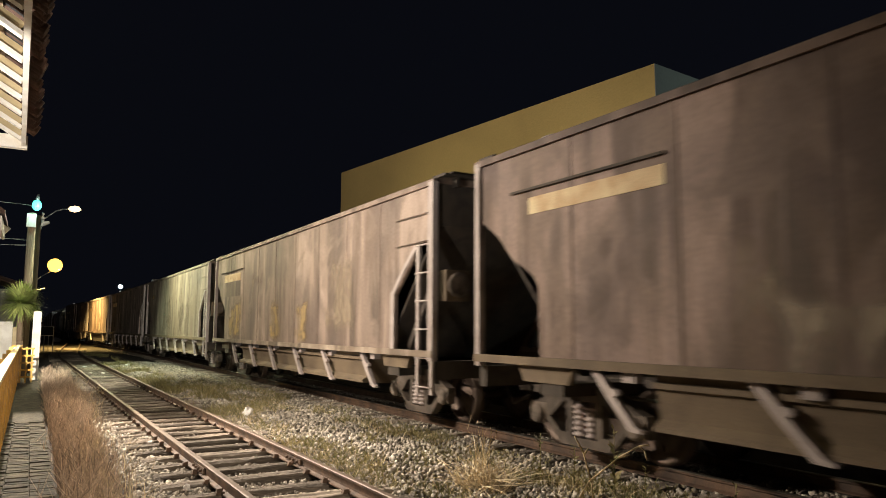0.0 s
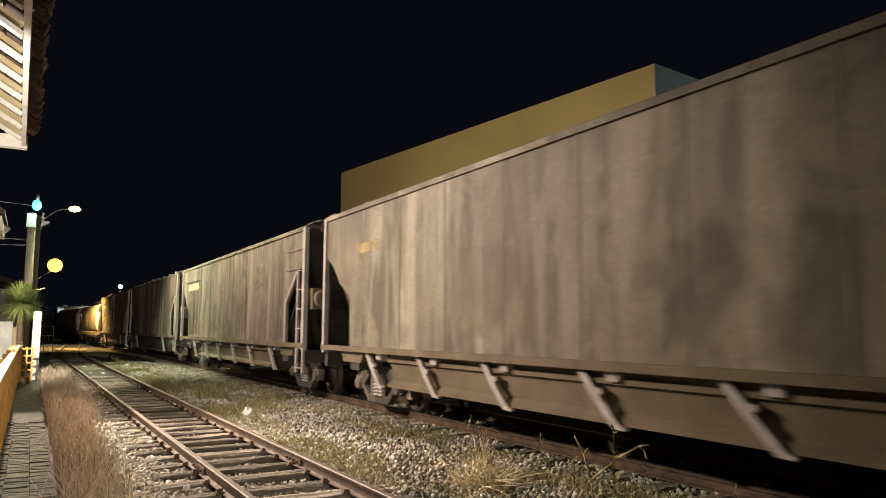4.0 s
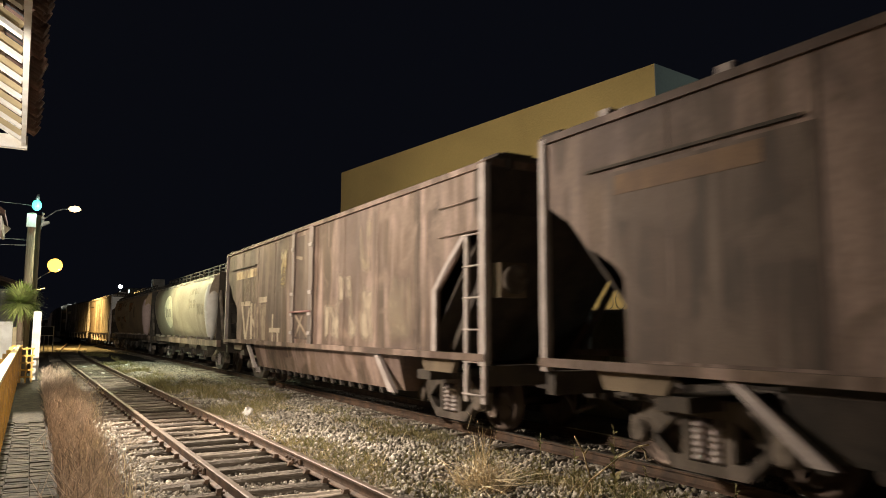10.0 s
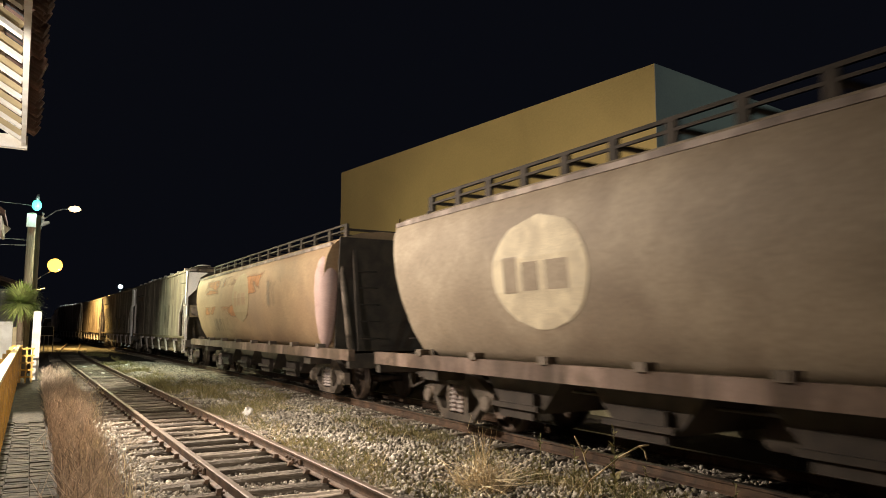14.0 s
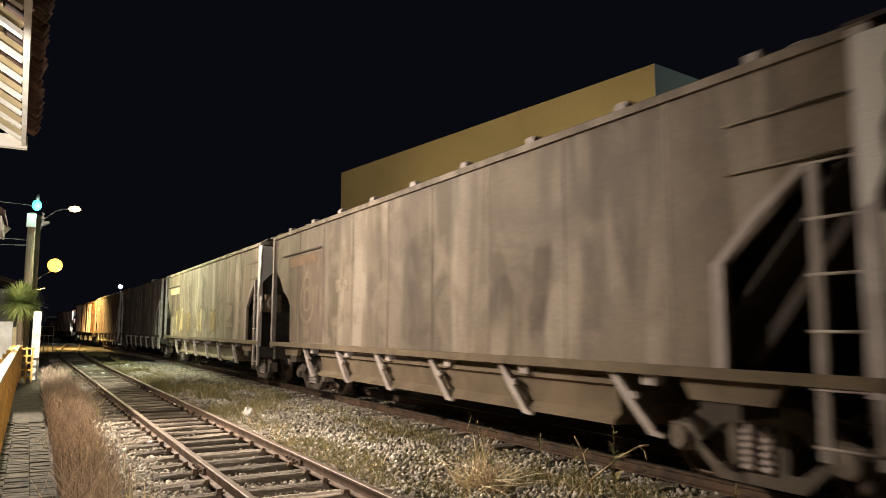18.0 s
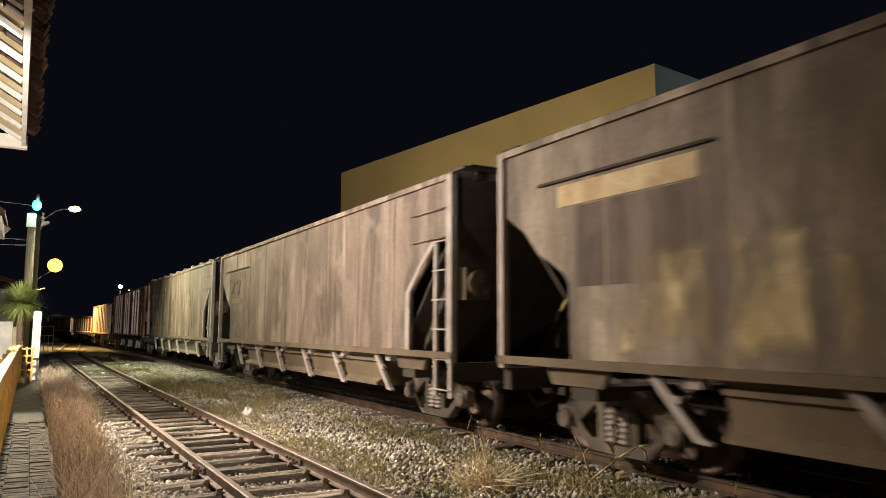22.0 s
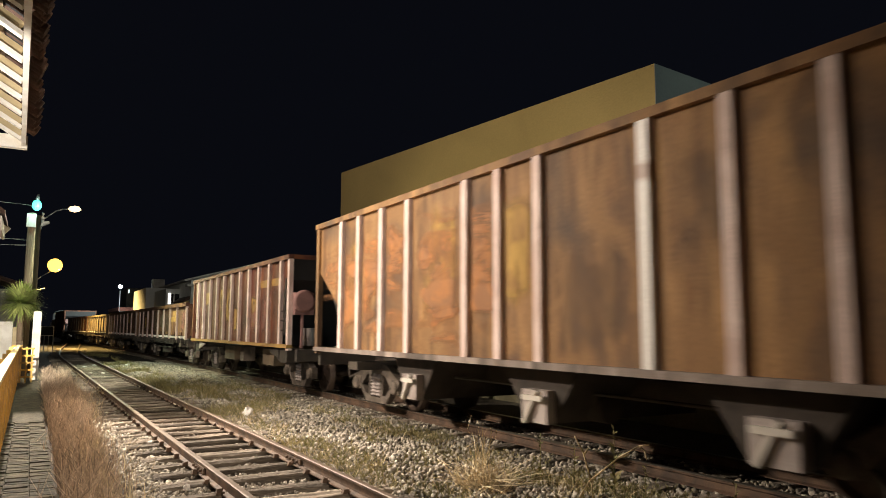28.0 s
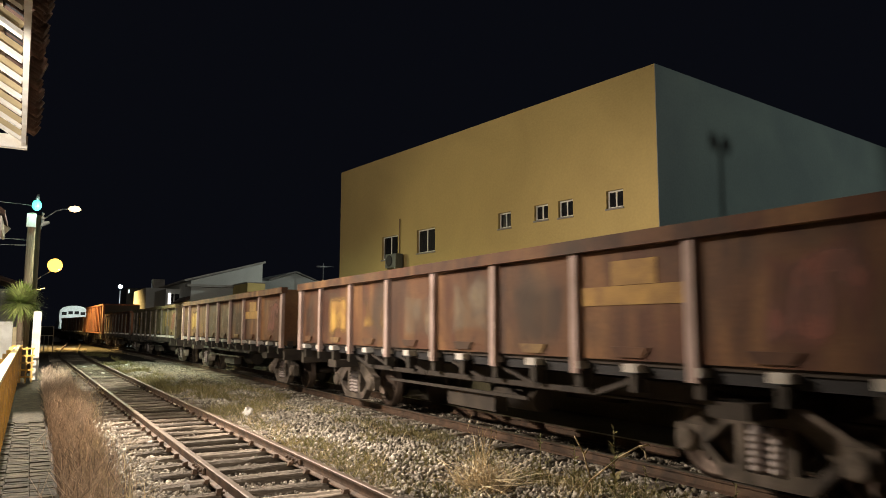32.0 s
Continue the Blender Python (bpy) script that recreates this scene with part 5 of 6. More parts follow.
def yucca():
    y = thing("yucca_plant", "spiky green yucca on a short trunk", "plant", at=(-0.30, 26, 0))
    bm = bmesh.new()
    tube(bm, (0, 0, -0.4), (0.02, 0.02, 1.0), 0.11, 0.09, 10)
    tube(bm, (0.02, 0.02, 1.0), (-0.03, 0, 2.1), 0.09, 0.07, 10)
    part("trunk", bm, M["polewood"], y)
    rng = random.Random(5)
    bm = bmesh.new()
    for k in range(1300):
        d = Vector((rng.gauss(0, 1), rng.gauss(0, 1), rng.gauss(0.45, 0.75))).normalized()
        L = rng.uniform(0.5, 0.82)
        base = Vector((-0.03, 0, 2.2)) + d * 0.06
        side = d.cross(Vector((0, 0, 1))).normalized() * 0.017
        midp = base + d * L * 0.55
        tip = base + d * L + Vector((0, 0, -0.12 * L))
        a = [bm.verts.new(p) for p in (base - side * 0.7, base + side * 0.7, midp + side, midp - side, tip)]
        bm.faces.new((a[0], a[1], a[2], a[3]))
        bm.faces.new((a[3], a[2], a[4]))
    part("leaves", bm, M["yucca"], y)


yucca()


# ---- poles and lamps ----
def pole(name, label, x, y, top, r, material):
    p = thing(name, label, "pole", at=(x, y, 0))
    bm = bmesh.new()
    tube(bm, (0, 0, -0.4), (0, 0, top), r * 1.25, r, 14)
    part("post", bm, material, p)
    return p


p1 = pole("floodlight_pole", "brown wooden pole with a teal floodlight on top", -0.19, 30, 5.62, 0.13, M["polewood"])
bm = bmesh.new()
lathe(bm, [(0.16 * math.cos(a), 0.18 + 0.20 * math.sin(a)) for a in [radians(d) for d in range(-80, 81, 16)]], at=(0.12, -0.15, 5.72), seg=20)
part("lamp_globe", bm, glow("teal_glow", (0.10, 0.85, 0.66), 2.6), p1, "glowing teal lamp")
bm = bmesh.new()
tube(bm, (0.12, -0.15, 6.05), (0.14, -0.15, 6.3), 0.07, 0.05, 10)
part("lamp_cap", bm, M["metal"], p1)
bm = bmesh.new()
box(bm, -0.17, 0.13, -0.28, -0.12, 5.08, 5.56)
part("ballast_box", bm, M["white"], p1, "white ballast box", 0.03)
p2 = pole("wooden_pole", "brown wooden pole with a curved street lamp arm", -0.03, 33, 5.95, 0.14, M["polewood"])
bm = bmesh.new()
pts = [(0.12, 0, 5.72), (0.4, 0, 5.98), (0.65, 0, 6.2), (0.9, 0, 6.29), (1.15, 0, 6.32)]
for a, b in zip(pts, pts[1:]):
    tube(bm, a, b, 0.028, seg=8)
part("lamp_arm", bm, M["metal"], p2)
bm = bmesh.new()
lathe(bm, [(0.03, 0), (0.10, 0.08), (0.14, 0.22), (0.11, 0.40), (0.03, 0.48)], (1, 0, 0.02), (1.08, 0, 6.33), 12)
part("lamp_head", bm, glow("warm_glow", (1.0, 0.66, 0.34), 2.5), p2, "lit street lamp head")
bm = bmesh.new()
prism(bm, [(0.10, 5.52), (0.14, 5.50), (0.44, 5.66), (0.42, 5.74), (0.2, 5.70)], -0.16, 0.16)
part("floodlight", bm, M["white"], p2, "white floodlight housing", 0.015)
bm = bmesh.new()
box(bm, 0.14, 0.17, -0.02, 0.02, 5.4, 6.12)
part("insulator_bar", bm, M["metal"], p2)
for k in range(3):
    bm = bmesh.new()
    lathe(bm, [(0.02, 0), (0.06, 0.03), (0.06, 0.06), (0.03, 0.10)], (1, 0, 0), (0.15, 0, 5.75 + k * 0.14), 10)
    part("insulator", bm, M["white"], p2)
bm = bmesh.new()
box(bm, -0.19, 0.19, -0.20, -0.13, 0.3, 1.72)
part("dark_wrap", bm, M["black"], p2, "black cover round the foot", 0.02)
p3 = pole("sodium_street_lamp", "slim street lamp with a glaring sodium light", 0.08, 62, 5.0, 0.07, M["metal"])
bm = bmesh.new()
tube(bm, (0, 0, 4.9), (0.35, 0, 5.25), 0.035, seg=8)
tube(bm, (0.35, 0, 5.25), (1.2, 0, 5.85), 0.03, seg=8)
part("lamp_arm", bm, M["metal"], p3)
# globe built larger than the lamp head, its glare put into the shape
bm = bmesh.new()
lathe(bm, [(0.52 * math.cos(a), 0.52 * math.sin(a)) for a in [radians(d) for d in range(-84, 85, 12)]], (0, 0, 1), (1.25, 0, 6.16), 28)
part("lamp_globe", bm, glow("sodium_glow", (1.0, 0.60, 0.09), 3.2), p3, "glaring sodium lamp, oversized to take in its glare")
bm = bmesh.new()
beam(bm, (0.15, 0, 4.25), (0.68, 0, 4.40), 0.16, 0.05)
part("side_lamp", bm, M["white"], p3)
p4 = pole("street_lamp", "far street lamp with a white light", 7.74, 80, 5.2, 0.035, M["black"])
bm = bmesh.new()
lathe(bm, [(0.22 * math.cos(a), 0.18 + 0.2 * math.sin(a)) for a in [radians(d) for d in range(-80, 81, 16)]], (0, 0, 1), (0, -0.2, 5.42), 20)
part("lamp_globe", bm, glow("white_glow", (0.82, 1.0, 0.95), 25), p4, "white lamp")


def wires():
    for k, (a, b) in enumerate((((-0.2, 30, 5.9), (-14, 22, 6.6)), ((-0.2, 30, 4.65), (-14, 26, 4.9)), ((-0.2, 30, 4.6), (-14, 24, 5.6)), ((-0.2, 30, 4.45), (-14, 28, 4.45)), ((-0.2, 30, 4.4), (-14, 25, 5.1)))):
        a, b = Vector(a), Vector(b)
        bm = bmesh.new()
        rings = []
        for j in range(13):
            t = j / 12
            q = a.lerp(b, t) - Vector((0, 0, 1.2 * t * (1 - t)))
            rings.append([bm.verts.new(q + Vector((0, 0.006 * math.cos(i * 2.1), 0.006 * math.sin(i * 2.1)))) for i in range(3)])
        for r0, r1 in zip(rings, rings[1:]):
            for i in range(3):
                bm.faces.new((r0[i], r0[(i + 1) % 3], r1[(i + 1) % 3], r1[i]))
        tagged(new("overhead_cable", mesh_of("overhead_cable", bm, M["concrete"])), "thin overhead cable running to the pole", "cable", "overhead cables")


wires()


# ---- houses beyond the train ----
def far_houses():
    h = thing("grey_house", "pale grey two-storey house with a sloping roof", "house")
    bm = bmesh.new()
    box(bm, 7.02, 8.62, 55, 62, -0.4, 4.30)
    part("wall", bm, M["greywall"], h)
    bm = bmesh.new()
    prism(bm, [(8.45, -0.4), (12.88, -0.4), (12.88, 5.60), (8.45, 4.36)], 46, 58)
    part("gable_wall", bm, M["greywall"], h)
    bm = bmesh.new()
    prism(bm, [(8.0, 4.28), (8.0, 4.40), (12.95, 5.76), (12.95, 5.62)], 45.6, 58)
    part("roof", bm, M["concrete"], h, bevel=0.02)
    bm = bmesh.new()
    box(bm, 8.1, 12.3, 45.3, 46, 3.95, 4.10)
    part("balcony_slab", bm, M["concrete"], h)
    for x0 in (7.72, 8.16):
        bm = bmesh.new()
        box(bm, x0, x0 + 0.36, 49.9, 49.98, 3.05, 3.68)
        part("window", bm, M["glass"], h)
    bm = bmesh.new()
    box(bm, 7.74, 7.92, 49.86, 49.9, 3.02, 3.72)
    part("window_light", bm, glow("room_glow", (1.0, 0.95, 0.85), 2.2), h, "lit window")
    bm = bmesh.new()
    box(bm, 7.6, 8.62, 50, 54.9, -0.4, 4.0)
    part("wing", bm, M["greywall"], h)
    bm = bmesh.new()
    box(bm, 7.62, 8.40, 56, 57, 4.3, 5.0)
    part("water_tank", bm, M["concrete"], h, bevel=0.03)
    r = thing("tiled_lean_to", "low tiled lean-to roof beside the grey house", "roof")
    bm = bmesh.new()
    prism(bm, [(8.0, 3.1), (8.75, 3.62), (10.5, 3.62), (10.6, 3.45), (8.8, 3.42), (8.1, 3.02)], 46.2, 49.8)
    part("tile_bed", bm, M["tile"], r)
    for k in range(16):
        bm = bmesh.new()
        x = 8.75 + k * 0.115
        tube(bm, (x, 46.1, 3.40), (x, 48.5, 3.66), 0.05, seg=7)
        part("roof_tile", bm, M["tile"], r)
    bm = bmesh.new()
    box(bm, 8.1, 10.4, 46.4, 49.6, -0.4, 3.1)
    part("wall", bm, M["ochrewall"], r)
    c = thing("yellow_outbuilding", "small yellow rendered outbuilding", "building")
    bm = bmesh.new()
    box(bm, 10.9, 11.95, 42, 45.5, -0.4, 4.08)
    part("wall", bm, M["ochrewall"], c, bevel=0.02)
    bm = bmesh.new()
    box(bm, 10.85, 12.0, 41.95, 45.55, 4.085, 4.15)
    part("coping", bm, M["concrete"], c)
    g = thing("gabled_house", "grey gabled house front behind the wall", "house")
    bm = bmesh.new()
    prism(bm, [(12.2, -0.4), (18.2, -0.4), (18.2, 4.78), (16.4, 5.40), (14.6, 4.80), (12.2, 4.75)], 50, 60)
    part("wall", bm, M["greywall"], g)
    bm = bmesh.new()
    prism(bm, [(14.4, 4.78), (16.4, 5.46), (18.4, 4.74), (18.4, 4.82), (16.4, 5.56), (14.4, 4.88)], 49.8, 60)
    part("roof", bm, M["concrete"], g)
    an = thing("roof_antenna", "thin television antenna on a mast", "antenna", at=(16.67, 45, 0))
    bm = bmesh.new()
    tube(bm, (0, 0, -0.4), (0, 0, 5.75), 0.03, seg=6)
    part("mast", bm, M["metal"], an)
    for k in range(6):
        bm = bmesh.new()
        tube(bm, (-0.55 + 0.05 * k, -0.5 + k * 0.2, 5.5 + 0.03 * (k % 3)), (0.55 - 0.05 * k, -0.5 + k * 0.2, 5.5 + 0.03 * (k % 3)), 0.014, seg=5)
        part("element", bm, M["metal"], an)
    bm = bmesh.new()
    tube(bm, (0, -0.6, 5.52), (0, 0.6, 5.52), 0.016, seg=5)
    part("boom", bm, M["metal"], an)
    d = thing("dark_warehouse", "dark low warehouse with a pink roof edge by the curve", "building")
    bm = bmesh.new()
    box(bm, 8.6, 22, 88, 100, -0.4, 3.3)
    part("wall", bm, M["darkroof"], d)
    bm = bmesh.new()
    box(bm, 8.4, 22.2, 87.8, 100.2, 3.3, 3.7)
    part("roof", bm, M["redpatch"], d, bevel=0.03)
    t = thing("far_block", "dim far apartment block with two small lit openings", "building")
    bm = bmesh.new()
    box(bm, 11.5, 18.5, 110, 120, -0.4, 7.0)
    part("wall", bm, M["darkroof"], t)
    for x, z, s in ((12.6, 5.2, 0.25), (13.0, 4.2, 0.18), (13.1, 4.7, 0.15), (9.4 + 2.3, 6.3, 0.15)):
        bm = bmesh.new()
        box(bm, x, x + s, 109.95, 110.0, z, z + 0.5)
        part("lit_window", bm, glow("far_window_glow", (0.8, 1.0, 0.95), 2.0), t)
    sg = thing("trackside_sign", "dark rectangular board on a white metal frame", "sign")
    bm = bmesh.new()
    box(bm, 0.62, 1.32, 55.0, 55.04, 0.92, 1.46)
    part("board", bm, M["black"], sg)
    for a in ((0.56, 0.62, 0.3, 1.52), (1.32, 1.38, -0.36, 1.52), (0.62, 1.32, 1.46, 1.52), (0.62, 1.32, 0.86, 0.92), (0.80, 0.84, -0.36, 0.86), (1.05, 1.09, -0.36, 0.86)):
        bm = bmesh.new()
        box(bm, a[0], a[1], 54.98, 55.05, a[2], a[3])
        part("frame_bar", bm, M["white"], sg)


far_houses()


# ---- sleepers, stones and weeds ----
def sleepers():
    meshes = []
    for k in range(8):
        bm = bmesh.new()
        rng = random.Random(k)
        xs = np.linspace(-1.02, 1.02, 9)
        rows = []
        wd = rng.uniform(0.10, 0.13)
        for x in xs:
            j = lambda s: rng.uniform(-s, s)
            end = 0.012 if abs(x) > 1.0 else 0.0
            rows.append([bm.verts.new((x + j(0.02), y + j(0.008), z + j(0.006) - end)) for y, z in ((-wd, -0.16), (-wd, -0.02), (-wd + 0.02, 0.0), (-0.02, -0.006), (0.02, 0.004), (wd - 0.02, 0.0), (wd, -0.02), (wd, -0.16))])
        for a, b in zip(rows, rows[1:]):
            for i in range(7):
                bm.faces.new((a[i], a[i + 1], b[i + 1], b[i]))
        bm.faces.new(rows[0])
        bm.faces.new(list(reversed(rows[-1])))
        meshes.append(mesh_of("sleeper", bm, M["sleeper"]))
    rng = random.Random(3)
    for fx, parent, lo, hi, gap in ((siding_x, siding, -1.0, 62, 0.545), (main_x, mainline, -2.0, 60, 0.58)):
        y = lo
        k = 0
        while y < hi:
            o = part("sleeper", meshes[rng.randrange(8)], None, parent)
            o.matrix_basis = pose(fx(y) + rng.uniform(-0.06, 0.06), y, -0.134 + rng.uniform(-0.012, 0.0), 0, rng.uniform(-0.5, 0.5), math.degrees(heading(fx, y)) + rng.uniform(-1.6, 1.6) + (180 if k % 2 else 0))
            y += gap + rng.uniform(-0.04, 0.04)
            k += 1
    # rail fastenings, small rusty lumps on both sides of each rail
    bm = bmesh.new()
    y = -1.0
    while y < 30:
        for s in (-1, 1):
            for q in (-1, 1):
                x = siding_x(y) + s * 0.533 + q * 0.085
                v = box(bm, x - 0.024, x + 0.024, y - 0.028, y + 0.028, -0.135, -0.085)
                for c in v[4:]:
                    c.co.x += (0.018 if q < 0 else -0.018) + rng.uniform(-0.008, 0.008)
                    c.co.z += rng.uniform(-0.02, 0.01)
        y += 0.545
    tagged(part("rail_clips", bm, M["rail"], siding), kind="stuff")
    for y in (8.3, 20.3):
        for s in (-1, 1):
            for q in (-1, 1):
                x = siding_x(y) + s * 0.533 + q * 0.026
                bm = bmesh.new()
                box(bm, x - 0.010, x + 0.010, y - 0.26, y + 0.26, -0.105, -0.045)
                fp = part("fishplate", bm, M["rail"], siding, bevel=0.004)
                for d in (-0.18, -0.06, 0.06, 0.18):
                    bm = bmesh.new()
                    tube(bm, (x, y + d, -0.075), (x + q * 0.04, y + d, -0.075), 0.016, seg=6)
                    part("bolt", bm, M["rail"], fp)


def stones():
    rng = np.random.default_rng(11)
    def region(n, lo, hi, y0, y1, power, size):
        y = y0 + (y1 - y0) * rng.random(n) ** power
        a = np.array([lo(v) for v in y])
        b = np.array([hi(v) for v in y])
        return np.c_[a + (b - a) * rng.random(n), y, size * rng.uniform(0.55, 1.35, n)]
    sets = [region(27000, lambda y: siding_x(y) + 0.62, lambda y: main_x(y) - 0.70, 3.2, 36, 1.6, 0.025),
            region(9000, lambda y: siding_x(y) + 0.62, lambda y: main_x(y) - 0.70, 3.2, 30, 1.3, 0.013),
            region(5200, lambda y: siding_x(y) - 0.47, lambda y: siding_x(y) + 0.47, 3.0, 28, 1.4, 0.017),
            region(7500, lambda y: siding_x(y) - 1.35, lambda y: siding_x(y) - 0.60, 4.0, 22, 1.7, 0.020),
            region(5000, lambda y: main_x(y) - 0.70, lambda y: main_x(y) + 0.45, 3.0, 24, 1.4, 0.026)]
    p = np.vstack(sets)
    z = np.array([bed_z(x, y) for x, y, _ in p])
    n = len(p)
    cube = np.array([(x, y, z) for z in (-1, 1) for x, y in ((-1, -1), (1, -1), (1, 1), (-1, 1))], float)
    v = cube[None] * rng.uniform(0.55, 1.1, (n, 8, 3)) * np.c_[np.ones(n), rng.uniform(0.7, 1.2, n), rng.uniform(0.5, 0.85, n)][:, None]
    q = rng.normal(size=(n, 4))
    q /= np.linalg.norm(q, axis=1)[:, None]
    w, a, b, c = q.T
    rot = np.array([[1 - 2 * (b * b + c * c), 2 * (a * b - c * w), 2 * (a * c + b * w)], [2 * (a * b + c * w), 1 - 2 * (a * a + c * c), 2 * (b * c - a * w)], [2 * (a * c - b * w), 2 * (b * c + a * w), 1 - 2 * (a * a + b * b)]]).transpose(2, 0, 1)
    v = np.einsum("nij,nkj->nki", rot, v) * p[:, 2][:, None, None]
    v += np.c_[p[:, :2], z + p[:, 2] * 0.35][:, None]
    quads = np.array(((3, 2, 1, 0), (4, 5, 6, 7), (0, 1, 5, 4), (1, 2, 6, 5), (2, 3, 7, 6), (3, 0, 4, 7)))
    f = (np.arange(n)[:, None, None] * 8 + quads[None]).reshape(-1)
    me = bpy.data.meshes.new("ballast_stones")
    me.vertices.add(n * 8)
    me.vertices.foreach_set("co", v.reshape(-1))
    me.loops.add(n * 24)
    me.loops.foreach_set("vertex_index", f)
    me.polygons.add(n * 6)
    me.polygons.foreach_set("loop_start", np.arange(n * 6) * 4)
    me.update(calc_edges=True)
    me.materials.append(M["stone"])
    tagged(new("ballast_stones", me), "loose pale grey crushed ballast stones", "stones", kind="stuff")


def blades(name, label, material, roots, heights, lean, width, seed, twigs=0, droop=0.12, sway=0.25):
    """Thin bent blades or stems, each a tapered strip of three spans; twigs branch off the stems."""
    rng = np.random.default_rng(seed)
    vs, fs = [], []

    def strip(p, d, L, w, bend):
        side = np.cross(d, (rng.normal(), rng.normal(), 0.1))
        side = side / (np.linalg.norm(side) + 1e-9) * w
        i = len(vs)
        q = p
        for k, (t, s) in enumerate(((0, 1), (0.45, 0.8), (0.8, 0.5))):
            c = p + d * L * t + bend * t * t
            vs.append(tuple(c - side * s))
            vs.append(tuple(c + side * s))
        vs.append(tuple(p + d * L + bend))
        fs.extend(((i, i + 1, i + 3, i + 2), (i + 2, i + 3, i + 5, i + 4), (i + 4, i + 5, i + 6)))

    for (x, y), h in zip(roots, heights):
        d = np.array((rng.normal(0, lean), rng.normal(0, lean), 1.0))
        d /= np.linalg.norm(d)
        z = bed_z(x, y) - 0.02
        bend = np.array((d[0] * droop * 2 + rng.normal(0, sway), d[1] * droop * 2 + rng.normal(0, sway), -droop)) * h
        p = np.array((x, y, z))
        strip(p, d, h, width, bend)
        for k in range(twigs):
            t = rng.uniform(0.3, 0.95)
            e = np.array((rng.normal(0, 0.5), rng.normal(0, 0.5), rng.uniform(0.4, 1.1)))
            e /= np.linalg.norm(e)
            strip(p + d * h * t + bend * t * t, e, h * rng.uniform(0.12, 0.32), width * 0.8, np.zeros(3))
    me = bpy.data.meshes.new(name)
    me.from_pydata(vs, [], fs)
    me.materials.append(M[material])
    return tagged(new(name, me), label, "grass", kind="stuff")


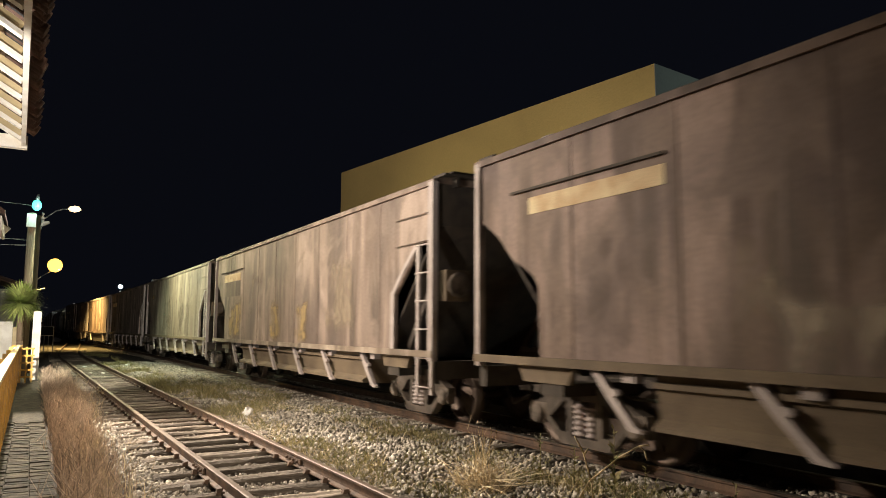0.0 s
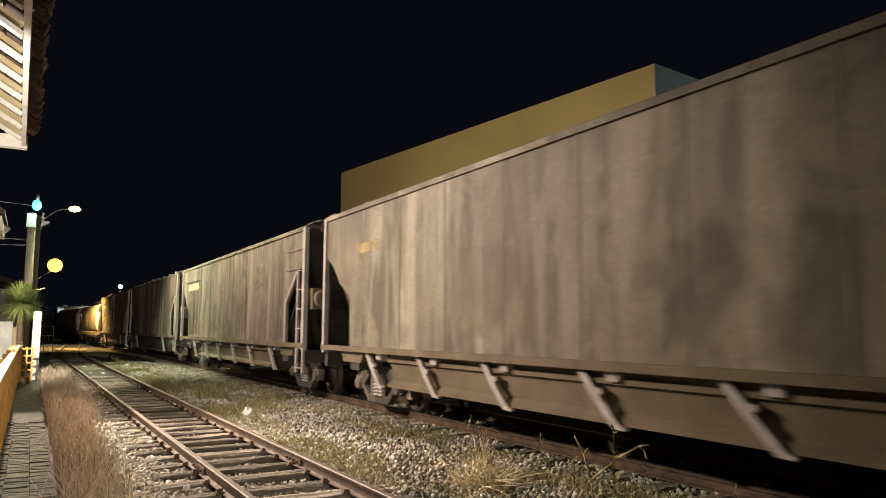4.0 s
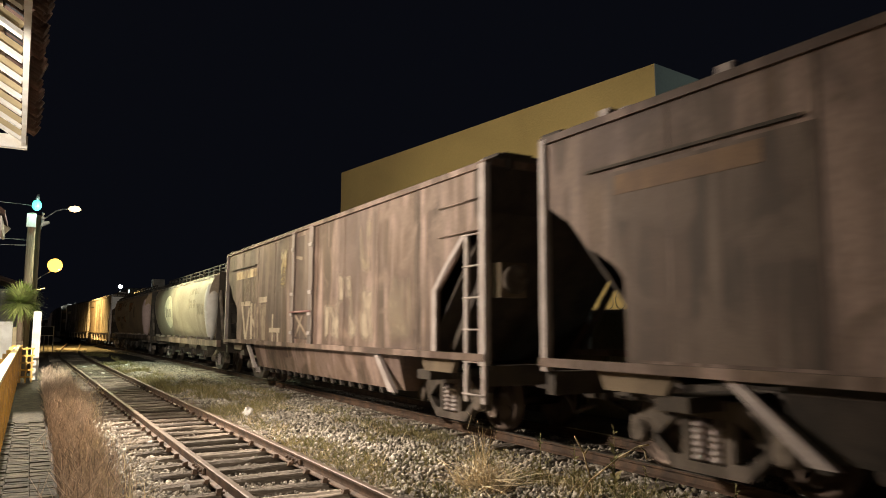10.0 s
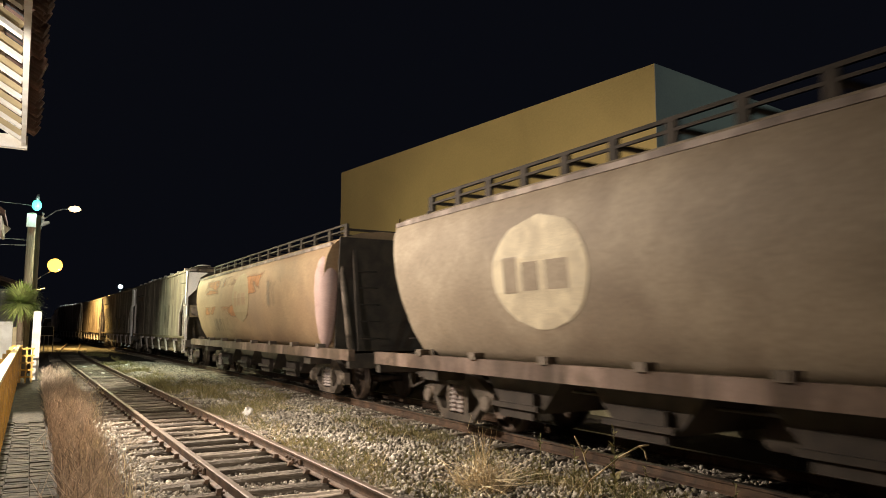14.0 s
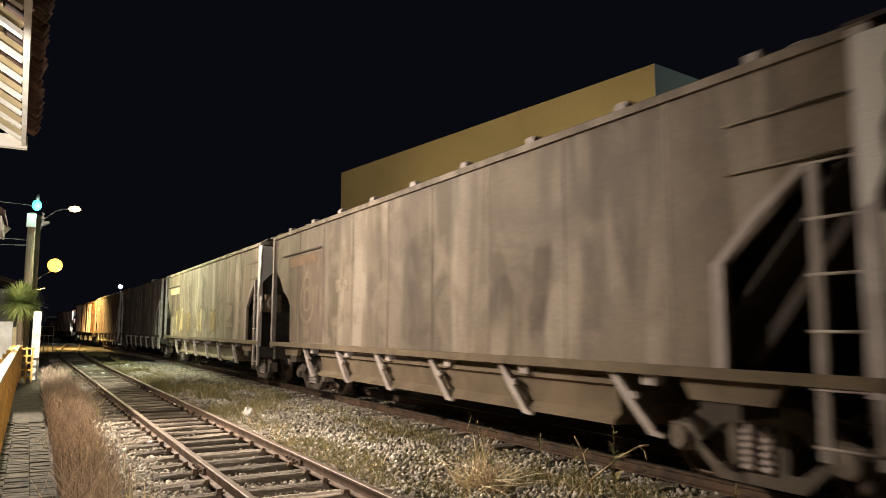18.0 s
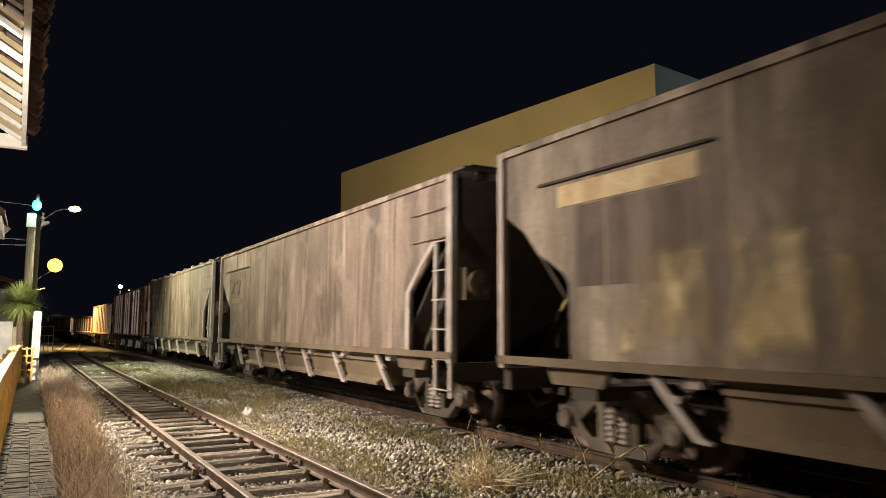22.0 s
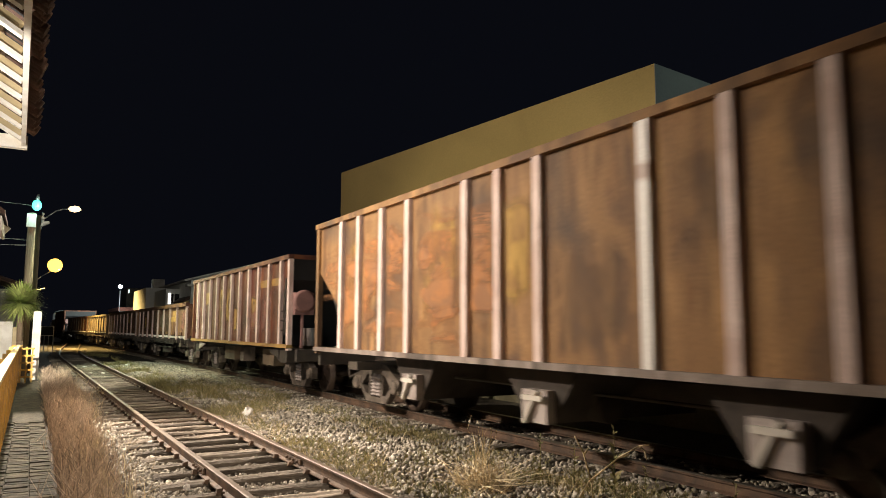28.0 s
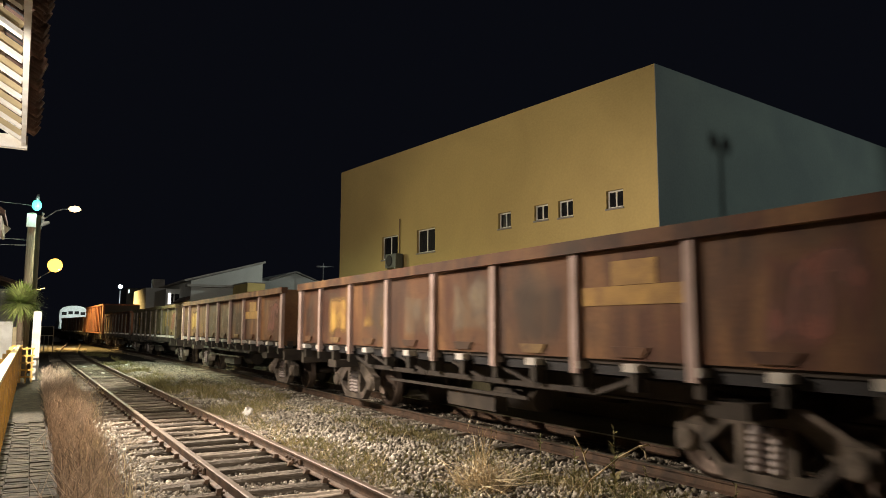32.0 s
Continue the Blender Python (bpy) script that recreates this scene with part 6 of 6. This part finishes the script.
def weeds():
    rng = np.random.default_rng(4)
    # brown dead weeds between the platform and the siding
    n = 2500
    y = 3.6 + 20 * rng.random(n) ** 1.3
    x = 0.34 + np.clip(0.32 + 0.03 * (y - 5), 0.24, 0.62) * rng.random(n) ** 1.1
    blades("dead_weeds", "dense brown dead weeds along the platform edge", "grass_dry", np.c_[x, y], rng.uniform(0.25, 0.70, n) * (1.1 - 0.35 * (x - 0.34)), 0.09, 0.0032, 1, twigs=8, sway=0.12)
    n = 260
    y = 4.2 + 16 * rng.random(n) ** 1.3
    x = 0.50 + np.clip(0.32 + 0.03 * (y - 5), 0.24, 0.62) * rng.random(n)
    blades("seed_stalks", "pale dry seed stalks among the dead weeds", "straw", np.c_[x, y], rng.uniform(0.35, 0.78, n), 0.08, 0.0028, 14, twigs=3, sway=0.10)
    # greener verge between the tracks, in clumps
    def patchy(n, x0, x1, y0, y1, keep, power=1.3):
        out = []
        while len(out) < n:
            yy = y0 + (y1 - y0) * rng.random() ** power
            lo, hi = siding_x(yy) + x0, siding_x(yy) + x1
            xx = lo + (hi - lo) * rng.random()
            if noise.noise((xx * 1.1, yy * 0.55, 7)) + 0.35 * noise.noise((xx * 4, yy * 3, 2)) > keep:
                out.append((xx, yy))
        return np.array(out)
    r = patchy(6200, 0.78, 1.75, 13.5, 48, 0.08, 1.0)
    blades("verge_grass", "low green and straw-coloured grass beside the siding", "grass_green", r, rng.uniform(0.08, 0.32, len(r)), 0.35, 0.005, 2)
    r = patchy(6000, 0.8, 3.0, 4.0, 26, 0.05)
    blades("verge_straw", "dry straw-coloured grass tufts in the ballast", "straw", r, rng.uniform(0.06, 0.22, len(r)), 0.40, 0.0032, 3)
    r = patchy(4600, 0.8, 3.3, 4.0, 22, 0.10)
    blades("verge_weeds", "small green weeds scattered over the ballast", "grass_green", r, rng.uniform(0.06, 0.22, len(r)), 0.5, 0.005, 5, twigs=4)
    near = []
    while len(near) < 2600:  # thin weeds over the stones beside the main track
        yy, xx = 3.4 + 7.5 * rng.random() ** 1.2, 3.3 + 2.2 * rng.random()
        if noise.noise((xx * 1.6, yy * 1.1, 11)) > 0.02:
            near.append((xx, yy))
    blades("ballast_weeds", "low brownish green weeds in the ballast by the main track", "grass_green", np.array(near), rng.uniform(0.05, 0.17, len(near)), 0.6, 0.004, 9, twigs=5)
    # the pale tuft of long straw near the camera
    n = 300
    a, d = rng.random(n) * math.tau, rng.random(n) ** 0.5 * 0.26
    r = np.c_[4.02 + d * np.cos(a), 6.15 + d * np.sin(a) * 1.4]
    blades("straw_tuft", "pale tuft of long dry straw beside the siding", "straw", r, rng.uniform(0.32, 0.66, n), 0.42, 0.004, 6, droop=0.45)
    r = np.c_[rng.normal(4.12, 0.05, 24), rng.normal(6.32, 0.07, 24)]
    blades("straw_stalks", "tall thin dry stalks rising from the straw tuft", "straw", r, rng.uniform(0.45, 0.78, 24), 0.07, 0.004, 7, twigs=2)
    for k, (x, y, h) in enumerate(((4.85, 5.18, 0.67), (4.8, 6.25, 0.51), (4.75, 5.64, 0.45), (4.85, 3.83, 0.42), (4.8, 4.74, 0.4), (3.75, 8.95, 0.2), (4.6, 9.6, 0.36), (4.4, 10.8, 0.30))):
        w = thing("green_weed", "single leafy green weed growing in the ballast", "weed", "weeds beside the track", at=(x, y, bed_z(x, y) - 0.02))
        bm = bmesh.new()
        tube(bm, (0, 0, 0), (0.03, 0.02, h), 0.006, 0.003, 5)
        part("stem", bm, M["grass_green"], w)
        bm = bmesh.new()
        for j in range(46):
            t = rng.uniform(0.15, 1.0)
            a = rng.random() * math.tau
            b = Vector((0.03 * t, 0.02 * t, h * t))
            o = Vector((math.cos(a), math.sin(a), rng.uniform(0.2, 0.9))).normalized()
            L = 0.10 * h * rng.uniform(1.0, 2.2) * (1.2 - 0.6 * t)
            s = o.cross(Vector((0, 0, 1))).normalized() * L * 0.16
            v = [bm.verts.new(q) for q in (b, b + o * L * 0.5 + s, b + o * L, b + o * L * 0.5 - s)]
            bm.faces.new(v)
        part("leaves", bm, M["grass_green"], w)
    b = thing("dry_branch", "bent dry forked stalk leaning over the ballast", "branch", at=(4.3, 5.0, bed_z(4.3, 5.0) + 0.02))
    bm = bmesh.new()
    for pts in (((0.09, -0.05, -0.02), (0.06, -0.06, 0.22), (-0.02, -0.045, 0.49), (-0.10, -0.03, 0.63)), ((-0.08, 0.05, -0.02), (0.04, -0.05, 0.23), (0.25, -0.20, 0.44), (0.40, -0.30, 0.54)), ((0.40, -0.30, 0.54), (0.45, -0.32, 0.50), (0.47, -0.32, 0.42)),
                ((0.25, -0.20, 0.44), (0.33, -0.26, 0.47)), ((0.40, -0.30, 0.54), (0.47, -0.35, 0.555)), ((-0.01, -0.045, 0.46), (0.03, -0.06, 0.52))):
        for p, q in zip(pts, pts[1:]):
            tube(bm, p, q, 0.009, 0.006, 6)
    part("stalk", bm, M["straw"], b)


def litter():
    rng = random.Random(8)
    spots = [("crumpled_bag", "crumpled white plastic bag on the ballast", 3.46, 13.0, 0.19, 0.27), ("litter_paper", "white scrap of litter between the rails", 1.96, 32.0, 0.16, 0.06), ("litter_paper", "white scrap of litter between the rails", 2.35, 32.9, 0.18, 0.07),
             ("litter_paper", "white scrap of litter between the rails", 1.86, 27.4, 0.13, 0.05), ("litter_paper", "white scrap of litter between the rails", 2.23, 27.2, 0.13, 0.05), ("litter_bag", "yellowish bag in the verge grass", 3.55, 32.3, 0.20, 0.12),
             ("litter_bag", "white bag lying beside the far track", 2.64, 92.0, 0.8, 0.7), ("litter_paper", "pale scrap on the sleepers", 1.52, 10.7, 0.08, 0.04), ("pale_stone", "large pale stone beside the siding", 1.42, 7.5, 0.06, 0.07), ("litter_paper", "pinkish scrap of litter in the grass", 3.75, 12.5, 0.09, 0.06)]
    for name, label, x, y, w, h in spots:
        bm = bmesh.new()
        bmesh.ops.create_icosphere(bm, subdivisions=2, radius=1.0)
        for v in bm.verts:
            k = 1 + 0.55 * noise.noise(v.co * 1.6 + Vector((x, y, 0)))
            v.co = Vector((v.co.x * w * 0.5 * k, v.co.y * w * 0.5 * k, v.co.z * h * 0.5 * k + h * 0.35))
        z = -0.13 if y < 60 and abs(x - siding_x(y)) < 1.0 else bed_z(x, y) if y < 60 else -0.3
        o = tagged(new(name, mesh_of(name, bm, M["bag"])), label, "litter")
        o.location = (x, y, z)


litter()
weeds()
stones()
sleepers()

# ---- the wagons in their order ----
GAPS = [-6.9, 8.45, 23.85, 38.9, 54.4, 69.7, 85.0, 99.8, 115.8, 131.25, 147.1, 162.35, 177.65, 192.0, 204.85, 218.4, 232.35, 246.3, 260.2, 274.0, 290.5, 306.0]
TRAIN = []


def make(kind, **kw):
    i = len(TRAIN)
    pitch = GAPS[i + 1] - GAPS[i]
    if kind in (flat_hopper, barrel_hopper):
        kw["length"] = pitch - 1.15
    w, L = kind(**kw)
    TRAIN.append((w, (GAPS[i] + GAPS[i + 1]) / 2))


KEYHOLE = [(1.25, 3.0, 2.92, 2.92, "orangebar"), "keyhole"]
WORN = [(1.2, 2.9, 2.93, 2.93, "darkpanel"), (1.4, 1.7, 2.45, 2.8, "orangebar"), (1.7, 2.0, 2.8, 2.75, "orangebar"), (2.2, 2.35, 2.4, 2.8, "faint"), (1.5, 2.6, 2.22, 2.20, "faint"), (2.0, 2.3, 1.5, 1.75, "faint")]
C_RIBS = [5.20, 4.38, 3.42, 2.46, 0.76, -0.02, -0.84, -2.51, -3.46, -4.38]
R_RIBS = [4.86, 3.89, 2.93, 1.96, 1.03, 0.10, -0.85, -1.82, -2.76, -3.70, -4.65]
LETTERS = [(5.34, 2.11, 4.38, 2.10, 0.12, "brightchalk"), (5.22, 2.05, 4.78, 1.16, 0.15, "brightchalk"), (4.45, 1.98, 4.74, 1.16, 0.14, "brightchalk"), (4.26, 2.10, 4.19, 1.16, 0.19, "brightchalk"), (4.12, 1.66, 3.88, 1.48, 0.13, "brightchalk"), (3.93, 2.08, 3.86, 1.16, 0.14, "chalk"), (3.64, 2.0, 3.58, 1.18, 0.13, "chalk"),
           (3.54, 2.16, 2.83, 2.16, 0.14, "brightchalk"), (3.42, 2.08, 3.14, 1.16, 0.12, "chalk"), (3.2, 2.05, 3.06, 1.16, 0.2, "chalk"), (2.97, 2.06, 2.95, 1.16, 0.16, "chalk")]
make(flat_hopper, label="dusty grey-brown covered hopper wagon with a cream lettering patch", paint=M["brownhop"], frame_paint=M["chute"], patch=(2.1, 0.2, "patch"), marks=[(2.6, 1.9, 1.6, 1.2, "st_tan"), (2.2, 1.35, 1.6, 1.0, "st_chalk"), (-1.2, 1.9, 2.6, 2.2, "st_dark"), (4.6, 1.9, 1.0, 1.8, "st_dark")])
make(flat_hopper, label="dusty tan-brown covered hopper wagon with a cream lettering patch", paint=M["hopper"], frame_paint=M["tanhop"], patch=(1.9, 0.22, "patch"), field=2.36, marks=[(4.5, 1.7, 1.8, 1.5, "st_smear"), (5.0, 1.5, 0.9, 0.9, "st_smear"), (0.6, 1.6, 1.4, 1.3, "st_smear"), (-1.2, 1.6, 1.2, 1.1, "st_smear"), (-3.4, 2.1, 2.2, 2.0, "st_tan"), (2.4, 2.3, 1.6, 1.6, "st_tan")])
make(flat_hopper, label="dusty grey covered hopper wagon with streaked sides", paint=M["greyhop"], frame_paint=M["chute"], marks=[(4.9, 2.88, 1.7, 0.3, "st_smear"), (1.0, 2.0, 3.0, 2.0, "st_tan"), (-2.6, 1.8, 2.6, 1.8, "st_dark")])
make(flat_hopper, label="dusty brown covered hopper wagon with pale streaks", paint=M["hopper"], frame_paint=M["chute"], patch=(1.85, 0.22, "patch"), field=1.22, strokes=[(0.9, 2.64, 0.42, 2.64, 0.06, "chalk"), (2.6, 2.3, 2.4, 1.9, 0.06, "chalk"), (3.4, 1.9, 3.1, 1.4, 0.06, "chalk")], marks=[(-3.6, 2.75, 1.3, 0.9, "st_tan"), (1.2, 1.8, 1.8, 1.6, "st_tan"), (-1.8, 1.9, 2.0, 2.0, "st_dark"), (4.6, 1.9, 1.2, 1.6, "st_dark")])
make(flat_hopper, label="dusty red-brown covered hopper wagon with toothed chutes and a faded panel", paint=M["brownhop"], frame_paint=M["brownhop"], chutes="teeth", pegs=True, panel=[(1.2, 2.9, 2.9, 2.9, "orangebar")], marks=[(-1.9, 2.0, 2.0, 2.2, "st_tan"), (-1.7, 1.5, 1.3, 1.2, "st_chalk"), (-2.3, 2.6, 0.9, 0.9, "st_chalk"), (0.9, 2.0, 1.8, 2.6, "st_dark")])
make(flat_hopper, label="chocolate brown covered hopper wagon with a side door and chalky graffiti", paint=M["brownhop"], frame_paint=M["brownhop"], chutes="teeth", door=True, patch=(2.08, 0.22, "patch"), strokes=LETTERS + [(2.57, 1.4, 1.72, 1.4, 0.11, "brightchalk"), (2.3, 1.78, 2.27, 1.1, 0.10, "brightchalk"), (1.89, 1.44, 1.85, 1.1, 0.10, "brightchalk")] ,
     marks=[(4.9, 2.6, 1.6, 1.6, "st_tan"), (3.9, 2.5, 0.8, 1.6, "st_tan"), (-1.6, 1.6, 1.2, 1.0, "st_chalk"), (-3.0, 1.7, 1.8, 1.4, "st_chalk"), (-2.4, 2.2, 1.2, 0.7, "st_chalk"), (-4.6, 1.8, 1.4, 1.6, "st_tan"), (-3.2, 2.9, 0.8, 1.4, "st_tan"), (1.5, 2.8, 0.7, 1.4, "st_cream")])
make(barrel_hopper, label="dusty grey barrel-sided hopper wagon with a round emblem", paint=M["palehop"], logo=M["logo"], marks=[(-2.6, 2.3, 1.6, 0.5, "st_chalk"), (-4.0, 2.1, 1.6, 0.6, "st_tan"), (-3.0, 2.75, 2.2, 0.35, "st_tan")])
make(barrel_hopper, label="faded ochre-tan barrel-sided hopper wagon with a round emblem", paint=M["orangehop"], logo=M["tanlogo"], rib=M["palepink"], logo_at=(0.6, 2.30), marks=[(4.3, 2.75, 3.2, 0.75, "st_orange"), (2.0, 2.85, 2.6, 0.5, "st_orange"), (4.4, 2.0, 2.4, 0.4, "st_orange"), (1.6, 1.95, 4.6, 0.5, "st_orange"), (3.2, 1.55, 3.0, 0.6, "st_dark"), (-0.6, 2.6, 2.6, 0.8, "st_orange"), (-2.5, 2.3, 1.6, 1.0, "st_tan")])
make(flat_hopper, label="dusty grey-brown covered hopper wagon with a dark keyhole emblem panel", paint=M["greyhop"], frame_paint=M["chute"], panel=KEYHOLE, white_end=True, pegs=True, marks=[(-0.4, 2.1, 1.4, 2.8, "st_dark"), (2.4, 2.2, 1.2, 2.2, "st_tan"), (-3.0, 1.9, 2.0, 1.6, "st_dark"), (2.6, 2.25, 1.4, 0.4, "st_chalk")])
make(flat_hopper, label="dusty tan covered hopper wagon with yellow graffiti smears", paint=M["tanhop"], frame_paint=M["chute"], patch=(1.95, 0.24, "patch"), field=1.9, white_end=True,
     marks=[(4.55, 1.75, 1.3, 1.5, "st_cream"), (5.0, 1.5, 0.9, 0.9, "st_cream"), (3.6, 1.8, 1.1, 1.5, "st_cream"), (2.7, 1.65, 1.2, 1.3, "st_cream"), (2.1, 1.6, 1.0, 1.2, "st_smear"), (1.2, 1.75, 1.3, 1.3, "st_chalk"), (0.1, 1.7, 1.2, 1.4, "st_cream"), (-0.9, 1.75, 1.1, 1.4, "st_chalk"), (-2.0, 1.65, 1.2, 1.1, "st_smear"), (-2.9, 1.9, 1.1, 1.2, "st_chalk"), (-4.2, 1.8, 1.2, 1.2, "st_chalk"), (3.2, 2.6, 1.6, 1.2, "st_tan"), (1.9, 2.6, 0.9, 1.4, "st_dark"), (-0.4, 2.6, 1.0, 1.6, "st_dark")])
make(flat_hopper, label="dusty brown covered hopper wagon with a worn emblem panel", step=True, paint=M["hopper"], frame_paint=M["chute"], panel=WORN, marks=[(1.0, 2.2, 1.8, 2.4, "st_tan"), (-2.2, 2.0, 2.2, 2.4, "st_dark"), (4.9, 1.6, 1.4, 1.2, "st_tan")])
make(flat_hopper, label="dusty brown covered hopper wagon with dark stains", paint=M["brownhop"], frame_paint=M["chute"], patch=(1.6, 0.18, "chalk"), pegs=True, marks=[(2.4, 2.2, 1.6, 2.6, "st_tan"), (-3.0, 2.6, 1.5, 1.2, "st_tan"), (0.6, 2.0, 2.0, 2.2, "st_dark"), (4.4, 1.8, 1.6, 1.6, "st_chalk")])
make(ribbed_hopper, label="orange-brown open hopper wagon with pale upright ribs", paint=M["timber"], rib_paint=M["ribwhite"], top=3.48, ribs=C_RIBS, bright=7, length=13.1, sill_paint=M["dusty"], chutes=(2.75, -0.45, -3.57), marks=[(-1.7, 1.9, 1.5, 2.0, "st_dark"), (1.5, 2.4, 1.4, 2.2, "st_ochre"), (1.4, 1.5, 1.2, 0.8, "st_orange"), (4.6, 2.4, 0.8, 2.0, "st_ochre"), (-3.1, 2.6, 0.8, 1.4, "st_dark"), (-5.3, 2.6, 1.2, 1.6, "st_orange"), (5.75, 2.6, 1.2, 1.5, "st_orange"), (4.8, 2.2, 0.8, 2.2, "st_orange"), (3.9, 2.3, 0.95, 2.3, "st_orange"), (3.9, 1.8, 0.9, 1.3, "st_orange"), (2.95, 2.3, 0.95, 2.3, "st_orange"), (2.9, 2.7, 0.9, 1.3, "st_orange"), (1.6, 2.3, 1.65, 2.3, "st_orange"), (1.7, 2.8, 1.4, 1.2, "st_orange"), (0.37, 2.3, 0.75, 2.2, "st_orange"), (-0.42, 2.4, 0.78, 1.8, "st_ochre")])
make(ribbed_hopper, label="rust-brown open hopper wagon with pale ribs and yellow bars", paint=M["rust"], rib_paint=M["ribwhite"], sill_paint=M["ochre"], top=3.04, ribs=R_RIBS, length=11.5, trim=0.45, cut=0.66, far_cut=0.86, pivot=4.4,
     bars=[(-4.55, -2.82, 2.46, 2.64, "ochre"), (2.95, 3.72, 2.22, 2.60, "ochre"), (1.10, 1.45, 1.10, 1.50, "oldyellow")], marks=[(2.40, 2.05, 0.85, 1.9, "st_ochre"), (2.46, 1.9, 0.75, 1.6, "st_ochre"), (1.46, 2.0, 0.85, 1.9, "st_ochre"), (1.5, 2.2, 0.75, 1.4, "st_ochre"), (0.52, 2.15, 0.8, 1.8, "st_ochre"), (-0.40, 1.8, 0.85, 1.4, "st_dark"), (-0.40, 1.7, 0.7, 1.0, "st_ochre"), (-1.34, 1.9, 0.85, 1.4, "st_dark"), (-2.28, 1.85, 0.85, 1.3, "st_ochre"), (-2.28, 1.6, 0.85, 0.9, "st_red"), (-3.23, 1.8, 0.8, 1.3, "st_red"), (-4.16, 2.0, 0.8, 1.2, "st_dark"), (4.28, 2.2, 0.8, 1.2, "st_red")], chutes=())
YELLOW = [(-4.22, -2.84, 1.69, 1.88, "ochre"), (-3.87, -3.27, 1.885, 2.13, "ochre")]
G_MARKS = [(-5.4, 1.7, 1.3, 1.1, "st_red"), (4.1, 1.7, 1.2, 0.9, "st_ochre"), (2.5, 1.75, 1.2, 0.9, "st_ochre"), (0.9, 1.65, 1.3, 0.9, "st_tan"), (-0.6, 1.75, 1.3, 1.0, "st_tan"), (-2.1, 1.6, 1.3, 0.9, "st_dark"), (5.6, 1.6, 1.0, 0.9, "st_dark")]
for k in range(4):
    make(gondola, label=("maroon", "rust-brown", "olive-brown", "dark rust-brown")[k] + " low gondola wagon with pale posts", paint=M[("maroon", "maroon", "olive", "rust")[k]], rib_paint=M[("rib", "rib", "bogie", "bogie")[k]], bars=YELLOW if k < 2 else [(-4.4, -3.6, 1.5, 2.1, "ochre")], marks=G_MARKS)
make(ribbed_hopper, label="tall rust-red open hopper wagon", paint=M["rust"], rib_paint=M["rust"], top=3.1, ribs=R_RIBS, length=12.1, chutes=())
make(gondola, length=13.6, label="dark rust-brown low gondola wagon ahead of the locomotive", paint=M["rust"], rib_paint=M["bogie"])
make(locomotive, label="pale diesel locomotive pushing at the rear of the train")


def wagon_pose(y):
    a, b = y - 4.8, y + 4.8
    return pose((main_x(a) + main_x(b)) / 2, y, 0, 0, 0, math.degrees(math.atan2(-(main_x(b) - main_x(a)), 9.6)))


def travelled(t):
    """Metres that the train has rolled after t seconds; it gathers a little speed early on."""
    if t < 3:
        return 6.2 * t
    if t < 10:
        return 6.2 * t + 0.18 * (t - 3) ** 2 / 14
    return 62.63 + 6.38 * (t - 10)


def motions():
    """The whole train rolls past; every wheelset turns with it."""
    for w, y0 in TRAIN:
        walk(w, [(t, wagon_pose(y0 - travelled(t))) for t in range(0, 33)])
    turn = math.degrees(1 / R_WHEEL)
    first = WHEELS[0]
    walk(first, [(k / 15, pose(0, 0, 0, travelled(k / 15) * turn)) for k in range(481)])
    for w in WHEELS[1:]:
        w.rotation_mode = "QUATERNION"
        w.animation_data_create()
        w.animation_data.action = first.animation_data.action
        w.animation_data.action_slot = first.animation_data.action_slot


motions()
